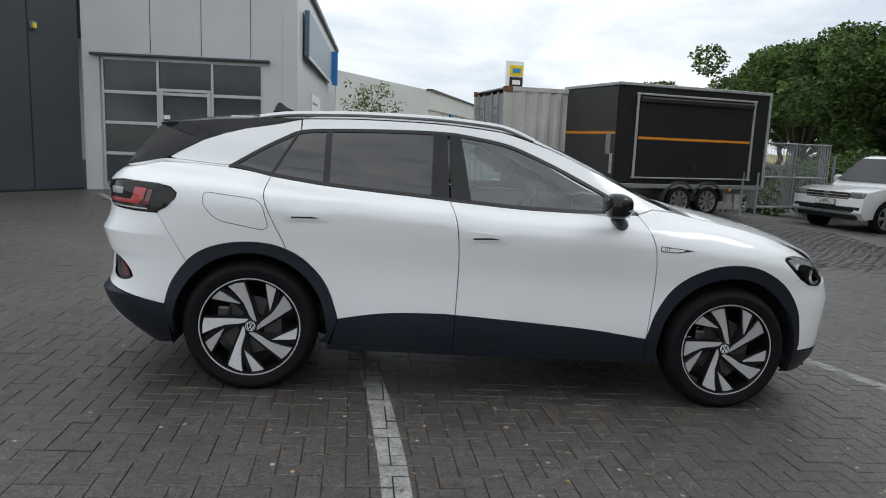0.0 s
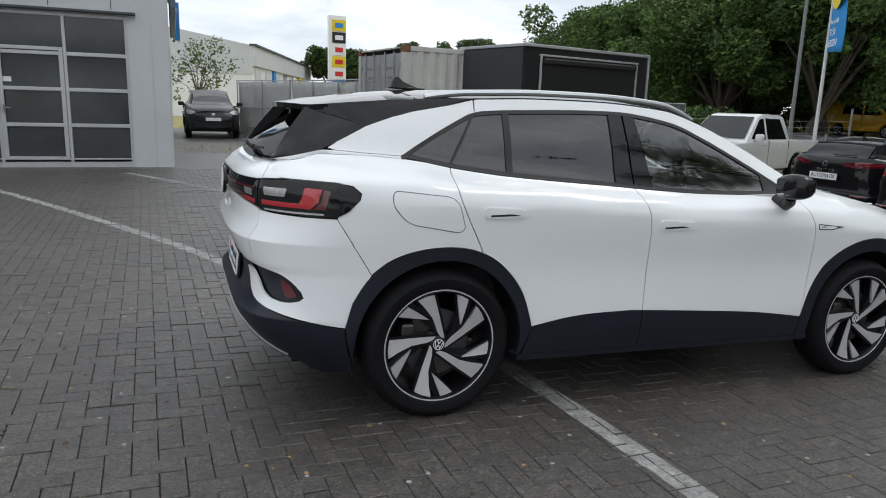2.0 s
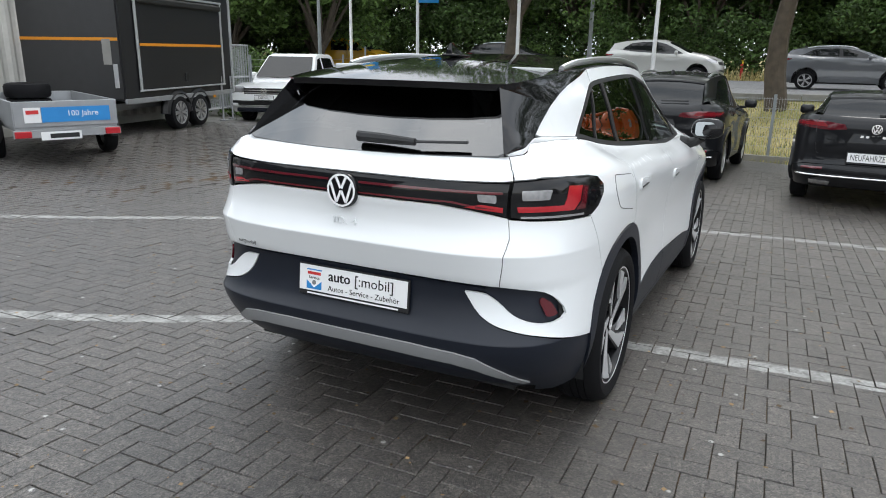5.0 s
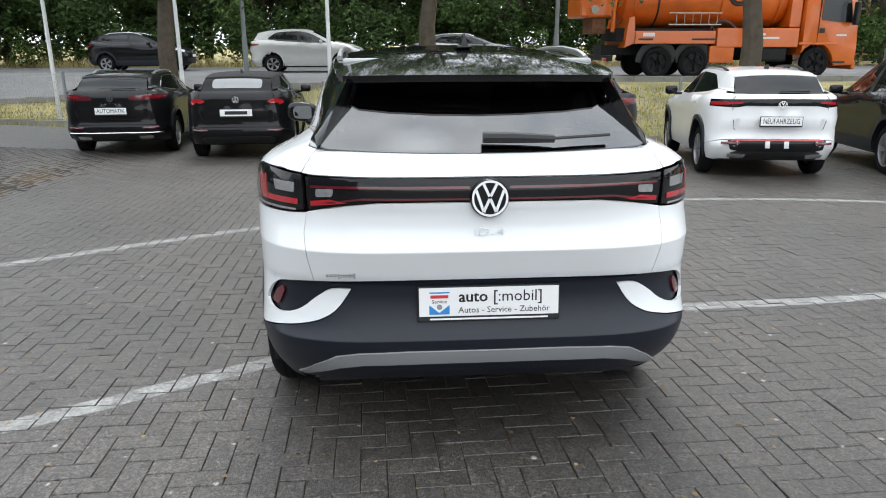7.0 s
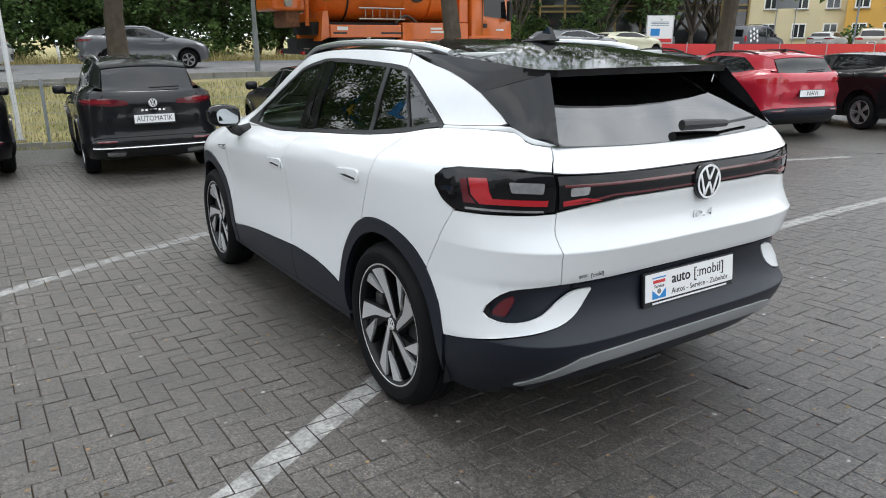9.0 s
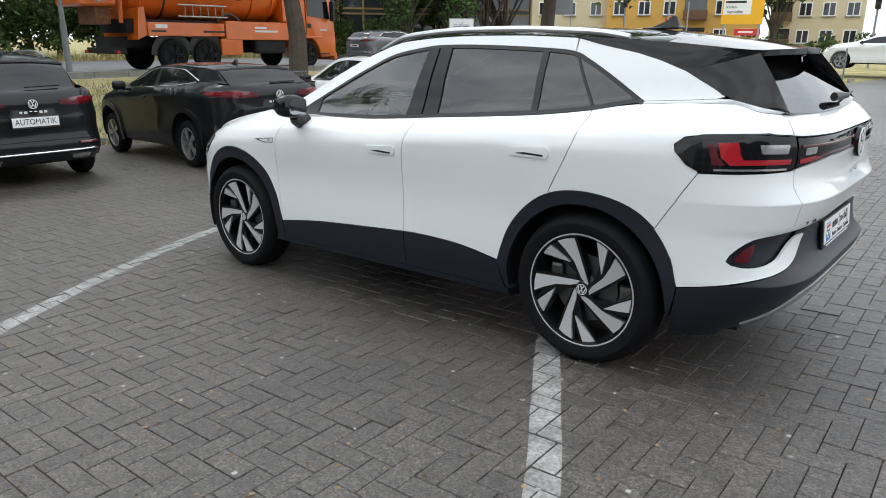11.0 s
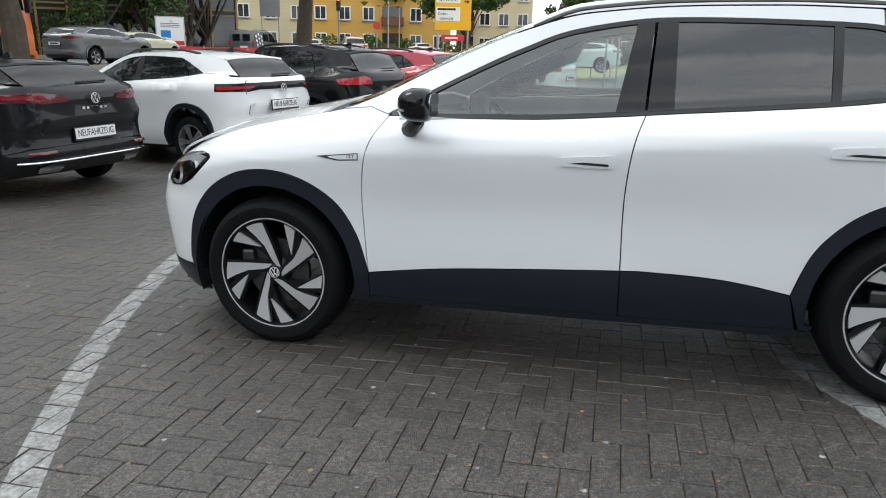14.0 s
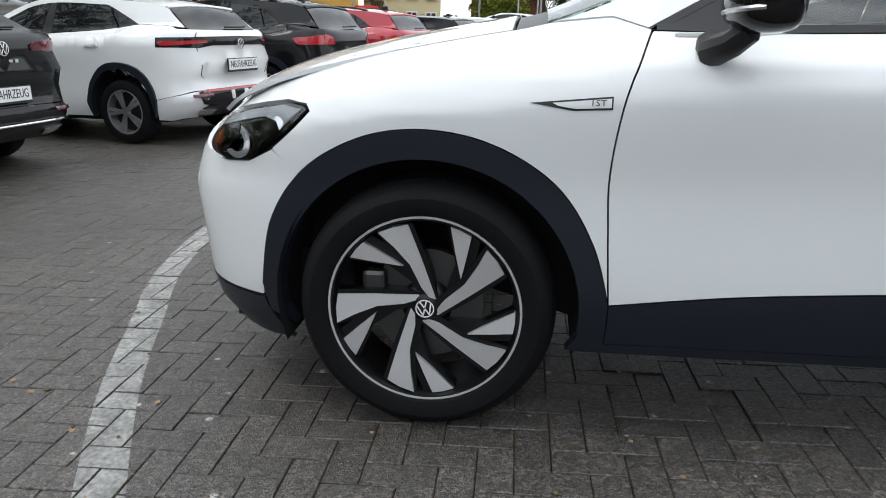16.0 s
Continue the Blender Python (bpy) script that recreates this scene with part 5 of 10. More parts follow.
        part("badge_field", skin(side_outline([(1.05, 0.944), (0.906, 0.955), (0.906, 0.933), (0.995, 0.930), (1.035, 0.937)]), body, off=0.0028, flange=0.003, gap=0, mirror=mir), M_WHITE, bdg)
        y = width(0.95, 0.945) + 0.0038
        m = Matrix.Translation((0.938, sgn * y, 0.944)) @ Matrix.Rotation(radians(180 if sgn > 0 else 0), 4, "Z")
        text_part("badge_lettering", "1ST", 0.021, m, M_INK, bdg, depth=0.0006, squeeze=1.25)
    # --- rear emblem, lettering, plate
    em = bmesh.new()
    lx = tail(0, 1.024).x
    em_m = Matrix.Translation((lx - 0.004, 0, 1.030)) @ Matrix.Rotation(radians(-90), 4, "Z") @ Matrix.Rotation(radians(0), 4, "X")
    add_lathe(em, [(0.0, -0.010), (0.066, -0.009), (0.069, -0.004), (0.070, 0.008)], 40, em_m)
    emblem = part("rear_emblem", em, M_PIANO, suv, "round black emblem", smooth=True)
    ring = bmesh.new()
    vw_ring(ring, 0.064, em_m @ Matrix.Translation((0, -0.009, 0)), 0.003)
    part("emblem_ring", ring, M_BADGE, emblem)
    mm = lambda y, z, d=0.003: Matrix.Translation((tail(q_of_y(y, z) if abs(y) > 1e-3 else 0, z).x - d, y, z)) @ Matrix.Rotation(radians(-90), 4, "Z")  # noqa: E731
    for i, (ch, y) in enumerate((("I", 0.047), ("D.", 0.010), ("4", -0.045))):
        text_part("model_lettering", ch, 0.040, mm(y, 0.907, 0.0065), M_WHITE, gate, depth=0.003, squeeze=1.5)
    text_part("dealer_sticker", "auto", 0.022, mm(0.585, 0.748, 0.012), M_INK, gate, align="LEFT", depth=0.0004)
    text_part("dealer_sticker", "[:mobil]", 0.020, mm(0.540, 0.748, 0.014), M_INK, gate, align="LEFT", depth=0.0004)
    pl_x, pl_z, pl_y = rear_x(0.65) - 0.022, 0.632, -0.01
    pb = bmesh.new()
    pm = Matrix.Translation((pl_x, pl_y, pl_z)) @ Matrix.Rotation(radians(-90), 4, "Z") @ Matrix.Rotation(radians(-4), 4, "X")
    add_box(pb, 0, 0.009, -0.004, 0.532, 0.014, 0.135, bevel=0.004, m=pm)
    holder = part("plate_holder", pb, M_SEAL, suv, "black number plate holder")
    pw = bmesh.new()
    add_box(pw, 0, 0.0, 0.004, 0.520, 0.004, 0.108, bevel=0.0015, m=pm)
    part("plate", pw, M_PLATE, holder, "white dealer plate")

    def ptxt(words, size, x, z, mat=M_INK, sq=1.0, shear=0.0):
        text_part("plate_lettering", words, size, pm @ Matrix.Translation((x, -0.0026, z)), mat, holder, align="LEFT", depth=0.0005, squeeze=sq, shear=shear)
    ptxt("auto", 0.060, -0.115, 0.022)
    ptxt("auto", 0.060, -0.1125, 0.022)
    ptxt("auto", 0.060, -0.1138, 0.0232)
    ptxt("[:mobil]", 0.060, 0.012, 0.022)
    ptxt("Autos - Service - Zubehör", 0.032, -0.115, -0.028)
    pz = bmesh.new()
    add_box(pz, 0.0, -0.0008, -0.0605, 0.44, 0.003, 0.006, m=pm)
    part("plate_small_print", pz, M_PLATE, holder)
    lg = bmesh.new()
    add_box(lg, -0.185, -0.002, 0.040, 0.075, 0.0016, 0.005, m=pm)
    part("plate_logo", lg, M_SIGNBLUE, holder)
    lg = bmesh.new()
    add_prism(lg, [(-0.2225, -0.006), (-0.2225, -0.042), (-0.1475, -0.042), (-0.1475, -0.006), (-0.185, -0.036)], -0.001, pm @ Matrix.Translation((0, -0.002, 0)))
    part("plate_logo", lg, M_SIGNBLUE, holder)
    lr = bmesh.new()
    add_box(lr, -0.185, -0.002, 0.025, 0.066, 0.0016, 0.012, m=pm)
    part("plate_logo", lr, M_SIGNRED, holder)
    text_part("plate_lettering", "Service", 0.019, pm @ Matrix.Translation((-0.185, -0.0026, 0.006)), M_INK, holder, depth=0.0005)
    lc = bmesh.new()
    add_lathe(lc, [(0.0, -0.0036), (0.010, -0.0036), (0.010, -0.002)], 16, pm @ Matrix.Translation((-0.185, 0, -0.014)))
    part("plate_logo", lc, M_LAMPGREY, holder)
    # --- mirrors
    for sgn in (1, -1):
        arm = bmesh.new()
        add_tube(arm, [(0.66, sgn * 0.80, 1.075), (0.67, sgn * 0.87, 1.065), (0.64, sgn * 0.92, 1.085), (0.610, sgn * 0.95, 1.115)], [0.042, 0.038, 0.033, 0.03], 10)
        foot = part("mirror_foot", arm, M_SEAL, suv, "black mirror arm", smooth=True)
        hs_ = bmesh.new()
        prof2 = [(0.0, 0.030, 0.035), (0.008, 0.048, 0.056), (0.03, 0.064, 0.074), (0.09, 0.074, 0.086), (0.15, 0.071, 0.080), (0.185, 0.058, 0.064), (0.205, 0.036, 0.040)]
        rings = []
        for d, h, dp in prof2:
            ring_ = []
            for a in range(0, 360, 15):
                ca_, sa_ = math.cos(radians(a)), math.sin(radians(a))
                fx = dp * ca_ if ca_ > 0 else -0.78 * dp * abs(ca_) ** 0.45
                fz = h * (math.copysign(abs(sa_) ** 0.75, sa_)) * (1.0 if sa_ > 0 else 0.92)
                ring_.append(hs_.verts.new((0.602 + fx - 0.10 * d, sgn * (0.885 + d), 1.168 + fz + 0.05 * d)))
            rings.append(ring_)
        for a, b in zip(rings, rings[1:]):
            for k in range(24):
                hs_.faces.new((a[k], a[(k + 1) % 24], b[(k + 1) % 24], b[k]))
        hs_.faces.new(rings[0][::-1])
        hs_.faces.new(rings[-1])
        mi_ob = part("door_mirror", hs_, M_PIANO, suv, "gloss black door mirror", smooth=True, sharp=50)
        gl = bmesh.new()
        add_prism(gl, rounded([(0.03, -0.046), (0.155, -0.042), (0.165, 0.02), (0.14, 0.050), (0.03, 0.048)], 0.025), 0.004,
                  Matrix.Translation((0.529, sgn * 0.885, 1.172)) @ Matrix.Rotation(radians(-3), 4, "Y") @ Matrix.Rotation(radians(90 * sgn), 4, "Z"))
        part("mirror_glass", gl, M_MIRROR, mi_ob, "mirror glass")
        ind = bmesh.new()
        add_tube(ind, [(0.670, sgn * 0.93, 1.152), (0.6745, sgn * 0.98, 1.154), (0.662, sgn * 1.04, 1.157), (0.642, sgn * 1.070, 1.159), (0.620, sgn * 1.084, 1.161)], 0.0062, 6)
        part("indicator", ind, M_LAMPGREY, mi_ob, "slim clear indicator strip", smooth=True)
    # --- inner shell, floor pan, wheel wells
    sh = bmesh.new()
    add_box(sh, 0.0, 0, 0.30, 1.90, 1.55, 0.16)
    add_box(sh, -1.86, 0, 0.38, 0.36, 1.3, 0.28)
    add_box(sh, 1.90, 0, 0.34, 0.30, 1.3, 0.24)
    part("underbody", sh, M_DARK, suv)
    for o, ch in ((side_outline([(-1.325, 1.17), (0.79, 1.10), (0.87, 0.96), (0.88, 0.42), (0.87, 0.29), (-0.90, 0.29), (-0.91, 0.43), (-0.98, 0.61), (-1.10, 0.75), (-1.2, 0.81)]), body),
                  (side_outline([(-1.30, 1.18), (-1.56, 1.21), (-1.9, 1.19), (-2.05, 1.15), (-2.05, 0.50), (-1.86, 0.48), (-1.82, 0.6), (-1.73, 0.72), (-1.60, 0.80), (-1.44, 0.83), (-1.25, 0.82)]), body),
                  (side_outline([(0.86, 1.08), (1.2, 1.06), (1.8, 0.93), (2.0, 0.86), (2.05, 0.6), (2.0, 0.42), (1.89, 0.42), (1.84, 0.60), (1.72, 0.75), (1.55, 0.84), (1.37, 0.866), (1.19, 0.825), (1.03, 0.72), (0.93, 0.57), (0.88, 0.42)]), body)):
        both("inner_shell", ch and o, ch, M_DARK, off=-0.016, flange=0.0, gap=0)
    tl = [(q_of_y(y, z), z) for y, z in densify([(-0.66, 0.32), (0.66, 0.32), (0.66, 1.12), (-0.66, 1.12)], 0.06)]
    part("inner_tail_shell", skin(tl, tail, off=-0.035, flange=0, gap=0), M_DARK, suv)
    for sgn in (1, -1):
        for cx in (-1.385, 1.385):
            ww = bmesh.new()
            add_lathe(ww, [(0.438, 0.0), (0.438, 0.30), (0.05, 0.30)], 40, Matrix.Translation((cx, sgn * 0.87, 0.375)) @ Matrix.Diagonal((1, -sgn, 1, 1)))
            geo = [v for v in ww.verts if v.co.z < 0.22]
            bmesh.ops.delete(ww, geom=geo, context="VERTS")
            part("wheel_well", ww, M_DARK, suv, smooth=True)
    # --- cabin fittings
    cb = bmesh.new()
    add_box(cb, -0.4, 0, 0.42, 2.6, 1.45, 0.10)
    part("cabin_floor", cb, M_CABINDARK, suv)
    ds = bmesh.new()
    add_box(ds, 0.80, 0, 0.93, 0.62, 1.42, 0.22, bevel=0.06)
    add_box(ds, 0.55, 0.0, 1.09, 0.05, 0.30, 0.16, bevel=0.01)
    part("dashboard", ds, M_CABINDARK, suv, smooth=True)
    for sgn in (1, -1):
        dc = bmesh.new()
        add_box(dc, -0.05, sgn * 0.775, 0.92, 1.6, 0.03, 0.38, bevel=0.01)
        part("door_lining", dc, M_CABINLIGHT, suv)
        for cx, nm in ((-0.22, "front_seat"), (-1.05, "rear_seat")):
            st_ = bmesh.new()
            lean = Matrix.Translation((cx - 0.18, sgn * 0.37, 0.62)) @ Matrix.Rotation(radians(-18), 4, "Y")
            add_box(st_, 0.08, 0, 0.06, 0.52, 0.50, 0.16, bevel=0.05, m=Matrix.Translation((cx, sgn * 0.37, 0.55)))
            add_box(st_, 0, 0, 0.30, 0.13, 0.48, 0.60, bevel=0.06, m=lean)
            add_box(st_, 0.02, 0, 0.70, 0.10, 0.27, 0.20, bevel=0.045, m=lean)
            part(nm, st_, M_SEATGREY, suv, smooth=True)
    sw = bmesh.new()
    wm = Matrix.Translation((0.36, 0.37, 1.00)) @ Matrix.Rotation(radians(22), 4, "Y")
    ringp = [wm @ Vector((0, 0.18 * math.cos(a * math.pi / 12), 0.18 * math.sin(a * math.pi / 12))) for a in range(25)]
    add_tube(sw, ringp, 0.015, 8)
    add_box(sw, 0.0, 0, -0.02, 0.05, 0.16, 0.12, bevel=0.02, m=wm)
    add_box(sw, 0.0, 0, 0.0, 0.03, 0.34, 0.03, m=wm)
    part("steering_wheel", sw, M_CABINDARK, suv, smooth=True)
    hd_ = bmesh.new()
    add_box(hd_, -0.72, 0, 1.50, 1.75, 1.08, 0.03, bevel=0.01)
    part("headlining", hd_, M_CABINLIGHT, suv)
    # --- wheels
    for cx, sgn, turn in ((-1.385, -1, 0), (1.385, -1, 0), (-1.385, 1, 0), (1.385, 1, 0)):
        m = Matrix.Translation((cx, sgn * 0.800, 0.362)) @ Matrix.Rotation(0 if sgn > 0 else math.pi, 4, "Z")
        build_wheel(suv, m, turn, cx > 0)
    return suv


white_suv = build_suv()


# ---------------------------------------------------------------- the other cars
def paint(name, color, coat=1.0, rough=0.4):
    return material(name, color, rough, coat=coat * (0.6 if max(color) < 0.05 else 1.0), vary=0.03, scale=2.0, spec=0.05 if max(color) < 0.05 else 0.3)


P_BLACK = paint("black_car_paint", (0.006, 0.006, 0.007))
P_GRAPHITE = paint("graphite_car_paint", (0.009, 0.0095, 0.011))
P_WHITE = paint("plain_white_car_paint", (0.78, 0.79, 0.79))
P_RED = paint("red_car_paint", (0.42, 0.012, 0.03))
P_SILVER = paint("silver_car_paint", (0.42, 0.42, 0.40))
P_GREY = paint("grey_car_paint", (0.10, 0.105, 0.115))
P_BLUEGREY = paint("blue_grey_car_paint", (0.16, 0.23, 0.30))
P_YELLOW = paint("yellow_car_paint", (0.60, 0.33, 0.01))
P_BEIGE = paint("beige_car_paint", (0.40, 0.37, 0.31))
P_CREAM = paint("cream_car_paint", (0.55, 0.53, 0.38))
M_FABRIC = material("black_soft_top", (0.016, 0.016, 0.017), 0.9, vary=0.15, bump=0.3, bump_scale=250)
M_CARGLASS = material("dark_car_glass", (0.008, 0.009, 0.010), 0.04, vary=0.1, spec=0.5)
M_PALEGLASS = material("pale_rear_glass", (0.30, 0.31, 0.31), 0.08, vary=0.05)
M_SILVERWHEEL = material("silver_wheel", (0.40, 0.40, 0.41), 0.3, metal=0.7, vary=0.05)


def simple_wheel(parent, m, r, mat, spokes=5):
    hub = new("wheel")
    hub.parent = parent
    hub.matrix_basis = m
    k = r / 0.36
    ty = bmesh.new()
    add_lathe(ty, [(0.24 * k, 0.085), (0.26 * k, 0.10), (0.31 * k, 0.10), (0.345 * k, 0.085), (r, 0.05), (r, -0.07), (0.33 * k, -0.10), (0.25 * k, -0.10)], 28)
    part("tyre", ty, M_RUBBER, hub, smooth=True)
    rm = bmesh.new()
    add_lathe(rm, [(0.252 * k, 0.086), (0.245 * k, 0.094), (0.232 * k, 0.090), (0.225 * k, 0.06), (0.215 * k, -0.06)], 28)
    add_lathe(rm, [(0.0, 0.075), (0.04 * k, 0.072), (0.055 * k, 0.055)], 16)
    part("rim", rm, mat, hub, smooth=True)
    for i in range(spokes):
        a = 2 * math.pi * i / spokes
        sp = bmesh.new()
        for off in (-0.13, 0.13):
            c, s = math.cos(a), math.sin(a)
            c2, s2 = math.cos(a + off), math.sin(a + off)
            w = 0.018 * k
            p = [(0.03 * k * c - w * s, 0.03 * k * s + w * c), (0.03 * k * c + w * s, 0.03 * k * s - w * c),
                 (0.238 * k * c2 + w * s2, 0.238 * k * s2 - w * c2), (0.238 * k * c2 - w * s2, 0.238 * k * s2 + w * c2)]
            add_prism(sp, p, 0.022, Matrix.Translation((0, 0.064, 0)))
        part("spoke", sp, mat, hub)
    dk = bmesh.new()
    add_lathe(dk, [(0.0, 0.0), (0.225 * k, 0.0)], 20)
    part("brake_disc", dk, M_DARK, hub)
    return hub


def plate_part(words, m, parent, width=0.52, height=0.11):
    b = box_bm(0, 0.012, -0.006, width + 0.02, 0.016, height + 0.03, bevel=0.004, m=m)
    ob = part("plate", b, M_SEAL, parent, "white sales plate in a black holder")
    w = box_bm(0, 0.002, 0.0, width, 0.006, height, bevel=0.002, m=m)
    part("plate_face", w, M_PLATE, ob)
    if words:
        text_part("plate_lettering", words, 0.100, m @ Matrix.Translation((0, -0.002, 0)), M_INK, ob, depth=0.001, squeeze=min(1.05, 0.45 / (0.062 * len(words))))
    else:
        b2 = box_bm(0, -0.002, 0, width * 0.7, 0.003, height * 0.5, m=m)
        part("plate_inscription", b2, M_INK, ob)
    return ob


SKINS = {}


def generic_car(name, at, heading, label, coat, size, tail_lamps="slim", words="", roof=None, clad=False, rails=None, rake=0.0, wheel_mat=None,
                cabin_mat=None, rear_glass=None, group="cars parked along the fence", ground=None, spokes=5, badge=True, chrome=False, exhausts=False, tall=1.0, detail=True,
                lot=True, front=False, insert=False, bright=False, name_bar=0, arches=None):
    """A car on the same family of surfaces, stretched to its own length, width, height and wheelbase.
    at: middle of the rear axle on the ground; heading: degrees."""
    L, Wd, H, wb = size
    sx, sy = wb / 2.77, Wd / 1.84
    oh = (L - wb) * 0.52
    krear, kfront = oh / 0.925, (L - wb - oh) / 0.865
    r_wheel = 0.335 if H < 1.6 else 0.355

    def warp(p):
        x, y, z = p
        if x < -1.385:
            X = -wb / 2 + (x + 1.385) * krear
        elif x > 1.385:
            X = wb / 2 + (x - 1.385) * kfront
        else:
            X = x * sx
        zz = z
        if z > 1.1:
            zz = 1.1 + (z - 1.1) * (H - 1.1 * tall) / 0.50 * 1.0
            zz = 1.1 * tall + (z - 1.1) * (H - 1.1 * tall) / 0.50
        else:
            zz = z * tall if z > 0.9 else z * (1 + (tall - 1) * max(0, (z - 0.3) / 0.6))
        if z > 1.12 and x < 0.1:
            X += rake * (z - 1.12) * min(1.0, (0.1 - x) / 1.2)
        return Vector((X + wb / 2, y * sy, zz))
    bd_ = lambda a, b: warp(body(a, b))  # noqa: E731
    cb_ = lambda a, b: warp(cabin(a, b))  # noqa: E731
    tp_ = lambda a, b: warp(top(a, b))  # noqa: E731
    tl_ = lambda a, b: warp(tail(a, b))  # noqa: E731
    base = {bd_: body, cb_: cabin, tp_: top, tl_: tail}

    def wskin(o, chart, **kw):
        key = (base[chart], tuple(o), tuple(sorted(kw.items())))
        if key not in SKINS:
            SKINS[key] = skin(o, base[chart], **kw)
        b_ = SKINS[key].copy()
        for v in b_.verts:
            v.co = warp(v.co)
        return b_
    m = Matrix.Translation((at[0], at[1], 0)) @ Matrix.Rotation(radians(heading), 4, "Z")
    if lot:
        m = LOT @ m
    if ground is not None:
        m = Matrix.Translation((0, 0, ground)) @ m
    car = thing(name, m, label, "car", group)
    dark = M_CLAD if clad else coat

    def pair(nm, o, ch, mat, lab="", **kw):
        kw.setdefault("step", 0.14)
        kw.setdefault("gap", 0)
        return [part(nm, wskin(o, ch, mirror=mir, **kw), mat, car, lab) for mir in (False, True)]
    cabp = cabin_mat or coat
    # lower body, split at the doors
    lowz = 0.47 if clad else 0.30
    door = between(BELT, 0.80, -1.326) + REAR_GAP[1:] + between(REAR_ARCH, -1.203, -0.908)[1:] + ([(-0.90, lowz), (0.87, lowz)] if clad else [(-0.93, 0.285), (0.88, 0.285)]) + FRONT_GAP[::-1][1:-1]
    pair("side_body", side_outline(door, 0.08), bd_, coat)
    rear_q = [(-1.332, 1.193), (-1.565, 1.226), (-1.95, 1.21), (-2.06, 1.175)]
    rq = side_line(rear_q, 0.08) + rear_line([(0.62, 1.165), (0.3, 1.158)], 0.08) + [(S_REAR, 1.156), (S_REAR, 0.56)] + rear_line([(0.30, 0.56), (0.70, 0.555)], 0.08) \
        + side_line([(-1.99, 0.50), (-1.846, 0.47)], 0.08) + [(s_of_x(x, z), z) for x, z in between(REAR_ARCH, -1.846, -1.203)[1:]] + [(s_of_x(x, z), z) for x, z in REAR_GAP[::-1][1:-1]]
    for quarter in pair("rear_body", rq, bd_, coat):
        # keep the wheel opening clear of body skin
        cut = bmesh.new()
        cut.from_mesh(quarter.data)
        inside = [f for f in cut.faces if math.hypot(f.calc_center_median().x, f.calc_center_median().z - 0.37) < 0.395]
        bmesh.ops.delete(cut, geom=inside, context="FACES")
        cut.to_mesh(quarter.data)
        cut.free()
    fend = [(0.806, 1.118), (0.90, 1.150)] + [(x / 100, rim_z(x / 100) - 0.004) for x in range(106, 190, 10)] + [(1.95, 0.94)]
    ff = side_line(fend, 0.08) + [(S_FRONT - 0.3, 0.93), (S_FRONT, 0.93), (S_FRONT, 0.35), (S_FRONT - 0.6, 0.33)] + side_line([(1.95, 0.32), (1.87, 0.34)], 0.08) \
        + [(s_of_x(x, z), z) for x, z in FRONT_ARCH[::-1][1:]] + [(s_of_x(x, z), z) for x, z in FRONT_GAP[::-1][1:-1]]
    pair("front_body", ff, bd_, coat)
    # lower parts
    hb = [(0.0, 0.555), (0.40, 0.555), (0.70, 0.545)]
    o = [(q_of_y(y, z), z) for y, z in densify(hb, 0.08, False)] + [(s_of_x(x, z) - S_REAR, z) for x, z in densify([(-1.98, 0.495), (-1.846, 0.465), (-1.80, 0.26), (-1.93, 0.25)], 0.08, False)] \
        + [(q_of_y(y, z), z) for y, z in densify([(0.70, 0.27), (0.4, 0.275), (0.0, 0.275)], 0.08, False)]
    part("rear_bumper", wskin(o + [(-a, b) for a, b in o[::-1] if a > 1e-6], tl_, off=-0.004, step=0.14, gap=0), dark if clad else coat, car)
    dif = [(0.0, 0.40), (0.5, 0.40), (0.62, 0.36), (0.58, 0.28), (0.0, 0.28)]
    o = [(q_of_y(y, z), z) for y, z in densify(dif, 0.08, False)]
    part("diffuser", wskin(o + [(-a, b) for a, b in o[::-1] if a > 1e-6], tl_, off=0.004, step=0.14, gap=0), M_SEAL, car)
    pair("arch_trim", side_outline(REAR_ARCH + [(-0.955, 0.29), (-1.0, 0.30)] + REAR_WELL[::-1][2:] + [(-1.80, 0.30), (-1.835, 0.40)], 0.02), bd_, M_CLAD if clad else arches or coat, off=0.03, flange=0.06)
    pair("arch_trim", side_outline(FRONT_ARCH + [(1.868, 0.31), (1.80, 0.28)] + FRONT_WELL[::-1][2:-2] + [(0.99, 0.262), (0.885, 0.262)], 0.02), bd_, M_CLAD if clad else arches or coat, off=0.03, flange=0.06)
    if clad:
        pair("sill", side_outline([(-0.908, 0.472), (0.875, 0.472), (0.885, 0.27), (-0.95, 0.27)], 0.1), bd_, M_CLAD, off=0.004)
    # top
    def top_o(x_front, x_back, edge=0.004):
        n = max(2, int((x_front - x_back) / 0.12))
        a = [(x_front + (x_back - x_front) * i / n, rim_y(x_front + (x_back - x_front) * i / n) - edge) for i in range(n + 1)]
        return a + [(x, -y) for x, y in a[::-1]]
    part("bonnet", wskin(top_o(2.08, 1.10), tp_, step=0.2, gap=0), coat, car)
    part("windscreen", wskin(top_o(1.095, 0.25, 0.03), tp_, step=0.2, gap=0), M_CARGLASS, car, "dark windscreen")
    part("roof", wskin(top_o(0.25, -1.86), tp_, step=0.2, gap=0, flange=0.03), roof or cabp, car)
    if rear_glass:
        part("soft_top_back", wskin(top_o(-1.865, -2.158, 0.012), tp_, step=0.08, gap=0), cabp, car)
        pw_ = rounded([(-1.925, 0.42), (-2.075, 0.42), (-2.075, -0.42), (-1.925, -0.42)], 0.07, 4)
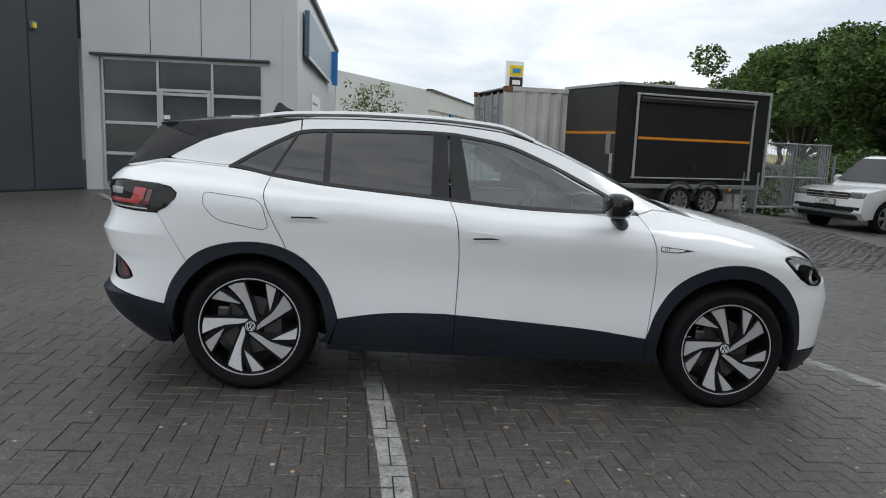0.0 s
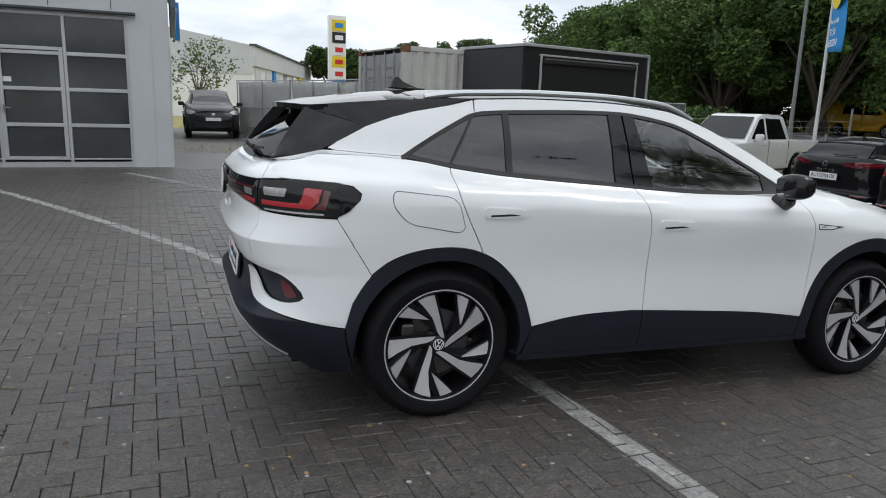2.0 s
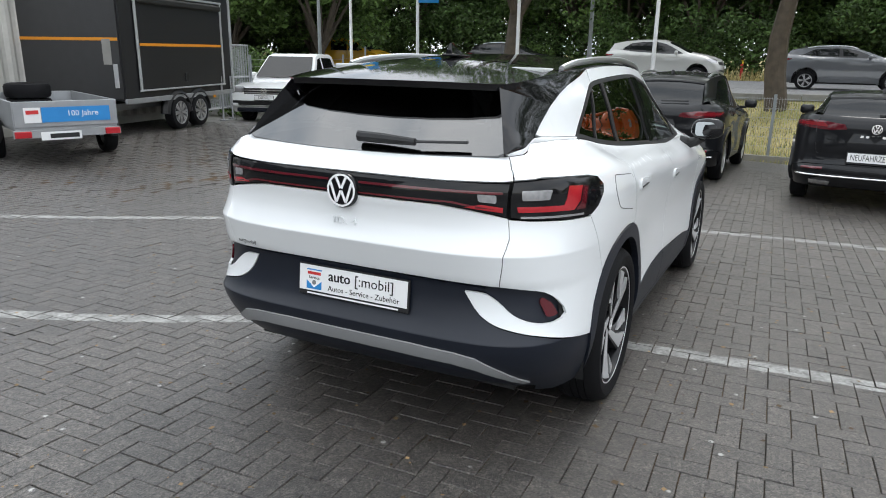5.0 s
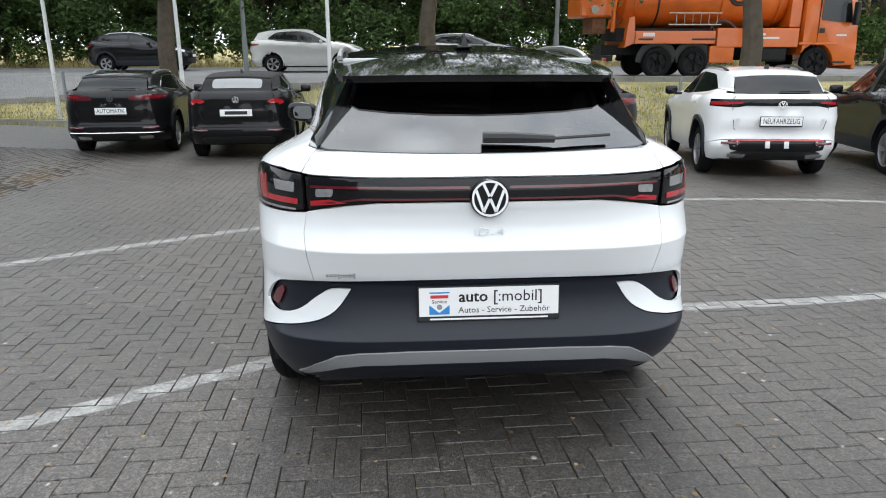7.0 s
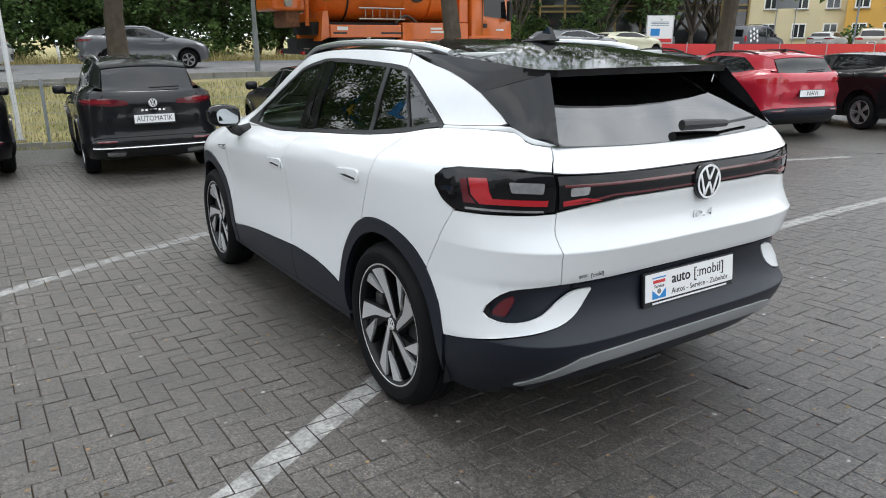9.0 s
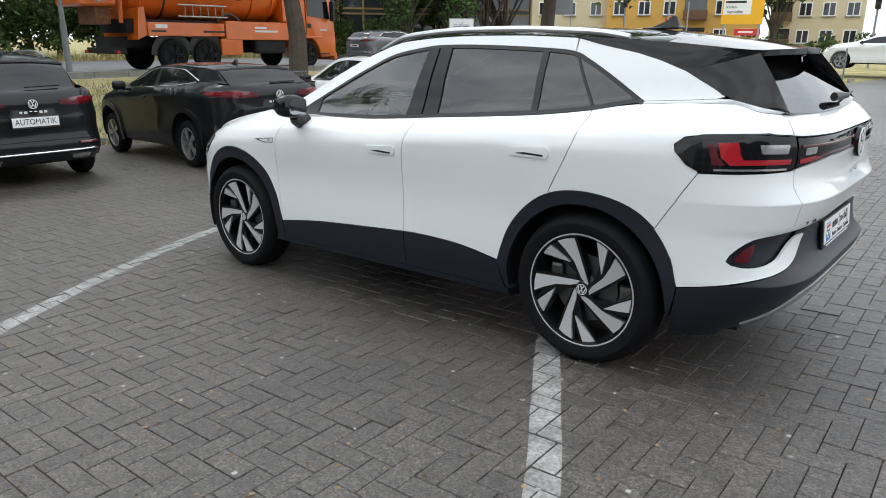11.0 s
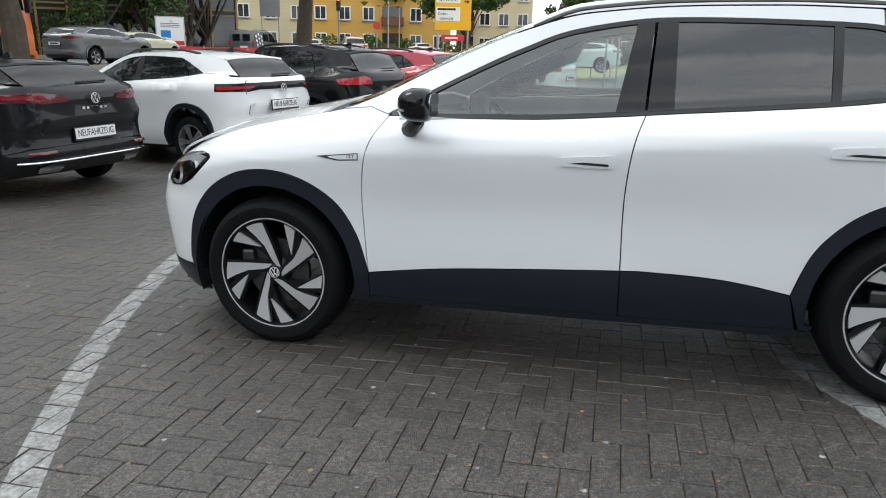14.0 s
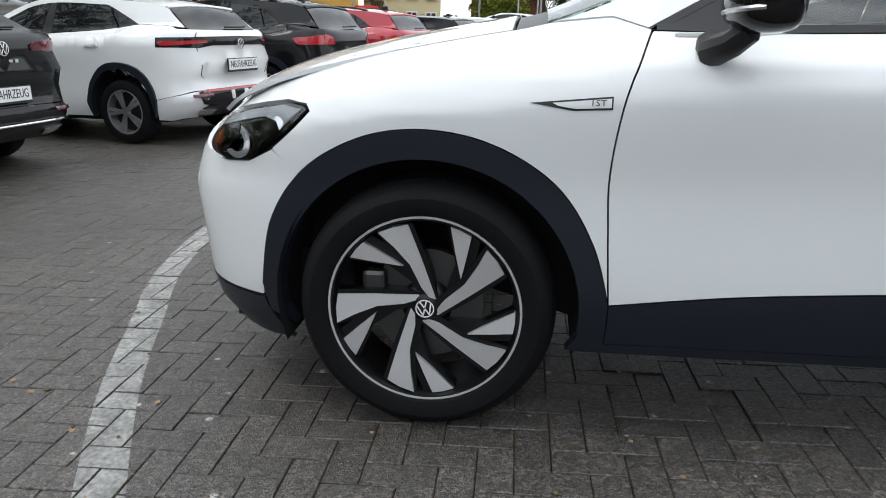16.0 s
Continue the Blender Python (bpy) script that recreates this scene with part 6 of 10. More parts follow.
        part("rear_window", wskin(densify(pw_, 0.06), tp_, off=0.004, step=0.08, gap=0), rear_glass, car, "pale plastic rear window")
    else:
        part("rear_window", wskin(top_o(-1.865, -2.158, 0.012), tp_, step=0.08, gap=0), M_CARGLASS, car, "dark rear window")
    spl = bmesh.new()
    add_tube(spl, [warp((-1.88, y / 10 * 0.56, 1.425 + 0.03 * (1 - (y / 10) ** 2))) for y in range(-10, 11)], 0.022, 6)
    part("roof_spoiler", spl, roof or cabp, car, smooth=True)
    # cabin sides
    dlo = spline([(-1.565, 1.232), (-1.387, 1.347), (-1.18, 1.456), (-1.044, 1.474), (-0.427, 1.507), (0.014, 1.465), (0.372, 1.332), (0.78, 1.135)], 0.06)
    cant = [(x / 100, rim_z(x / 100)) for x in range(-116, 106, 10)]
    pair("roof_side", densify(between(dlo, 0.78, -1.18)[1:] + [(-1.178, 1.524)] + cant + [(1.055, 1.139), (0.90, 1.150), (0.81, 1.12)], 0.1), cb_, cabp)
    pair("rear_pillar", densify([(-1.565, 1.232), (-1.75, 1.226), (-1.95, 1.212), (-2.09, 1.19), (-1.98, 1.315), (-1.895, 1.418), (-1.70, 1.472), (-1.45, 1.505), (-1.182, 1.524)]
                                + between(dlo, -1.18, -1.565)[:-1], 0.1), cb_, cabp)
    zt = lambda x: float(np.interp(x, [p[0] for p in dlo], [p[1] for p in dlo]))  # noqa: E731
    for x0b, x0t, x1b, x1t in ((-1.55, -1.50, -1.33, -1.21), (-1.31, -1.19, -0.38, -0.40), (-0.25, -0.30, 0.76, 0.68)):
        lo_ = [(x0b + (x1b - x0b) * k / 5, belt_z(x0b + (x1b - x0b) * k / 5)) for k in range(6)]
        hi_ = [(x1t + (x0t - x1t) * k / 5, zt(x1t + (x0t - x1t) * k / 5)) for k in range(6)]
        pair("side_window", lo_ + hi_, cb_, M_CARGLASS, "dark side window", off=0.001)
    pair("door_pillar", [(-0.385, belt_z(-0.38)), (-0.245, belt_z(-0.25)), (-0.30, zt(-0.3)), (-0.40, zt(-0.4))], cb_, M_SEAL, off=0.002)
    if chrome:
        for sgn in (1, -1):
            ch = bmesh.new()
            pts = [cb_(x, z) for x, z in between(BELT, 0.75, -1.55)[::2]] + [cb_(x, z) for x, z in between(dlo, -1.55, 0.6)[::2]]
            add_tube(ch, [(p.x, sgn * (p.y + 0.004), p.z) for p in pts], 0.008, 5)
            part("chrome_trim", ch, M_CHROME, car, smooth=True)
    # lamps
    def lamp(pts, mat, off=0.004):
        for sgn in (1, -1):
            o_ = [(sgn * q_of_y(y, z), z) for y, z in densify(rounded(pts, 0.015, 2), 0.06)]
            part("tail_lamp", wskin(o_, tl_, off=off, step=0.14, gap=0), mat, car, "red tail lamp")
    if tail_lamps == "slim":
        lamp([(0.30, 0.99), (0.55, 0.975), (0.855, 1.01), (0.875, 1.075), (0.60, 1.085), (0.33, 1.05)], M_DARKRED)
        lamp([(0.50, 1.01), (0.85, 1.03), (0.86, 1.06), (0.55, 1.065)], M_DEEPRED, 0.007)
    elif tail_lamps == "bar":
        o = [(q_of_y(y, z), z) for y, z in densify([(0.0, 1.09), (0.50, 1.085), (0.86, 1.08), (0.87, 0.985), (0.60, 0.975), (0.45, 1.0), (0.0, 1.0)], 0.06, False)]
        part("light_bar", wskin(o + [(-a, b) for a, b in o[::-1] if a > 1e-6], tl_, off=0.003, step=0.14, gap=0), M_PIANO, car, "black light bar")
        lamp([(0.50, 1.03), (0.86, 1.00), (0.86, 1.045), (0.52, 1.055)], M_RED, 0.007)
    elif tail_lamps == "round":
        lamp([(0.50, 0.93), (0.60, 0.895), (0.72, 0.895), (0.78, 0.94), (0.77, 1.00), (0.66, 1.03), (0.54, 1.01)], M_RED)
    elif tail_lamps == "block":
        lamp([(0.45, 0.97), (0.86, 0.97), (0.875, 1.06), (0.60, 1.10), (0.50, 1.06)], M_RED)
    for sgn in (1, -1):
        o_ = [(sgn * q_of_y(y, z), z) for y, z in densify([(0.50, 0.52), (0.74, 0.515), (0.74, 0.49), (0.50, 0.495)], 0.08)]
        part("reflector", wskin(o_, tl_, off=0.006, step=0.2, gap=0), M_DARKRED, car)
        if exhausts:
            o_ = [(sgn * q_of_y(y, z), z) for y, z in densify([(0.40, 0.35), (0.64, 0.365), (0.63, 0.31), (0.42, 0.30)], 0.08)]
            part("exhaust_trim", wskin(o_, tl_, off=0.012, step=0.2, gap=0), M_CHROME, car)
        hl = side_outline([(1.672, 0.940), (1.80, 0.962), (2.03, 0.92), (2.055, 0.82), (1.89, 0.81), (1.72, 0.89)], 0.06)
        part("headlamp", wskin(hl, bd_, off=0.003, step=0.14, gap=0, mirror=sgn < 0), M_LAMPGREY, car)
        hp = side_outline([(-0.18, 0.985), (0.02, 0.975), (0.02, 0.955), (-0.18, 0.96)], 0.08)
        part("door_handle", wskin(hp, bd_, off=0.02, flange=0.02, step=0.2, gap=0, mirror=sgn < 0), coat, car)
        hp = side_outline([(-1.16, 1.02), (-0.97, 1.01), (-0.97, 0.99), (-1.16, 0.995)], 0.08)
        part("door_handle", wskin(hp, bd_, off=0.02, flange=0.02, step=0.2, gap=0, mirror=sgn < 0), coat, car)
        mr = bmesh.new()
        c = warp((0.58, 0.90, 1.15))
        add_box(mr, c.x, sgn * (c.y + 0.10), c.z, 0.12, 0.20, 0.14, bevel=0.045, seg=3)
        add_box(mr, c.x, sgn * (c.y - 0.02), c.z - 0.06, 0.06, 0.12, 0.04, bevel=0.01)
        part("door_mirror", mr, coat if coat is not P_WHITE else M_PIANO, car, smooth=True)
        if rails:
            rl = bmesh.new()
            pts = []
            for k in range(13):
                x = -1.42 + 1.60 * k / 12
                e = min(1.0, min(k, 12 - k) / 2)
                q = tp_(x, rim_y(x) - 0.06)
                pts.append((q.x, sgn * q.y, q.z + 0.005 + 0.030 * e))
            add_tube(rl, pts, 0.018, 6)
            part("roof_rail", rl, rails, car, smooth=True)
    # tailgate shut line, bumper fold and lower insert
    if detail:
        gl_ = [(0.60, 1.13), (0.635, 1.08), (0.625, 0.90), (0.60, 0.70), (0.55, 0.665), (0.30, 0.66), (0.0, 0.66)]
        gl_ = densify(gl_, 0.08, False)
        line_ = [tl_(q_of_y(y, z) if y > 1e-3 else 0.0, z) for y, z in gl_]
        line_ += [Vector((p_.x, -p_.y, p_.z)) for p_ in line_[::-1][1:]]
        gp = bmesh.new()
        add_tube(gp, [p_ + Vector((-0.001, 0, 0)) for p_ in line_], 0.0045, 5)
        part("tailgate_gap", gp, M_SEAL, car)
        if insert:
            o_ = [(q_of_y(y, z), z) for y, z in densify([(0.0, 0.560), (0.55, 0.560), (0.66, 0.540), (0.62, 0.420), (0.50, 0.395), (0.0, 0.395)], 0.07, False)]
            ins = part("bumper_insert", wskin(o_ + [(-a_, b_) for a_, b_ in o_[::-1] if a_ > 1e-6], tl_, off=0.005, step=0.14, gap=0), M_PIANO, car, "gloss black bumper insert")
            o_ = [(q_of_y(y, z), z) for y, z in densify([(0.0, 0.556), (0.55, 0.556), (0.62, 0.548), (0.62, 0.528), (0.55, 0.532), (0.0, 0.532)], 0.07, False)]
            part("reflector_strip", wskin(o_ + [(-a_, b_) for a_, b_ in o_[::-1] if a_ > 1e-6], tl_, off=0.008, step=0.14, gap=0), M_RED, ins, "long red reflector strip")
        if bright:
            ch = bmesh.new()
            pts = [tl_(q_of_y(y / 20, 0.415) if y else 0.0, 0.415) for y in range(0, 17)]
            pts = [Vector((p_.x - 0.008, -p_.y, p_.z)) for p_ in pts[::-1]] + [Vector((p_.x - 0.008, p_.y, p_.z)) for p_ in pts[1:]]
            add_tube(ch, pts, 0.011, 6)
            part("bumper_strip", ch, M_CHROME, car, "chrome strip along the bumper", smooth=True)
        if name_bar:
            nb = bmesh.new()
            for k_ in range(name_bar):
                add_box(nb, -0.028 * (name_bar - 1) + 0.056 * k_, -0.012, 0.0, 0.034, 0.006, 0.026, m=Matrix.Translation(tl_(0.0, 0.915)) @ Matrix.Rotation(radians(-90), 4, "Z"))
            part("model_marks", nb, M_CHROME, car)
    # plate, badge, wiper, aerial
    def at_tail(y, z, d=0.012):
        p = tl_(q_of_y(y, z) if abs(y) > 1e-3 else 0.0, z)
        return Matrix.Translation((p.x - d, p.y, p.z)) @ Matrix.Rotation(radians(-90), 4, "Z")
    if detail:
        plate_part(words, at_tail(0, 0.80 if words != "NEUFAHRZEUG" or tail_lamps == "bar" else 0.66, 0.045), car)
    if badge:
        bb = bmesh.new()
        vw_ring(bb, 0.055, at_tail(0, 1.01, 0.022), 0.006)
        part("emblem", bb, M_CHROME, car)
    if not rear_glass:
        wp = bmesh.new()
        add_tube(wp, [warp((-2.145, 0.0, 1.195)), warp((-2.14, -0.20, 1.20)), warp((-2.13, -0.40, 1.205))], 0.012, 6)
        part("wiper", wp, M_SEAL, car)
    af = bmesh.new()
    p = tp_(-1.45, 0)
    add_prism(af, [(p.x - 0.10, p.z), (p.x - 0.08, p.z + 0.06), (p.x - 0.05, p.z + 0.06), (p.x + 0.08, p.z)], 0.03, Matrix.Translation((0, -0.015, 0)))
    part("aerial", af, M_SEAL, car)
    if front:
        gr = [(S_FRONT, 0.86), (S_FRONT - 0.62, 0.85), (S_FRONT - 0.60, 0.76), (S_FRONT, 0.74)]
        pair("grille", densify(gr, 0.1), bd_, M_SEAL, "black front grille", off=0.006)
        gr = [(S_FRONT, 0.58), (S_FRONT - 0.66, 0.57), (S_FRONT - 0.58, 0.40), (S_FRONT, 0.38)]
        pair("lower_intake", densify(gr, 0.1), bd_, M_SEAL, "black lower intake", off=0.006)
        p = bd_(S_FRONT, 0.66)
        part("plate", box_bm(p.x + 0.02, 0, 0.66 * tall, 0.02, 0.50, 0.11, bevel=0.004), M_PLATE, car, "white number plate")
        p = bd_(S_FRONT, 0.81)
        part("emblem", box_bm(p.x + 0.012, 0, p.z, 0.02, 0.11, 0.11, bevel=0.008), M_CHROME, car)
    # underside, wheels
    part("underbody", box_bm(wb / 2, 0, 0.36, L * 0.80, Wd * 0.80, 0.26), M_DARK, car)
    for cx in (0, wb):
        for sgn in (1, -1):
            ww = bmesh.new()
            add_lathe(ww, [(0.388, 0.0), (0.388, 0.34), (0.05, 0.34)], 28, Matrix.Translation((cx, sgn * (Wd / 2 - 0.035), 0.372)) @ Matrix.Diagonal((1, -sgn, 1, 1)))
            bmesh.ops.delete(ww, geom=[v for v in ww.verts if v.co.z < 0.25], context="VERTS")
            part("wheel_well", ww, M_DARK, car, smooth=True)
    part("cabin_core", box_bm(wb / 2 - 0.25, 0, 0.80, L * 0.62, Wd * 0.72, 0.60), M_CABINDARK, car)
    for cx in (0, wb):
        for sgn in (1, -1):
            simple_wheel(car, Matrix.Translation((cx, sgn * (Wd / 2 - 0.125), r_wheel)) @ Matrix.Rotation(0 if sgn > 0 else math.pi, 4, "Z"), r_wheel, wheel_mat or M_SILVERWHEEL, spokes)
    return car


PARKED = "cars parked along the fence"
generic_car("estate_car", (9.15, 5.32), 5, "black estate car with a white sales plate", P_BLACK, (4.77, 1.83, 1.50, 2.79), "slim", "AUTOMATIK", rails=M_RAIL, wheel_mat=M_SILVERWHEEL, chrome=True, exhausts=True, bright=True, name_bar=6)
generic_car("convertible", (8.25, 2.96), 3, "black convertible with a raised black fabric roof", P_BLACK, (4.28, 1.81, 1.48, 2.54), "round", "", roof=M_FABRIC, cabin_mat=M_FABRIC, rear_glass=M_PALEGLASS, rake=0.25)
generic_car("suv", (7.35, 0.34), -2, "dark graphite SUV with a white sales plate", P_GRAPHITE, (4.51, 1.84, 1.67, 2.68), "slim", "AUTOMATIK", rails=M_RAIL, exhausts=True, bright=True, name_bar=6)
generic_car("fastback_estate", (6.25, -2.46), -5, "dark graphite fastback estate with chrome window trim", P_GRAPHITE, (4.87, 1.87, 1.46, 2.84), "slim", "NEUFAHRZEUG", rake=0.45, chrome=True, exhausts=True, wheel_mat=M_SILVERWHEEL, bright=True, name_bar=6)
generic_car("crossover", (5.20, -5.00), -12, "white crossover with black wheel arches and sales plate", P_WHITE, (4.27, 1.76, 1.52, 2.56), "bar", "NEUFAHRZEUG", rails=M_SEAL, rake=0.15, exhausts=True, insert=True, arches=M_CLAD)
generic_car("suv", (4.60, -7.55), -14, "black SUV with red tail lamps", P_BLACK, (4.38, 1.84, 1.62, 2.63), "block", "NAVI", clad=True, rails=M_SEAL, badge=False)
generic_car("crossover", (3.95, -10.15), -16, "red crossover with grey lower bumper", P_RED, (4.15, 1.78, 1.55, 2.56), "block", "NAVI", clad=True, rails=M_SEAL, badge=False)
generic_car("hatchback", (3.20, -13.00), -17, "black hatchback with silver wheels", P_BLACK, (4.36, 1.79, 1.48, 2.65), "block", "", badge=False)


# ---------------------------------------------------------------- trees and hedges
M_BARK = material("tree_bark", (0.075, 0.060, 0.045), 0.9, vary=0.3, scale=5, bump=0.9, bump_scale=25)


def leaf_material(name, color):
    m = material(name, color, 0.55, vary=0.25, scale=0.5, piece=0.45, spec=0.3)
    nodes, links = m.node_tree.nodes, m.node_tree.links
    b = nodes["Principled BSDF"]
    tr, mix = nodes.new("ShaderNodeBsdfTranslucent"), nodes.new("ShaderNodeMixShader")
    src = b.inputs["Base Color"].links[0].from_socket
    links.new(src, tr.inputs["Color"])
    mix.inputs["Fac"].default_value = 0.3
    links.new(b.outputs["BSDF"], mix.inputs[1])
    links.new(tr.outputs["BSDF"], mix.inputs[2])
    links.new(mix.outputs["Shader"], nodes["Material Output"].inputs["Surface"])
    return m


M_LEAF = leaf_material("green_leaves", (0.076, 0.130, 0.032))
M_LEAF_DARK = leaf_material("dark_green_leaves", (0.058, 0.102, 0.028))
M_LEAF_PALE = leaf_material("pale_green_leaves", (0.10, 0.15, 0.045))


def leaf_cloud(rnd, blobs, count, size, verts, faces):
    """Leaves as small bent quads, strewn in the shells of many blobs."""
    weights = [b[3] ** 2 for b in blobs]
    for bx, by, bz, br in rnd.choices(blobs, weights, k=count):
        u, v = rnd.uniform(-1, 1), rnd.uniform(0, 2 * math.pi)
        r = br * (0.55 + 0.5 * rnd.random())
        s = math.sqrt(1 - u * u)
        c = Vector((bx + r * s * math.cos(v), by + r * s * math.sin(v), bz + r * u * 0.85))
        a = Vector((rnd.gauss(0, 1), rnd.gauss(0, 1), rnd.gauss(0, 0.6))).normalized()
        b = a.cross(Vector((rnd.gauss(0, 1), rnd.gauss(0, 1), rnd.gauss(0, 1)))).normalized()
        l = size * rnd.uniform(0.6, 1.3)
        k = len(verts)
        bend = a.cross(b) * l * 0.25
        verts += [tuple(c - a * l * 0.6), tuple(c + b * l * 0.38 + bend), tuple(c + a * l * 0.6), tuple(c - b * l * 0.38 + bend)]
        faces += [(k, k + 1, k + 2), (k, k + 2, k + 3)]


def build_tree(m, height, spread, trunk_r, bare, seed, leaves, leaf_size, mat, label, group="trees"):
    rnd = random.Random(seed)
    tree = thing("tree", m, label, "tree", group)
    tb = bmesh.new()
    lean = rnd.uniform(-0.3, 0.3)
    path = [(lean * (k / 6) ** 2, 0.15 * math.sin(k), bare * 1.5 * k / 6) for k in range(7)]
    add_tube(tb, [(0, 0, -0.3)] + path, [trunk_r * 1.5] + [trunk_r * (1.12 - 0.10 * k) for k in range(7)], 10, up=Vector((1, 0, 0)))
    tip = Vector(path[-1])
    blobs = []
    for k in range(11):
        a = k * 2.4 + rnd.uniform(-0.4, 0.4)
        up = rnd.uniform(0.15, 1.0)
        end = Vector((spread * 0.72 * math.cos(a) * math.sqrt(1 - (up * 0.8) ** 2), spread * 0.72 * math.sin(a) * math.sqrt(1 - (up * 0.8) ** 2), bare + (height - bare) * (0.18 + 0.68 * up)))
        st = Vector((tip.x * 0.8, tip.y * 0.8, bare * (0.75 + 0.6 * rnd.random())))
        mid = st.lerp(end, 0.5) + Vector((0, 0, 0.3))
        add_tube(tb, [st, mid, end], [trunk_r * 0.45, trunk_r * 0.28, trunk_r * 0.08], 6)
        for _ in range(5):
            p = end + Vector((rnd.gauss(0, 1), rnd.gauss(0, 1), rnd.gauss(0, 0.8))) * spread * 0.26
            blobs.append((p.x, p.y, max(bare * 0.9, min(height - spread * 0.15, p.z)), spread * rnd.uniform(0.16, 0.30)))
    part("trunk", tb, M_BARK, tree, smooth=True)
    verts, faces = [], []
    leaf_cloud(rnd, blobs, leaves, leaf_size, verts, faces)
    me = bpy.data.meshes.new("crown")
    me.from_pydata(verts, [], faces)
    me.materials.append(mat)
    cr = new("crown", me)
    cr.parent = tree
    return tree


def on_ground(x, y, turn=0.0, s=1.0):
    return Matrix.Translation((x, y, ground_z(x, y))) @ Matrix.Rotation(radians(turn), 4, "Z") @ Matrix.Diagonal((s, s, s, 1))


street = build_tree(on_ground(16.8, -0.9), 9.5, 4.3, 0.26, 3.6, 11, 9000, 0.17, M_LEAF, "street tree with grey bark and green crown", "street trees on the bank")
for x, y, t in ((16.2, 6.5, 70), (12.6, -8.4, 160), (9.6, -16.2, 250)):
    copy_thing(street, on_ground(x, y, t))
wood_a = build_tree(on_ground(38, 8), 11.5, 4.8, 0.24, 1.4, 21, 9000, 0.24, M_LEAF_DARK, "dark green leafy woodland tree", "trees of the wood")
wood_b = build_tree(on_ground(22.5, 32.5), 7.4, 4.3, 0.25, 1.0, 22, 17000, 0.22, M_LEAF, "broad green leafy tree", "trees of the wood")
rt = random.Random(7)
for i in range(21):
    y = -12 + i * 3.1
    copy_thing(wood_a if i % 3 else wood_b, on_ground(37.5 + rt.uniform(-1, 3.5), y + rt.uniform(-1, 1), rt.uniform(0, 360)))
for x, y in ((26, 28), (29.5, 24), (33, 33), (26, 38), (31, 41), (23, 24), (38, 60), (24.5, 20), (34, 50), (41, 70), (36, 26)):
    copy_thing(wood_b if x < 34 else wood_a, on_ground(x, y, rt.uniform(0, 360)))
for x, y in ((40, -16), (43, -20), (46, -14), (39, -24), (33.5, -27), (32.5, -34), (52, -28), (31.0, -41), (33, -46)):
    copy_thing(wood_a, on_ground(x, y, rt.uniform(0, 360)))
far_tree = build_tree(on_ground(20, 84), 8.0, 3.6, 0.2, 1.5, 31, 8000, 0.32, M_LEAF_DARK, "distant green deciduous tree", "distant trees")
for x, y in ((16, 82), (24, 75), (29, 70), (1.0, -80), (-6, -84), (-12, -78), (-19, -82), (7, -88), (16, -62), (-26, -76), (3.5, -66), (-32, -80), (-40, -70)):
    copy_thing(far_tree, on_ground(x, y, rt.uniform(0, 360)))
copy_thing(far_tree, on_ground(34, -40, 40))
copy_thing(far_tree, on_ground(38.5, -45, 140))
small_tree = build_tree(on_ground(-1.25, 31), 4.2, 1.5, 0.06, 1.2, 41, 900, 0.13, M_LEAF_PALE, "small open-crowned young tree", "young trees")


def bush_bank(name, spots, leaves, size, mat, label, seed):
    rnd = random.Random(seed)
    verts, faces = [], []
    blobs = []
    for x, y, r, h in spots:
        z = ground_z(x, y)
        for _ in range(6):
            blobs.append((x + rnd.gauss(0, r * 0.5), y + rnd.gauss(0, r * 0.5), z + rnd.uniform(0.15, 0.9) * h, r * rnd.uniform(0.4, 0.7)))
    leaf_cloud(rnd, blobs, leaves, size, verts, faces)
    me = bpy.data.meshes.new(name)
    me.from_pydata(verts, [], faces)
    me.materials.append(mat)
    return tagged(new(name, me), label, "bushes", kind="stuff")


bush_bank("roadside_bushes", [(35.0 + 1.2 * math.sin(k * 1.7), -16 + k * 1.75, 1.9, 3.4) for k in range(36)], 42000, 0.20, M_LEAF_DARK, "dense dark green roadside bushes", 3)
bush_bank("wood_edge", [(40.5 + 1.6 * math.sin(k * 1.9), -17 + k * 1.9, 2.2, 7.5) for k in range(40)], 52000, 0.34, M_LEAF_DARK, "dense dark green edge of the wood", 23)
bush_bank("roadside_bushes", [(34.0 + 0.8 * math.sin(k * 2.3), -14 + k * 3.2, 1.0, 1.6) for k in range(18)], 12000, 0.16, M_LEAF, "green roadside bushes", 4)
bush_bank("fence_bushes", [(8.5 + k * 0.9, 14.2 + (k % 3) * 0.5, 0.9, 1.9) for k in range(9)], 9000, 0.12, M_LEAF, "green bushes behind the wire fence", 5)
bush_bank("weeds", [(0.9, 14.2, 0.4, 0.5), (0.3, 15.0, 0.3, 0.3), (1.3, 13.6, 0.3, 0.5)], 1400, 0.07, M_LEAF_PALE, "green weeds beside the container", 6)


def grass_tufts(name, spots, count, h, mat, label, seed):
    rnd = random.Random(seed)
    verts, faces = [], []
    for _ in range(count):
        x, y = spots(rnd)
        z = ground_z(x, y) - 0.05
        a = rnd.uniform(0, 2 * math.pi)
        hh = h * rnd.uniform(0.4, 1.3)
        w = 0.012
        k = len(verts)
        lx, ly = rnd.gauss(0, hh * 0.3), rnd.gauss(0, hh * 0.3)
        verts += [(x - w * math.cos(a), y - w * math.sin(a), z), (x + w * math.cos(a), y + w * math.sin(a), z), (x + lx, y + ly, z + hh)]
        faces.append((k, k + 1, k + 2))
    me = bpy.data.meshes.new(name)
    me.from_pydata(verts, [], faces)
    me.materials.append(mat)
    return tagged(new(name, me), label, "grass", kind="stuff")


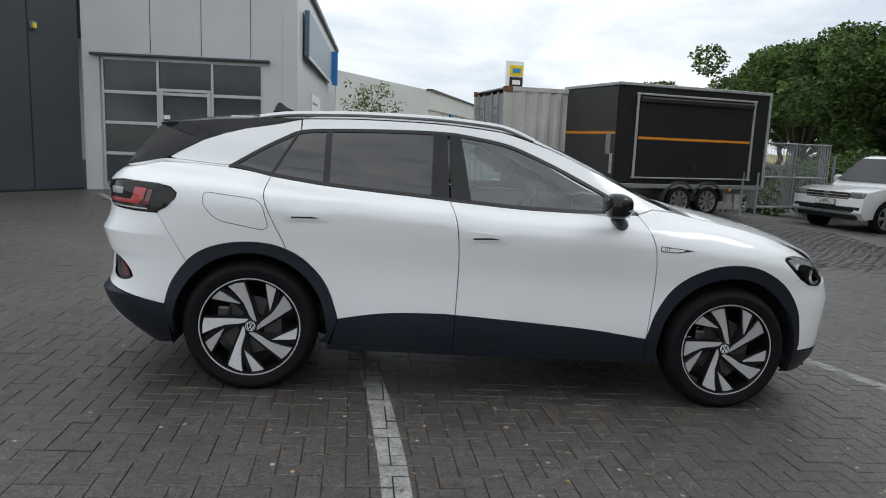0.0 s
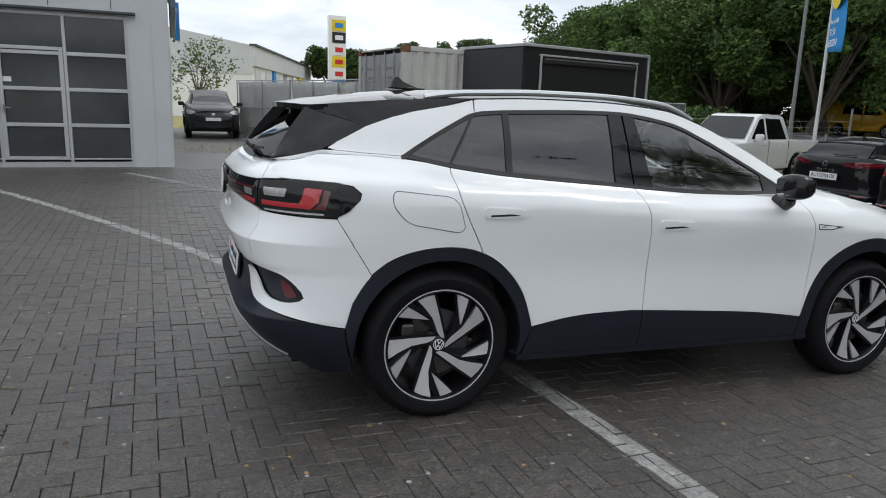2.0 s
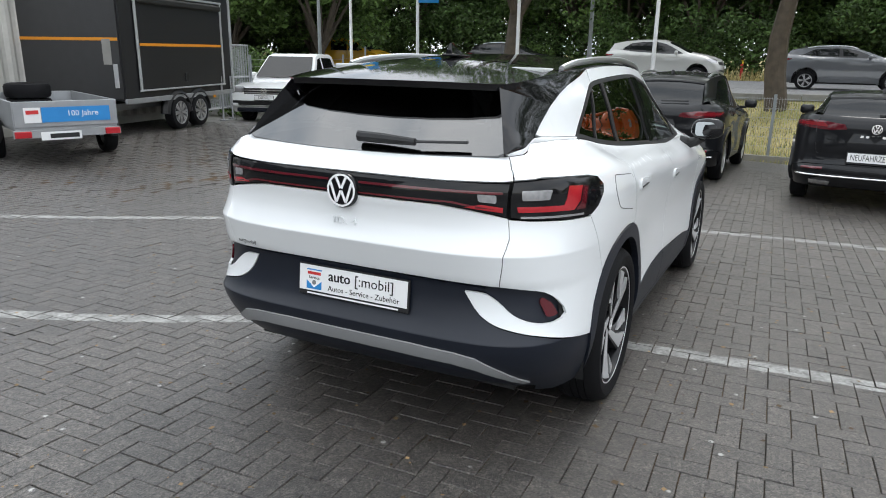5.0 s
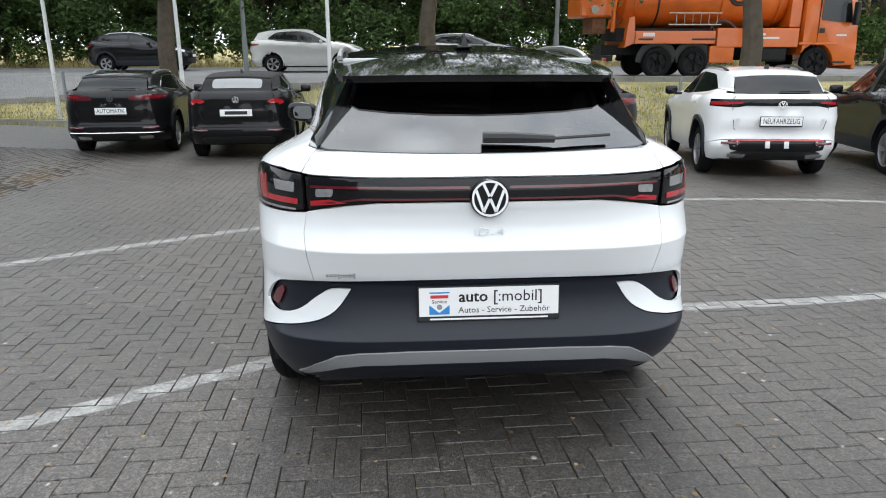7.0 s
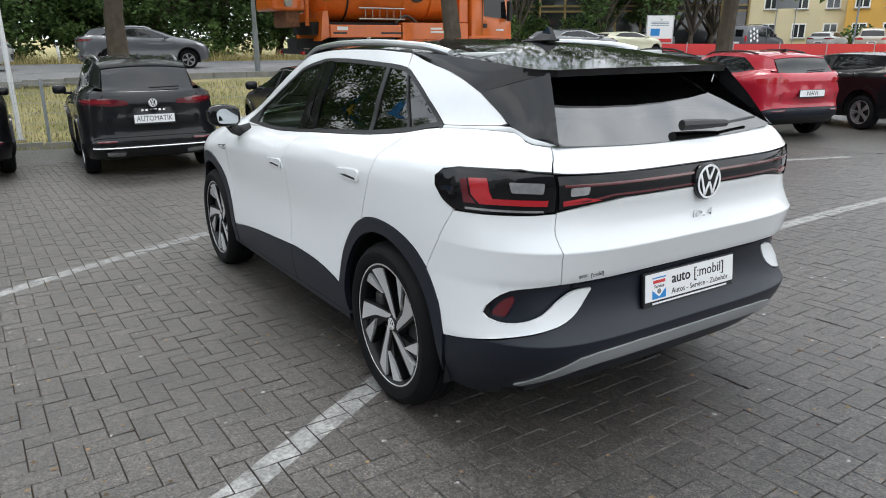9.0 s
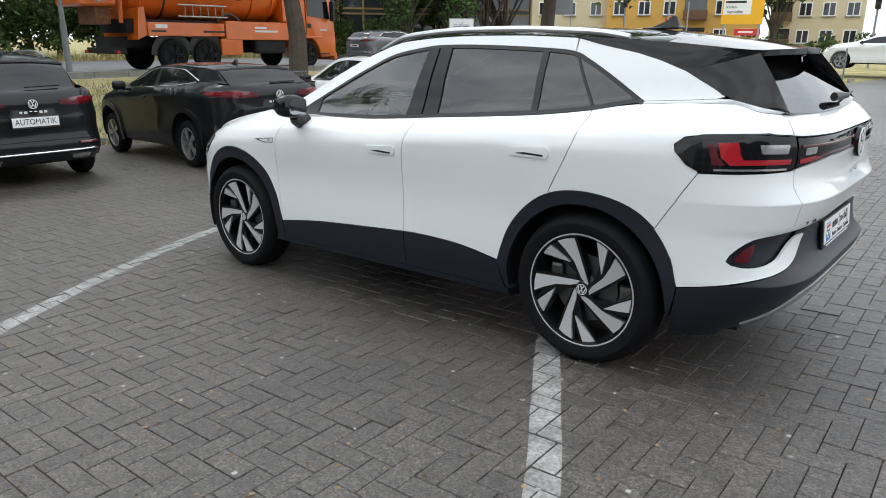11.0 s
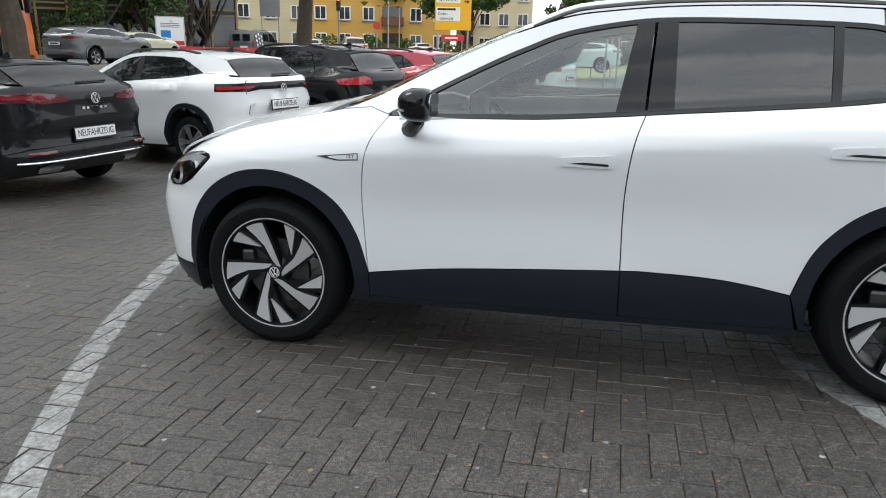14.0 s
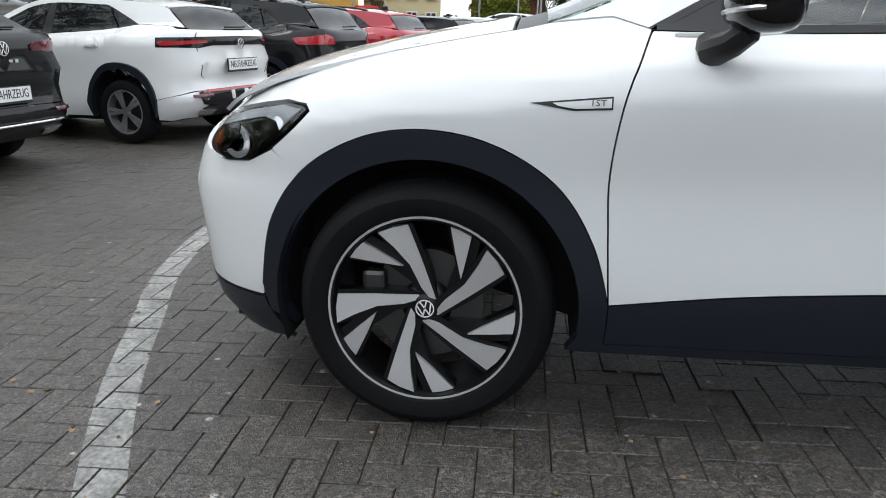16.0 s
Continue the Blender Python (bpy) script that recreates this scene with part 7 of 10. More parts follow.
M_STRAW = material("straw_grass", (0.40, 0.34, 0.15), 0.9, vary=0.3, scale=1.5, piece=0.4)
M_GREENGRASS = material("green_grass", (0.20, 0.23, 0.06), 0.9, vary=0.3, scale=1.5, piece=0.4)


def verge_spot(r):
    y = r.uniform(-20, 18)
    return fence_x(y) + r.uniform(-0.7, 5.8), y


grass_tufts("verge_grass", verge_spot, 26000, 0.10, M_STRAW, "dry straw-coloured verge grass", 8)
grass_tufts("verge_grass", verge_spot, 14000, 0.09, M_GREENGRASS, "green verge grass", 9)
grass_tufts("tall_grass", lambda r: (32.3 + abs(r.gauss(0, 0.6)), r.uniform(-25, 45)), 14000, 0.55, M_STRAW, "tall dry roadside grass", 10)
grass_tufts("yard_weeds", lambda r: (r.uniform(-3.5, 2.0), 15 + abs(r.gauss(0, 2.5))), 5000, 0.08, M_STRAW, "dry weeds between old paving", 12)

# ---------------------------------------------------------------- mesh fence along the bank
M_GALV = material("galvanised_steel", (0.34, 0.35, 0.36), 0.45, metal=0.6, vary=0.12, scale=4)
M_GREYPOST = material("grey_post_paint", (0.20, 0.22, 0.23), 0.5, vary=0.1)


def fence_panel_mesh(width, height, nx, nz, r=0.0028):
    b = bmesh.new()
    for i in range(nx + 1):
        x = width * i / nx
        add_cyl(b, (x, 0, 0.03), (x, 0, height), r, seg=4, caps=False)
    for k in range(nz + 1):
        z = 0.05 + (height - 0.08) * k / nz
        for dy in (-0.005, 0.005):
            add_cyl(b, (0, dy, z), (width, dy, z), r * 1.15, seg=4, caps=False)
    me = bpy.data.meshes.new("mesh_panel")
    b.to_mesh(me)
    b.free()
    me.materials.append(M_GALV)
    return me


fence = thing("mesh_fence", Matrix.Identity(4), "grey double-wire mesh fence with steel posts", "fence")
pm_ = fence_panel_mesh(2.5, 1.25, 50, 6)
y_ = -30.0
step_y = 2.5 * math.cos(math.atan(0.27))
for k in range(18):
    y = y_ + k * step_y
    x, z = fence_x(y), ground_z(fence_x(y), y)
    y2 = y + step_y
    z2 = ground_z(fence_x(y2), y2)
    ob = new("mesh_panel", pm_)
    ob.parent = fence
    ob.matrix_basis = Matrix.Translation((x, y, z)) @ Matrix.Rotation(math.atan2(1, 0.27), 4, "Z") @ Matrix.Rotation(-math.atan2(z2 - z, 2.5), 4, "Y")
    part("fence_post", box_bm(x - 0.03, y, z + 0.64, 0.06, 0.06, 1.34, bevel=0.008), M_GREYPOST, fence)
part("fence_post", box_bm(fence_x(y2) - 0.03, y2, z2 + 0.64, 0.06, 0.06, 1.34, bevel=0.008), M_GREYPOST, fence)
edge = bmesh.new()
for k in range(46):
    y = -30 + k
    add_box(edge, fence_x(y) - 0.35, y, ground_z(fence_x(y) - 0.35, y) + 0.0, 0.08, 0.99, 0.16, m=None)
tagged(finish(edge, "edging_stones", M_KERB), kind="stuff")

# ---------------------------------------------------------------- flag poles, lamps, flags
M_POLE = material("white_pole_paint", (0.62, 0.63, 0.64), 0.4, vary=0.05)
M_FLAG = material("blue_flag_cloth", (0.015, 0.24, 0.58), 0.7, vary=0.08, scale=2)
M_FLAGYELLOW = material("yellow_flag_print", (0.75, 0.55, 0.02), 0.7, vary=0.05)
M_FLAGWHITE = material("white_flag_print", (0.8, 0.8, 0.8), 0.7, vary=0.03)


def flag_pole(x, y, flag):
    z = ground_z(x, y)
    fp = thing("flag_pole", Matrix.Translation((x, y, z)), "tall white flag pole" + (" with a blue and yellow banner" if flag else ""), "flag pole", "flag poles by the fence")
    b = bmesh.new()
    add_cyl(b, (0, 0, 0), (0, 0, 8.2), 0.055, 0.035, 12)
    part("pole", b, M_POLE, fp, smooth=True)
    b = bmesh.new()
    add_lathe(b, [(0.0, 0.02), (0.12, 0.02), (0.12, 0.0)], 12, Matrix.Rotation(radians(90), 4, "X"))
    part("base_plate", b, M_GALV, fp)
    if flag:
        w, z0, z1 = 1.15, 3.35 + (flag - 1) * 0.28, 6.9
        ax = Vector((-0.55, -0.835, 0))
        verts, faces = [], []
        nx, nz = 14, 20
        for j in range(nz + 1):
            for i in range(nx + 1):
                u = i / nx
                p = ax * (0.05 + w * u) + Vector((0.835, -0.55, 0)) * (0.07 * math.sin(u * 7 + j * 0.25) * u)
                verts.append((p.x, p.y, z0 + (z1 - z0) * j / nz - 0.06 * u))
        for j in range(nz):
            for i in range(nx):
                k = j * (nx + 1) + i
                faces.append((k, k + 1, k + nx + 2, k + nx + 1))
        me = bpy.data.meshes.new("banner")
        me.from_pydata(verts, [], faces)
        me.materials.append(M_FLAG)
        for f in me.polygons:
            f.use_smooth = True
        bn = new("banner", me)
        bn.parent = fp
        mod = bn.modifiers.new("thickness", "SOLIDIFY")
        mod.thickness = 0.004
        face = Matrix(((ax.x, 0.835, 0, 0), (ax.y, -0.55, 0, 0), (0, 0, 1, 0), (0, 0, 0, 1)))
        for i, (wd, zz, sz) in enumerate((("HESSEN", 0.20, 0.27), ("TÜV", 0.50, 0.27), ("Hier prüft", 0.80, 0.20))):
            mm_ = Matrix.Translation(ax * 0.62) @ face @ Matrix.Translation((0, -0.075, z0 + zz))
            text_part("banner_lettering", wd, sz, mm_, M_FLAGWHITE, bn, depth=0.002)
        sunb = bmesh.new()
        add_lathe(sunb, [(0.0, -0.08), (0.42, -0.08), (0.42, -0.07)], 24, Matrix.Translation(ax * 0.62) @ face @ Matrix.Translation((0, 0, z0 + 1.55)))
        part("banner_disc", sunb, M_FLAGYELLOW, bn)
    return fp


for x, y, fl in ((13.6, 1.85, 0), (14.5, 5.75, 0), (15.0, 9.2, 1), (15.4, 11.9, 2)):
    flag_pole(x, y, fl)


def lamp_post(x, y, h=8.0):
    z = ground_z(x, y)
    lp = thing("street_lamp", Matrix.Translation((x, y, z)), "tall grey steel street lamp post", "street lamp", "street lamps")
    b = bmesh.new()
    add_cyl(b, (0, 0, 0), (0, 0, 1.4), 0.085, 0.085, 12)
    add_cyl(b, (0, 0, 1.4), (0, 0, h), 0.068, 0.045, 12)
    part("post", b, M_GREYPOST, lp, smooth=True)
    b = bmesh.new()
    add_box(b, 0.35, 0, h + 0.03, 0.8, 0.22, 0.10, bevel=0.03)
    part("lamp_head", b, M_GALV, lp)
    return lp


for x, y in ((19.2, 5.0), (18.4, -5.0), (17.2, 14.5)):
    lamp_post(x, y)
for x, y, red in ((33.2, 7.0, False), (33.0, -0.6, False), (33.1, 1.3, True)):
    z = ground_z(x, y)
    mk = thing("marker_post", Matrix.Translation((x, y, z)), "white roadside marker post" if not red else "red hydrant marker post", "marker post")
    part("post", box_bm(0, 0, 0.5, 0.10, 0.12, 1.05, bevel=0.03), M_FLAGWHITE if not red else M_SIGNRED, mk)
    part("reflector", box_bm(-0.055, 0, 0.85, 0.01, 0.12, 0.16), M_INK if not red else M_FLAGYELLOW, mk)


# ---------------------------------------------------------------- workshop building
M_PANEL = material("light_grey_metal_panel", (0.53, 0.545, 0.555), 0.42, vary=0.05, scale=1.2, fine=0.02, fine_scale=30)
M_DARKPANEL = material("anthracite_metal_panel", (0.045, 0.053, 0.062), 0.45, vary=0.12, scale=0.8, fine=0.03)
M_FRAMEALU = material("aluminium_frame", (0.50, 0.51, 0.52), 0.4, metal=0.5, vary=0.05)
M_SHOPGLASS = material("dim_workshop_glass", (0.055, 0.06, 0.062), 0.10, vary=0.35, scale=0.9, spec=0.6)
M_SIGNGREY = material("grey_blue_sign_board", (0.10, 0.16, 0.22), 0.35, vary=0.08)

BZ = 0.08
hall = thing("workshop_building", Matrix.Identity(4), "light grey metal-clad workshop with a glazed sectional door", "building")
FX0, FX1, FY, HH = -7.05, -2.50, 11.35, 4.85
DX0, DX1, DZ = -6.70, -3.24, 2.90
part("front_wall", box_bm((FX0 + DX0) / 2, FY + 0.15, BZ + HH / 2 - 0.1, DX0 - FX0, 0.30, HH + 0.2), M_PANEL, hall)
part("front_wall", box_bm((DX1 + FX1) / 2, FY + 0.15, BZ + HH / 2 - 0.1, FX1 - DX1, 0.30, HH + 0.2), M_PANEL, hall)
part("front_wall", box_bm((DX0 + DX1) / 2, FY + 0.15, BZ + (DZ + HH) / 2, DX1 - DX0, 0.30, HH - DZ), M_PANEL, hall)
part("side_wall", box_bm(FX1 - 0.15, FY + 7.3, BZ + HH / 2 - 0.1, 0.30, 14.0, HH + 0.2), M_PANEL, hall)
part("back_wall", box_bm(-9.0, FY + 14.2, BZ + HH / 2, 13.0, 0.3, HH), M_PANEL, hall)
part("roof", box_bm(-9.0, FY + 7.2, BZ + HH + 0.06, 13.2, 14.4, 0.12), M_DARKPANEL, hall)
for x in (-5.62, -4.55, -3.50):
    part("panel_joint", box_bm(x, FY - 0.003, BZ + (DZ + HH) / 2 + 0.05, 0.012, 0.006, HH - DZ - 0.1), M_INK, hall)
part("door_canopy", box_bm((DX0 + DX1) / 2, FY - 0.06, BZ + DZ + 0.04, DX1 - DX0 + 0.32, 0.14, 0.05, bevel=0.01), M_DARKPANEL, hall)
for x in (FX1 - 0.32, FX1 - 0.006):
    part("corner_trim", box_bm(x, FY - 0.004, BZ + HH / 2, 0.014, 0.01, HH), M_FRAMEALU, hall)
door = new("sectional_door")
door.parent = hall
tagged(door, "glazed aluminium sectional door with a wicket door")
DW = DX1 - DX0
rows_z = [0.0, 0.16, 0.83, 1.50, 2.16, DZ]
for k in range(5):
    z = BZ + rows_z[k] if k else BZ + 0.02
    h = 0.16 if k == 0 else 0.07
    part("rail", box_bm((DX0 + DX1) / 2, FY + 0.10, z + h / 2 - (0 if k == 0 else 0.035), DW, 0.05, h, bevel=0.006), M_FRAMEALU, door)
part("rail", box_bm((DX0 + DX1) / 2, FY + 0.10, BZ + DZ - 0.03, DW, 0.05, 0.06), M_FRAMEALU, door)
for x in (DX0 + 0.03, DX0 + DW * 0.345, DX0 + DW * 0.68, DX1 - 0.03):
    part("stile", box_bm(x, FY + 0.097, BZ + DZ / 2, 0.06, 0.052, DZ, bevel=0.006), M_FRAMEALU, door)
for c in range(3):
    x0, x1 = DX0 + DW * (0.01, 0.345, 0.68)[c], DX0 + DW * (0.345, 0.68, 0.99)[c]
    for k in range(4):
        z0, z1 = rows_z[k + 1] + 0.03, rows_z[k + 2] - 0.03
        part("pane", box_bm((x0 + x1) / 2, FY + 0.115, BZ + (z0 + z1) / 2, x1 - x0 - 0.05, 0.012, z1 - z0), M_SHOPGLASS, door)
wk = new("wicket_door")
wk.parent = hall
tagged(wk, "wicket door in an aluminium frame")
wx0, wx1 = DX0 + DW * 0.345 + 0.03, DX0 + DW * 0.68 - 0.03
for x in (wx0 + 0.04, wx1 - 0.04):
    part("stile", box_bm(x, FY + 0.07, BZ + 1.22, 0.075, 0.04, 2.10, bevel=0.006), M_FRAMEALU, wk)
for z in (0.20, 0.83, 1.50, 2.24):
    part("rail", box_bm((wx0 + wx1) / 2, FY + 0.071, BZ + z, wx1 - wx0 - 0.08, 0.038, 0.065, bevel=0.006), M_FRAMEALU, wk)
hd = bmesh.new()
add_box(hd, wx0 + 0.05, FY + 0.03, BZ + 1.12, 0.03, 0.03, 0.16, bevel=0.006)
add_box(hd, wx0 + 0.11, FY + 0.015, BZ + 1.14, 0.13, 0.02, 0.02, bevel=0.006)
part("handle", hd, M_GALV, wk)
part("notice", box_bm(wx0 + 0.14, FY + 0.085, BZ + 1.66, 0.15, 0.004, 0.09), M_FLAGWHITE, wk, "small white notice")
# fascia sign on the side wall
sg = thing("fascia_sign", Matrix.Identity(4), "long grey blue fascia sign with a blue end panel", "sign")
part("board", box_bm(FX1 + 0.10, FY + 5.2, BZ + 3.75, 0.12, 8.2, 1.05, bevel=0.02), M_SIGNGREY, sg)
part("board_edge", box_bm(FX1 + 0.165, FY + 5.2, BZ + 3.20, 0.02, 8.2, 0.06), M_FLAGWHITE, sg)
part("end_panel", box_bm(FX1 + 0.24, FY + 9.6, BZ + 3.75, 0.20, 0.30, 1.15, bevel=0.02), M_SIGNBLUE, sg)
wb_ = thing("wall_board", Matrix.Identity(4), "white information board with grey lines", "sign")
part("board", box_bm(FX1 + 0.02, FY + 4.6, BZ + 1.9, 0.03, 2.6, 1.2), M_FLAGWHITE, wb_)
for k in range(3):
    part("line_of_print", box_bm(FX1 + 0.038, FY + 4.2, BZ + 2.25 - 0.25 * k, 0.004, 1.5, 0.07), M_GREYPOST, wb_)

# dark building beside it
dark_b = thing("dark_hall", Matrix.Identity(4), "anthracite metal-clad hall beside the workshop", "building")
ang = math.atan2(3.6, 2.6)
dm = Matrix.Translation((-7.07, 11.25, BZ)) @ Matrix.Rotation(ang + math.pi, 4, "Z")
part("wall", box_bm(4.0, -0.17, 3.2, 8.0, 0.3, 6.5, m=dm), M_DARKPANEL, dark_b)
part("plinth", box_bm(4.0, 0.0, 0.02, 8.0, 0.06, 0.10, m=dm), M_INK, dark_b)
for k in range(1, 7):
    part("panel_joint", box_bm(k * 1.05, -0.012 + 0.0, 3.2, 0.014, 0.008, 6.4, m=dm @ Matrix.Translation((0, -0.0, 0))), M_INK, dark_b)
wl_ = thing("wall_lamp", dm @ Matrix.Translation((0.95, 0.02, 3.35)), "small beige wall lamp on the dark hall", "lamp")
part("housing", box_bm(0, 0, 0, 0.10, 0.10, 0.14, bevel=0.015), M_KERB, wl_)
part("lens", box_bm(0.0, 0.055, -0.01, 0.07, 0.02, 0.09), M_FLAGYELLOW, wl_)

# ---------------------------------------------------------------- far retail hall, pylon sign
M_CORRUGATED = material("pale_corrugated_steel", (0.60, 0.62, 0.64), 0.5, vary=0.05, scale=1.0)
far = thing("retail_hall", Matrix.Identity(4), "long pale corrugated retail hall with a shallow roof", "building")
gx1, gy = 3.2, 51.0
g = bmesh.new()
n = 150
for k in range(n):
    x0, x1 = gx1 - 24 * (k + 1) / n, gx1 - 24 * k / n
    zz = 5.3 + (gx1 - (x0 + x1) / 2) * 0.17
    off = 0.04 if k % 2 else 0.0
    add_box(g, (x0 + x1) / 2, gy + off, (3.2 + zz) / 2, x1 - x0, 0.05, zz - 3.2)
part("gable_cladding", g, M_CORRUGATED, far)
part("gable_wall", box_bm(gx1 - 12, gy + 0.15, 1.6, 24, 0.2, 3.3), M_PLATE, far)
ux, uy = (13.5 - 3.2) / 35.5, 34.0 / 35.5
sm_ = Matrix.Translation((gx1, gy, 0)) @ Matrix.Rotation(math.atan2(34.0, 10.3), 4, "Z")
part("side_wall", box_bm(18, 0.1, 2.0, 36, 0.2, 4.0, m=sm_), M_PLATE, far)
part("side_fascia", box_bm(18, -0.05, 4.55, 36, 0.3, 1.45, m=sm_), M_CORRUGATED, far)
part("roof_edge", box_bm(18, -0.1, 5.33, 36.3, 0.5, 0.14, m=sm_), M_DARKPANEL, far)
for k, (x, w, mt) in enumerate(((2.0, 2.4, M_CORRUGATED), (6.6, 2.4, M_CORRUGATED), (11.6, 2.6, M_CORRUGATED), (16, 2, M_SHOPGLASS), (22, 2, M_SHOPGLASS))):
    part("shutter", box_bm(x, -0.02, 2.2, w, 0.1, 3.0, m=sm_), mt, far)
part("blue_panel", box_bm(9.1, -0.1, 2.8, 1.1, 0.2, 2.0, m=sm_), M_SIGNBLUE, far)
part("yellow_panel", box_bm(26, -0.1, 3.0, 2.0, 0.2, 1.6, m=sm_), M_FLAGYELLOW, far)
ptr = thing("pylon_sign", Matrix.Translation((12.6, 64.6, 0)) @ Matrix.Rotation(radians(10), 4, "Z"), "tall pylon sign with stacked coloured shop panels", "sign")
part("frame", box_bm(0, 0.2, 4.6, 1.75, 0.4, 9.6, bevel=0.03), M_PLATE, ptr)
for k, mt in enumerate((M_FLAGYELLOW, M_INK, M_FLAGWHITE, M_FLAGYELLOW, M_FLAGWHITE, M_SIGNBLUE, M_FLAGWHITE)):
    part("shop_panel", box_bm(0.12, -0.03, 8.5 - k * 1.12, 1.35, 0.08, 1.0), mt, ptr)
    part("shop_mark", box_bm(0.12, -0.09, 8.5 - k * 1.12, 0.8, 0.04, 0.42), (M_SIGNBLUE, M_FLAGWHITE, M_SIGNRED, M_SIGNRED, M_SIGNRED, M_FLAGYELLOW, M_SIGNBLUE)[k], ptr)

# ---------------------------------------------------------------- shipping container
M_CONT = material("weathered_beige_container", (0.48, 0.47, 0.435), 0.6, vary=0.14, scale=1.4, fine=0.06, fine_scale=15)
M_CONTDOOR = material("grey_container_door", (0.33, 0.335, 0.335), 0.6, vary=0.16, scale=2.0, fine=0.06, fine_scale=20)
M_RUST = material("rusty_steel", (0.16, 0.07, 0.035), 0.85, vary=0.4, scale=8)
cm = Matrix.Translation((2.02, 10.45, 0.10)) @ Matrix.Rotation(radians(8), 4, "Z")
cont = thing("shipping_container", cm, "weathered beige shipping container with grey double doors", "container")
CL, CW, CH = 6.06, 2.44, 2.59
for y, nm in ((0.0, "side_wall"), (CW, "side_wall")):
    b = bmesh.new()
    xs = []
    x = 0.12
    prof = []
    while x < CL - 0.15:
        prof += [(x, 0.0), (x + 0.07, 0.0), (x + 0.14, 0.036), (x + 0.21, 0.036)]
        x += 0.28
    sgn = 1 if y == 0 else -1
    lo = [b.verts.new((px, y + sgn * (0.03 + d), 0.16)) for px, d in prof]
    hi = [b.verts.new((px, y + sgn * (0.03 + d), CH - 0.10)) for px, d in prof]
    for i in range(len(prof) - 1):
        b.faces.new((lo[i], lo[i + 1], hi[i + 1], hi[i]))
    part(nm, b, M_CONT, cont)
part("roof", box_bm(CL / 2, CW / 2, CH - 0.03, CL - 0.05, CW - 0.1, 0.03), M_CONT, cont)
part("end_wall", box_bm(CL - 0.05, CW / 2, CH / 2, 0.05, CW - 0.1, CH - 0.2), M_CONT, cont)
for y in (0.06, CW - 0.06):
    part("top_rail", box_bm(CL / 2, y, CH - 0.05, CL, 0.06, 0.10, bevel=0.008), M_CONT, cont)
    part("bottom_rail", box_bm(CL / 2, y, 0.08, CL, 0.06, 0.16, bevel=0.008), M_CONT, cont)
    for x in (0.08, CL - 0.08):
        part("corner_post", box_bm(x, y, CH / 2, 0.16, 0.12, CH - 0.24), M_CONT, cont)
        for z in (0.06, CH - 0.06):
            part("corner_casting", box_bm(x, y, z, 0.18, 0.16, 0.12, bevel=0.012), M_RUST if z > 1 else M_CONT, cont)
for k, y0 in enumerate((0.16, CW / 2 + 0.005)):
    dw = CW / 2 - 0.17
    d = part("door", box_bm(0.05, y0 + dw / 2, CH / 2, 0.04, dw, CH - 0.28), M_CONTDOOR, cont, "grey steel container door")
    for z in (0.45, 1.0, 1.55, 2.05):
        part("door_panel", box_bm(0.028, y0 + dw / 2, z, 0.02, dw - 0.22, 0.36, bevel=0.012), M_CONTDOOR, d)
    for yy in (y0 + dw * 0.28, y0 + dw * 0.72):
        r = bmesh.new()
        add_cyl(r, (-0.01, yy, 0.10), (-0.01, yy, CH - 0.10), 0.02, seg=8)
        part("lock_rod", r, M_GALV, d, smooth=True)
        part("lock_handle", box_bm(-0.03, yy + 0.09, 0.92, 0.02, 0.22, 0.045), M_GALV, d)
    for z in (0.35, 0.95, 1.6, 2.2):
        part("hinge", box_bm(0.01, y0 + (0.02 if k == 0 else dw - 0.02), z, 0.03, 0.10, 0.07), M_GALV, d)
    for z, w in ((2.15, 0.40), (1.95, 0.25), (1.20, 0.30)):
        part("marking", box_bm(0.016, y0 + dw / 2, z, 0.004, w, 0.06), M_KERB, d)

# ---------------------------------------------------------------- black box trailer
M_BOXBLACK = material("black_trailer_panel", (0.013, 0.013, 0.014), 0.4, vary=0.1, scale=1.0)
M_BOXGREY = material("charcoal_trailer_panel", (0.035, 0.035, 0.036), 0.45, vary=0.08)
M_ORANGE = material("orange_stripe", (0.62, 0.24, 0.015), 0.5, vary=0.05)
tm = Matrix.Translation((4.02, 8.85, 0.10)) @ Matrix.Rotation(radians(16), 4, "Z")
bt = thing("box_trailer", tm, "black twin-axle sales trailer with orange stripe and aluminium edges", "trailer")
TL, TW, T0, T1 = 3.85, 2.05, 0.62, 2.62
part("body", box_bm(TL / 2, TW / 2, (T0 + T1) / 2, TL - 0.02, TW - 0.02, T1 - T0 - 0.02), M_BOXBLACK, bt)
part("end_panel", box_bm(-0.002, TW / 2, (T0 + T1) / 2, 0.02, TW - 0.1, T1 - T0 - 0.1), M_BOXGREY, bt)
for y in (0, TW):
    part("top_edge", box_bm(TL / 2, y, T1, TL + 0.05, 0.05, 0.06, bevel=0.008), M_FRAMEALU, bt)
    part("bottom_edge", box_bm(TL / 2, y, T0, TL + 0.05, 0.05, 0.09, bevel=0.008), M_GALV, bt)
for x in (0, TL):
    part("top_edge", box_bm(x, TW / 2, T1 + 0.001, 0.05, TW + 0.04, 0.06, bevel=0.008), M_FRAMEALU, bt)
part("end_edge", box_bm(TL + 0.01, 0.0, (T0 + T1) / 2, 0.05, 0.055, T1 - T0, bevel=0.008), M_FRAMEALU, bt)
for x in (0.42, 3.42):
    part("flap_frame", box_bm(x, -0.025, 1.60, 0.055, 0.03, 1.66, bevel=0.006), M_FRAMEALU, bt)
part("flap_frame", box_bm(1.92, -0.026, 2.44, 3.1, 0.032, 0.04, bevel=0.006), M_FRAMEALU, bt)
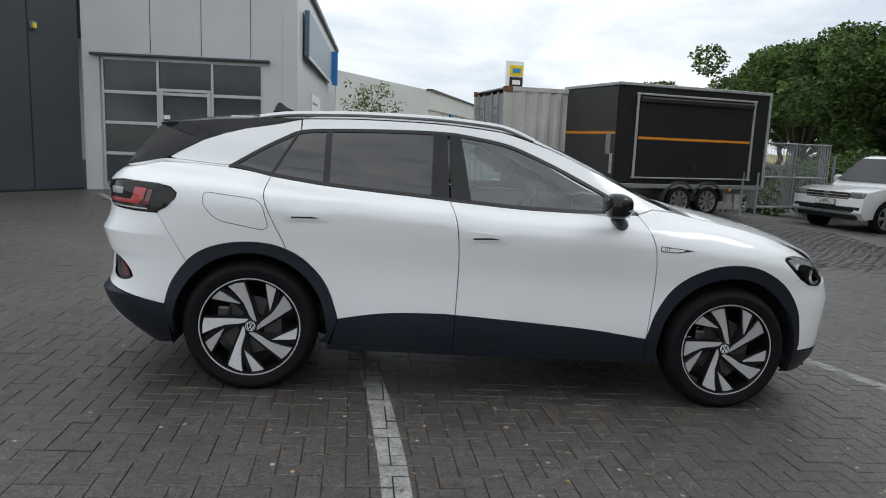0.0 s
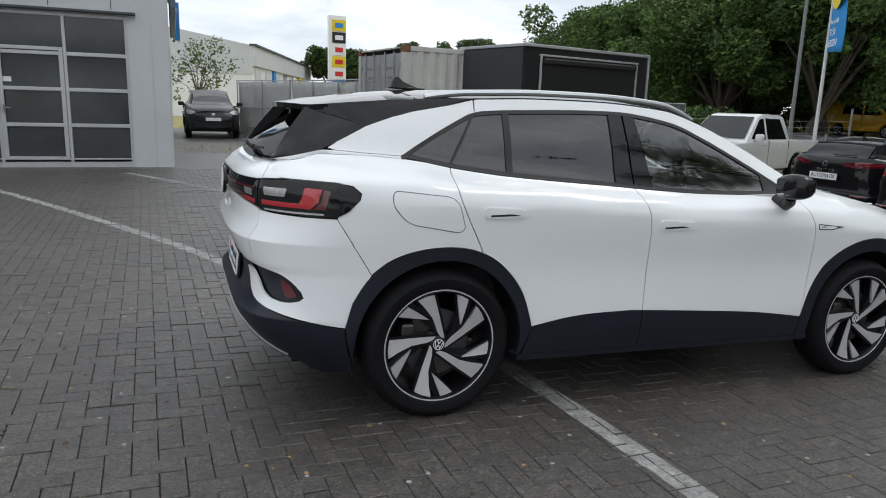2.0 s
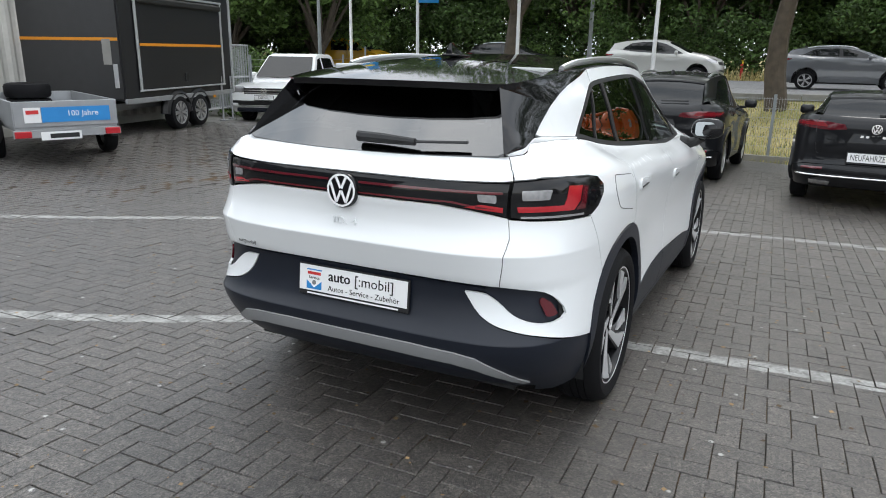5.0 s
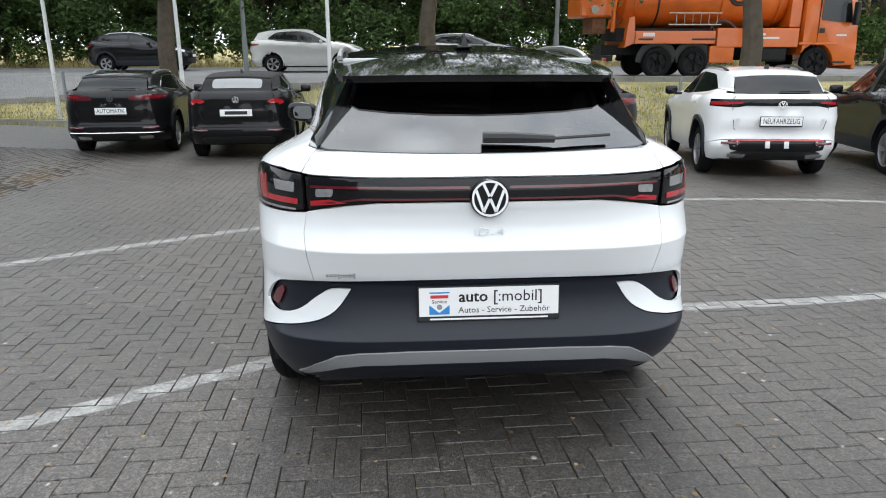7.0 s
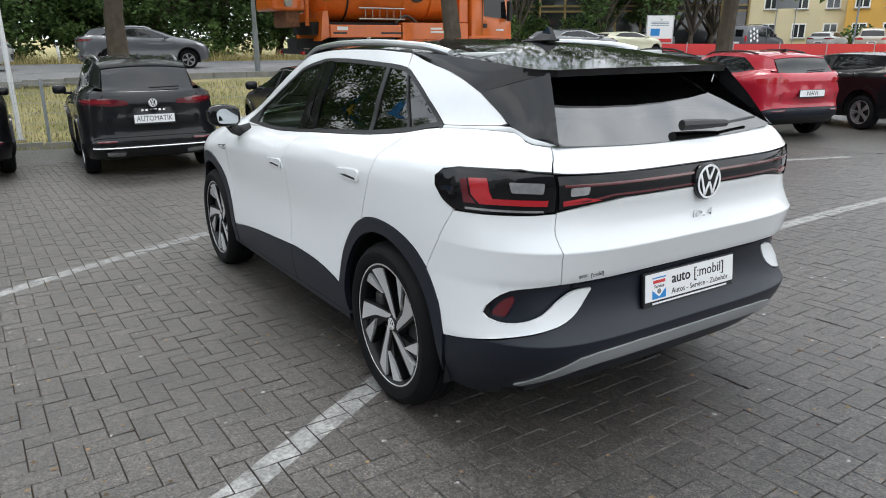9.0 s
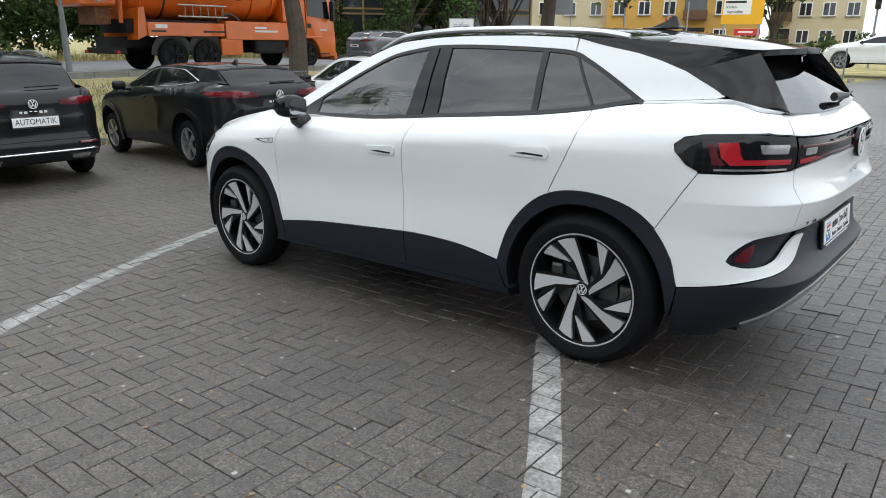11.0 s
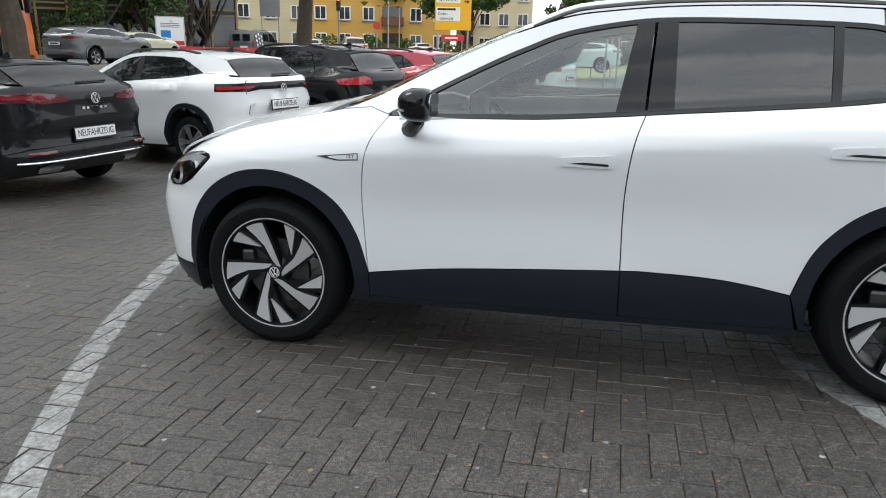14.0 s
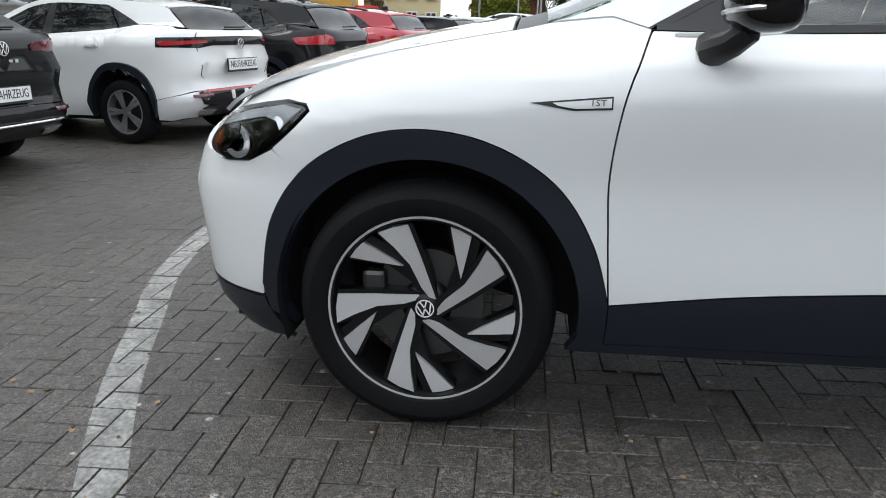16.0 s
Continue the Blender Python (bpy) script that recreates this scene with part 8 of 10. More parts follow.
part("flap_frame", box_bm(1.92, -0.026, 0.79, 3.1, 0.032, 0.03, bevel=0.006), M_FRAMEALU, bt)
part("sales_flap", box_bm(1.92, -0.018, 1.58, 2.9, 0.03, 1.54), M_BOXBLACK, bt)
part("awning_case", box_bm(1.92, -0.05, 2.33, 2.9, 0.07, 0.12, bevel=0.03), M_INK, bt)
part("stripe", box_bm(1.92, -0.035, 1.58, 2.9, 0.006, 0.05), M_ORANGE, bt)
part("stripe", box_bm(-0.014, TW / 2, 1.66, 0.006, TW - 0.12, 0.05), M_ORANGE, bt)
part("flap_latch", box_bm(1.90, -0.045, 0.98, 0.10, 0.04, 0.16, bevel=0.01), M_INK, bt)
part("notice", box_bm(-0.015, 0.28, 1.45, 0.006, 0.16, 0.42), M_KERB, bt)
part("door_lock", box_bm(-0.02, 0.14, 1.05, 0.03, 0.08, 0.40, bevel=0.01), M_FRAMEALU, bt)
part("chassis", box_bm(TL / 2, TW / 2, 0.50, TL, 1.3, 0.12), M_GALV, bt)
for x in (1.62, 2.36):
    for y, rot in ((0.06, math.pi), (TW - 0.06, 0)):
        simple_wheel(bt, Matrix.Translation((x, y, 0.32)) @ Matrix.Rotation(rot, 4, "Z"), 0.32, M_SILVERWHEEL, 8)
        fb = bmesh.new()
        arc = [(x + 0.39 * math.cos(radians(a)), y, 0.32 + 0.36 * math.sin(radians(a))) for a in range(0, 181, 15)]
        add_tube(fb, arc, 0.10, 8, flat=1.0, up=Vector((0, 1, 0)))
        for v in fb.verts:
            rr = math.hypot(v.co.x - x, v.co.z - 0.32)
            if rr < 0.37:
                v.co.x, v.co.z = x + (v.co.x - x) * 0.37 / rr, 0.32 + (v.co.z - 0.32) * 0.37 / rr
        part("mudguard", fb, M_SEAL, bt, smooth=True)
for x in (3.30, 3.72):
    lg = bmesh.new()
    add_cyl(lg, (x, -0.02, 0.02), (x, -0.02, 0.95), 0.022, seg=8)
    add_box(lg, x, -0.02, 0.02, 0.14, 0.14, 0.02)
    part("support_leg", lg, M_GALV, bt, smooth=True)
part("marker_lamp", box_bm(2.95, -0.03, 0.56, 0.07, 0.02, 0.05), M_ORANGE, bt)

# ---------------------------------------------------------------- flat trailer with tyres, bin
fm = Matrix.Translation((1.86, 7.44, 0.06)) @ Matrix.Rotation(radians(67), 4, "Z")
ft = thing("flat_trailer", fm, "small galvanised open trailer with a blue tail sign", "trailer")
part("bed", box_bm(1.2, 0, 0.50, 2.4, 1.28, 0.05), M_GALV, ft)
for y in (-0.64, 0.64):
    part("side_board", box_bm(1.2, y, 0.69, 2.42, 0.03, 0.34, bevel=0.006), M_GALV, ft)
for x in (-0.01, 2.41):
    part("end_board", box_bm(x, 0, 0.69, 0.03, 1.28, 0.34, bevel=0.006), M_GALV, ft)
part("tail_sign", box_bm(-0.03, -0.12, 0.68, 0.008, 0.86, 0.20), M_SIGNBLUE, ft, "blue anniversary sign")
text_part("sign_lettering", "100 Jahre", 0.105, Matrix.Translation((-0.036, -0.20, 0.69)) @ Matrix.Rotation(radians(-90), 4, "Z"), M_FLAGWHITE, ft, depth=0.002)
part("sign_logo", box_bm(-0.034, 0.42, 0.68, 0.008, 0.20, 0.20), M_FLAGWHITE, ft)
part("sign_logo_mark", box_bm(-0.040, 0.42, 0.72, 0.006, 0.15, 0.05), M_SIGNRED, ft)
part("lamp_bar", box_bm(-0.02, 0, 0.43, 0.05, 1.34, 0.10), M_GALV, ft)
for y in (-0.56, 0.56):
    part("tail_lamp", box_bm(-0.055, y, 0.43, 0.03, 0.20, 0.09, bevel=0.01), M_RED, ft)
    simple_wheel(ft, Matrix.Translation((1.05, math.copysign(0.76, y), 0.29)) @ Matrix.Rotation(0 if y > 0 else math.pi, 4, "Z"), 0.29, M_GALV, 4)
    fb = bmesh.new()
    arc = [(1.05 + 0.36 * math.cos(radians(a)), math.copysign(0.77, y), 0.29 + 0.34 * math.sin(radians(a))) for a in range(-5, 186, 19)]
    add_tube(fb, arc, [0.02] + [0.045] * (len(arc) - 2) + [0.02], 6, flat=2.2)
    part("mudguard", fb, M_SEAL, ft, smooth=True)
part("number_plate", box_bm(-0.05, 0.10, 0.40, 0.01, 0.50, 0.11), M_PLATE, ft)
part("plate_inscription", box_bm(-0.057, 0.06, 0.40, 0.004, 0.36, 0.06), M_INK, ft)
sp_ = bmesh.new()
add_lathe(sp_, [(0.0, 0.004), (0.10, 0.004), (0.10, 0.0)], 20, Matrix.Translation((0.62, 0.86, 0.50)) @ Matrix.Rotation(radians(50), 4, "Z"))
part("speed_disc", sp_, M_FLAGWHITE, ft)
text_part("speed_lettering", "100", 0.085, Matrix.Translation((0.62, 0.86, 0.50)) @ Matrix.Rotation(radians(230), 4, "Z") @ Matrix.Translation((0, -0.008, 0)), M_INK, ft, depth=0.001)
part("drawbar", box_bm(3.0, 0, 0.42, 1.3, 0.07, 0.07), M_GALV, ft)
for k in range(2):
    tyre_m = fm @ Matrix.Translation((2.15, 0.05, 0.53 + 0.13 + k * 0.235)) @ Matrix.Rotation(radians(90), 4, "X")
    ty = thing("loose_tyre", tyre_m, "black car tyre stacked on the flat trailer", "tyre", "tyres stacked on the trailer")
    tb = bmesh.new()
    add_lathe(tb, [(0.20, 0.10), (0.26, 0.115), (0.31, 0.10), (0.33, 0.06), (0.33, -0.06), (0.31, -0.10), (0.26, -0.115), (0.20, -0.10)], 32)
    part("carcass", tb, M_RUBBER, ty, smooth=True)
bn_ = thing("wheelie_bin", Matrix.Translation((1.95, 9.82, 0.10)) @ Matrix.Diagonal((0.8, 0.8, 1.0, 1.0)), "black wheelie bin beside the container", "bin")
part("bin_body", box_bm(0, 0, 0.48, 0.52, 0.55, 0.92, bevel=0.04), M_SEAL, bn_)
part("bin_lid", box_bm(0, 0, 0.97, 0.58, 0.62, 0.07, bevel=0.03), M_SEAL, bn_)

# ---------------------------------------------------------------- site fence with tarpaulin, pallet, beam
M_TARP = material("grey_white_tarpaulin", (0.54, 0.54, 0.52), 0.75, vary=0.16, scale=1.1, bump=0.25, bump_scale=3)
M_PALLET = material("pallet_wood", (0.36, 0.23, 0.10), 0.8, vary=0.2, scale=6, fine=0.1, fine_scale=40)
M_GIRDER = material("grey_steel_girder", (0.16, 0.155, 0.15), 0.7, vary=0.3, scale=3)
pts_f = [(-0.15, 24.2), (1.35, 21.0), (2.35, 18.0), (2.75, 15.0), (2.75, 13.2)]
sf = thing("site_fence", Matrix.Identity(4), "wire site fence hung with a grey white tarpaulin", "fence")
for (x0, y0), (x1, y1) in zip(pts_f, pts_f[1:]):
    d = Vector((x1 - x0, y1 - y0, 0))
    L_ = d.length
    mf = Matrix.Translation((x0, y0, 0.11)) @ Matrix.Rotation(math.atan2(d.y, d.x), 4, "Z")
    b = bmesh.new()
    for x in (0.02, L_ / 2, L_ - 0.02):
        add_cyl(b, (x, -0.03, 0.05), (x, -0.03, 2.05), 0.021, seg=8)
    for z in (0.12, 1.05, 2.03):
        add_cyl(b, (0, -0.03, z), (L_, -0.03, z), 0.018, seg=8)
    for v in b.verts:
        v.co = mf @ v.co
    part("panel_frame", b, M_GALV, sf, smooth=True)
    b = bmesh.new()
    for i in range(int(L_ / 0.1)):
        add_cyl(b, (i * 0.1, -0.035, 0.1), (i * 0.1, -0.035, 2.0), 0.003, seg=4, caps=False)
    for v in b.verts:
        v.co = mf @ v.co
    part("wire_grid", b, M_GALV, sf)
    verts, faces = [], []
    nx, nz = int(L_ / 0.12), 10
    for j in range(nz + 1):
        for i in range(nx + 1):
            x = L_ * i / nx
            verts.append(tuple(mf @ Vector((x, 0.03 + 0.03 * math.sin(x * 6.0 + j * 0.3), 0.06 + 1.92 * j / nz))))
    for j in range(nz):
        for i in range(nx):
            k = j * (nx + 1) + i
            faces.append((k, k + 1, k + nx + 2, k + nx + 1))
    me = bpy.data.meshes.new("tarpaulin")
    me.from_pydata(verts, [], faces)
    me.materials.append(M_TARP)
    for f in me.polygons:
        f.use_smooth = True
    ob = new("tarpaulin", me)
    ob.parent = sf
    mod = ob.modifiers.new("thickness", "SOLIDIFY")
    mod.thickness = 0.006
    part("foot_block", box_bm(x0, y0, 0.16, 0.65, 0.22, 0.13, bevel=0.02), M_KERB, sf)
gd = thing("steel_girder", Matrix.Translation((0.75, 19.3, 0.11)) @ Matrix.Rotation(radians(-55), 4, "Z"), "grey steel girder lying on timbers", "girder")
part("web", box_bm(0, 0, 0.30, 2.9, 0.30, 0.34, bevel=0.01), M_GIRDER, gd)
for x in (-1.0, 0.9):
    part("timber", box_bm(x, 0, 0.065, 0.14, 0.5, 0.13), M_RUST, gd)
st1 = thing("stone_block", Matrix.Translation((1.15, 16.2, 0.11)) @ Matrix.Rotation(radians(-50), 4, "Z"), "flat grey concrete slab on the ground", "slab")
part("slab", box_bm(0, 0, 0.10, 0.9, 0.35, 0.2, bevel=0.02), M_KERB, st1)
st2 = thing("stone_block", Matrix.Translation((1.55, 15.3, 0.11)), "short grey concrete block on the ground", "slab")
part("block", box_bm(0, 0, 0.12, 0.4, 0.3, 0.24, bevel=0.02), M_KERB, st2)
pal = thing("pallet", Matrix.Translation((2.30, 14.8, 0.12)) @ Matrix.Rotation(radians(100), 4, "Z") @ Matrix.Rotation(radians(-78), 4, "X"), "light wooden pallet leaning on the fence", "pallet")
for k in range(5):
    part("board", box_bm(0, -0.33 + 0.165 * k, 0.06, 0.95, 0.11, 0.022), M_PALLET, pal)
for x in (-0.42, 0, 0.42):
    part("bearer", box_bm(x, 0, 0.0, 0.09, 0.78, 0.09), M_PALLET, pal)

# stacked fence elements and wire fence behind the pickup
stk = thing("stacked_fence_panels", Matrix.Translation((8.6, 11.6, 0.0)) @ Matrix.Rotation(radians(14), 4, "Z"), "stack of galvanised site fence panels", "fence panels")
for k in range(5):
    b = bmesh.new()
    for x in (0.0, 1.1, 2.2):
        add_cyl(b, (x, k * 0.07, 0.1), (x, k * 0.07, 1.75), 0.02, seg=6)
    for z in (0.15, 0.9, 1.72):
        add_cyl(b, (0, k * 0.07, z), (2.2, k * 0.07, z), 0.018, seg=6)
    for i in range(1, 22):
        add_cyl(b, (i * 0.1, k * 0.07, 0.15), (i * 0.1, k * 0.07, 1.72), 0.004, seg=4, caps=False)
    part("panel", b, M_GALV, stk)
wf = thing("wire_fence", Matrix.Identity(4), "old wire mesh fence along the yard edge", "fence")
for k in range(5):
    x = 11.0 + k * 2.0
    y = 12.3 + k * 0.35
    z = ground_z(x, y)
    part("post", box_bm(x, y, z + 0.85, 0.05, 0.05, 1.8), M_GREYPOST, wf)
    if k < 4:
        b = bmesh.new()
        for j in range(9):
            add_cyl(b, (x, y, z + 0.1 + j * 0.19), (x + 2, y + 0.35, z + 0.1 + j * 0.19), 0.003, seg=4, caps=False)
        part("wire", b, M_GALV, wf)


# ---------------------------------------------------------------- vehicles with their own side profile
M_TRUCKORANGE = material("orange_truck_paint", (0.62, 0.125, 0.008), 0.35, coat=0.6, vary=0.10, scale=1.6, fine=0.04, fine_scale=14)
M_TANKORANGE = material("dusty_orange_tank", (0.60, 0.115, 0.008), 0.42, coat=0.3, vary=0.22, scale=1.1, fine=0.06, fine_scale=9)
M_TRUCKMARK = material("white_print", (0.7, 0.7, 0.68), 0.6, vary=0.05)
M_HOSE = material("dark_rubber_hose", (0.035, 0.022, 0.018), 0.7, vary=0.2)
M_GREYVAN = paint("grey_van_paint", (0.085, 0.09, 0.10))
M_ROADSTEEL = material("brushed_pipe", (0.34, 0.33, 0.30), 0.4, metal=0.6, vary=0.15)
ROAD_Z = 0.5
QUEUE = "cars waiting on the road"


def shell(pts, wf, bevel=0.04, seg=2):
    """A side profile given a width that changes with height, with rounded rims."""
    b = bmesh.new()
    l_ = [b.verts.new((x, wf(z), z)) for x, z in pts]
    r_ = [b.verts.new((x, -wf(z), z)) for x, z in pts]
    rims = [b.faces.new(l_), b.faces.new(r_[::-1])]
    for i in range(len(pts)):
        j = (i + 1) % len(pts)
        b.faces.new((l_[j], l_[i], r_[i], r_[j]))
    bmesh.ops.recalc_face_normals(b, faces=b.faces)
    if bevel:
        edges = list({e for f in rims for e in f.edges})
        bmesh.ops.bevel(b, geom=edges, offset=bevel, segments=seg, profile=0.6, affect="EDGES")
    return b


def side_panel(name, pts, wf, mat, parent, off=0.004, thick=0.012, label="", sides=(1, -1)):
    for s in sides:
        b = bmesh.new()
        o_ = [b.verts.new((x, s * (wf(z) + off), z)) for x, z in pts]
        i_ = [b.verts.new((x, s * (wf(z) + off - thick), z)) for x, z in pts]
        b.faces.new(o_)
        for i in range(len(pts)):
            j = (i + 1) % len(pts)
            b.faces.new((o_[j], o_[i], i_[i], i_[j]))
        bmesh.ops.recalc_face_normals(b, faces=b.faces)
        part(name, b, mat, parent, label)


def arch_points(cx, r, z0, n=8):
    return [(cx + r * math.cos(math.pi * k / n), z0 + r * math.sin(math.pi * k / n)) for k in range(n + 1)]


def wheels_at(car, spots, w, r, mat, spokes=5):
    for cx in spots:
        for s in (1, -1):
            simple_wheel(car, Matrix.Translation((cx, s * (w - 0.10), r)) @ Matrix.Rotation(0 if s > 0 else math.pi, 4, "Z"), r, mat, spokes)


def pickup_truck(m):
    car = thing("pickup_truck", m, "white double-cab pickup truck with black lower grille", "pickup truck")
    w = lambda z: 0.955 - 0.10 * max(0.0, z - 1.0) - 0.03 * max(0.0, 0.7 - z)  # noqa: E731
    pts = [(-1.20, 0.60), (-1.22, 1.12)] + [(0.15, 1.14), (1.75, 1.10), (1.75, 1.10)][:2] + [(2.05, 1.12), (3.35, 1.06), (3.82, 0.98), (3.93, 0.82), (3.96, 0.50), (3.80, 0.33)]
    pts += arch_points(3.08, 0.44, 0.36) + [(2.60, 0.36), (0.52, 0.36)] + arch_points(0.0, 0.44, 0.36) + [(-0.55, 0.45)]
    part("lower_body", shell(pts, w, 0.05), P_WHITE, car, smooth=True)
    cw = lambda z: 0.90 - 0.26 * (z - 1.08)  # noqa: E731
    part("cab", shell([(0.42, 1.06), (0.50, 1.50), (0.62, 1.76), (0.85, 1.82), (1.70, 1.83), (1.98, 1.76), (2.62, 1.20), (2.75, 1.06)], cw, 0.06), P_WHITE, car, smooth=True)
    side_panel("side_window", [(1.72, 1.16), (2.45, 1.18), (1.93, 1.68), (1.72, 1.72)], cw, M_CARGLASS, car)
    side_panel("side_window", [(0.62, 1.16), (1.62, 1.16), (1.62, 1.72), (0.85, 1.70)], cw, M_CARGLASS, car)
    b = bmesh.new()
    vs = [b.verts.new(p) for p in ((2.66, -0.80, 1.19), (2.66, 0.80, 1.19), (2.03, 0.66, 1.74), (2.03, -0.66, 1.74))]
    b.faces.new(vs)
    bmesh.ops.translate(b, verts=b.verts, vec=(0.012, 0, 0.012))
    part("windscreen", b, M_CARGLASS, car, "raked windscreen")
    part("grille", box_bm(3.905, 0, 0.875, 0.06, 1.16, 0.17, bevel=0.02), M_SEAL, car, "black front grille")
    for z in (0.835, 0.90):
        part("grille_bar", box_bm(3.93, 0, z, 0.03, 1.14, 0.025, bevel=0.006), M_CHROME, car)
    bb = bmesh.new()
    vw_ring(bb, 0.085, Matrix.Translation((3.955, 0, 0.88)) @ Matrix.Rotation(radians(90), 4, "Z"), 0.012)
    part("emblem", bb, M_CHROME, car)
    part("lower_intake", box_bm(3.935, 0, 0.575, 0.06, 1.50, 0.13, bevel=0.03), M_SEAL, car)
    part("bumper_skirt", box_bm(3.86, 0, 0.40, 0.16, 1.60, 0.12, bevel=0.04), M_CLAD, car)
    part("chrome_strip", box_bm(3.965, 0, 0.51, 0.03, 1.40, 0.03, bevel=0.01), M_CHROME, car)
    for s in (1, -1):
        part("headlamp", box_bm(3.80, s * 0.76, 0.90, 0.26, 0.36, 0.17, bevel=0.05), M_LAMPGREY, car, smooth=True)
        part("fog_lamp", box_bm(3.90, s * 0.76, 0.60, 0.12, 0.28, 0.09, bevel=0.03), M_SEAL, car, smooth=True)
        part("door_mirror", box_bm(2.32, s * 1.03, 1.22, 0.14, 0.22, 0.19, bevel=0.05), P_WHITE, car, smooth=True)
        for x in (0.60, 1.66):
            part("door_gap", box_bm(x, s * 0.935, 0.80, 0.008, 0.05, 0.62), M_SEAL, car)
        for x in (0.72, 1.78):
            part("door_handle", box_bm(x + 0.1, s * 0.962, 1.02, 0.20, 0.03, 0.03, bevel=0.01), P_WHITE, car)
        part("side_step", box_bm(1.55, s * 0.90, 0.34, 1.75, 0.16, 0.06, bevel=0.02), M_SEAL, car)
    plate_part("DIESEL", Matrix.Translation((3.985, 0, 0.715)) @ Matrix.Rotation(radians(90), 4, "Z"), car)
    part("underbody", box_bm(1.5, 0, 0.45, 4.4, 1.5, 0.22), M_DARK, car)
    part("wheel_wells", box_bm(1.54, 0, 0.58, 4.0, 1.5, 0.40), M_DARK, car)
    wheels_at(car, (0, 3.08), 0.95, 0.39, M_SILVERWHEEL)
    return car


pickup_truck(Matrix.Translation((13.81, 12.14, -0.31)) @ Matrix.Rotation(radians(196.5), 4, "Z"))


def small_van(m, label, coat, diamonds=False, roof_box=False, group=QUEUE):
    car = thing("van", m, label, "van", group)
    w = lambda z: 0.90 - 0.13 * max(0.0, z - 0.95) - 0.03 * max(0.0, 0.6 - z)  # noqa: E731
    pts = [(-0.78, 0.42), (-0.82, 0.9), (-0.72, 1.62), (-0.58, 1.79), (1.5, 1.80), (1.95, 1.70), (2.62, 1.16), (3.30, 0.98), (3.48, 0.78), (3.52, 0.40), (3.30, 0.28)]
    pts += arch_points(2.72, 0.37, 0.33) + [(2.3, 0.30), (0.42, 0.30)] + arch_points(0.0, 0.37, 0.33)
    part("body", shell(pts, w, 0.06), coat, car, smooth=True)
    side_panel("side_window", [(1.42, 1.12), (2.42, 1.14), (1.92, 1.60), (1.42, 1.64)], w, M_CARGLASS, car)
    if not diamonds:
        side_panel("side_window", [(0.20, 1.14), (1.30, 1.12), (1.30, 1.63), (0.20, 1.63)], w, M_CARGLASS, car)
    else:
        side_panel("side_window", [(0.55, 1.16), (1.30, 1.14), (1.30, 1.60), (0.55, 1.60)], w, M_CARGLASS, car)
        for i in range(3):
            for k in range(3):
                cx, cz = -0.35 + 0.36 * i - 0.02 * k, 0.92 + 0.27 * k + (0.13 if i % 2 else 0)
                q = 0.115
                side_panel("diamond_mark", [(cx - q, cz), (cx, cz - q), (cx + q, cz), (cx, cz + q)], w, M_FLAGWHITE, car)
    for s in (1, -1):
        part("rear_window", box_bm(-0.775, s * 0.34, 1.36, 0.06, 0.50, 0.44, bevel=0.03), M_CARGLASS, car)
        part("tail_lamp", box_bm(-0.79, s * 0.80, 1.02, 0.07, 0.13, 0.36, bevel=0.03), M_RED, car, "red tail lamp")
        part("headlamp", box_bm(3.38, s * 0.68, 0.86, 0.22, 0.30, 0.16, bevel=0.05), M_LAMPGREY, car, smooth=True)
        part("door_mirror", box_bm(2.15, s * 0.99, 1.20, 0.12, 0.18, 0.20, bevel=0.05), M_SEAL, car, smooth=True)
        part("door_gap", box_bm(1.34, s * 0.885, 0.80, 0.008, 0.05, 0.75), M_SEAL, car)
        rl = bmesh.new()
        add_tube(rl, [(-0.4, s * 0.68, 1.80), (-0.3, s * 0.68, 1.845), (1.4, s * 0.68, 1.845), (1.5, s * 0.68, 1.80)], 0.02, 6)
        part("roof_rail", rl, M_SEAL, car)
    b = bmesh.new()
    b.faces.new([b.verts.new(p) for p in ((2.62, -0.80, 1.19), (2.62, 0.80, 1.19), (2.00, 0.72, 1.685), (2.00, -0.72, 1.685))])
    bmesh.ops.translate(b, verts=b.verts, vec=(0.015, 0, 0.012))
    part("windscreen", b, M_CARGLASS, car)
    part("bumper", box_bm(-0.82, 0, 0.48, 0.12, 1.66, 0.24, bevel=0.05), M_CLAD, car)
    part("grille", box_bm(3.50, 0, 0.66, 0.06, 1.1, 0.22, bevel=0.03), M_SEAL, car)
    part("plate_blank", box_bm(-0.885, -0.2, 0.80, 0.02, 0.50, 0.11), M_PLATE, car)
    part("underbody", box_bm(1.3, 0, 0.42, 3.8, 1.4, 0.40), M_DARK, car)
    if roof_box:
        part("roof_box", box_bm(0.75, 0, 2.02, 2.0, 0.85, 0.30, bevel=0.10, seg=3), M_CLAD, car, "black roof box", smooth=True)
    wheels_at(car, (0, 2.72), 0.90, 0.31, M_SILVERWHEEL)
    return car


def at_road(x, y, heading=-90, z=ROAD_Z):
    return Matrix.Translation((x, y, z)) @ Matrix.Rotation(radians(heading), 4, "Z")


small_van(at_road(24.3, -37.5, -86), "dark grey panel van with white diamond pattern", M_GREYVAN, diamonds=True)
small_van(at_road(31.0, 23.5, -90), "yellow van with a black roof box", P_YELLOW, roof_box=True)


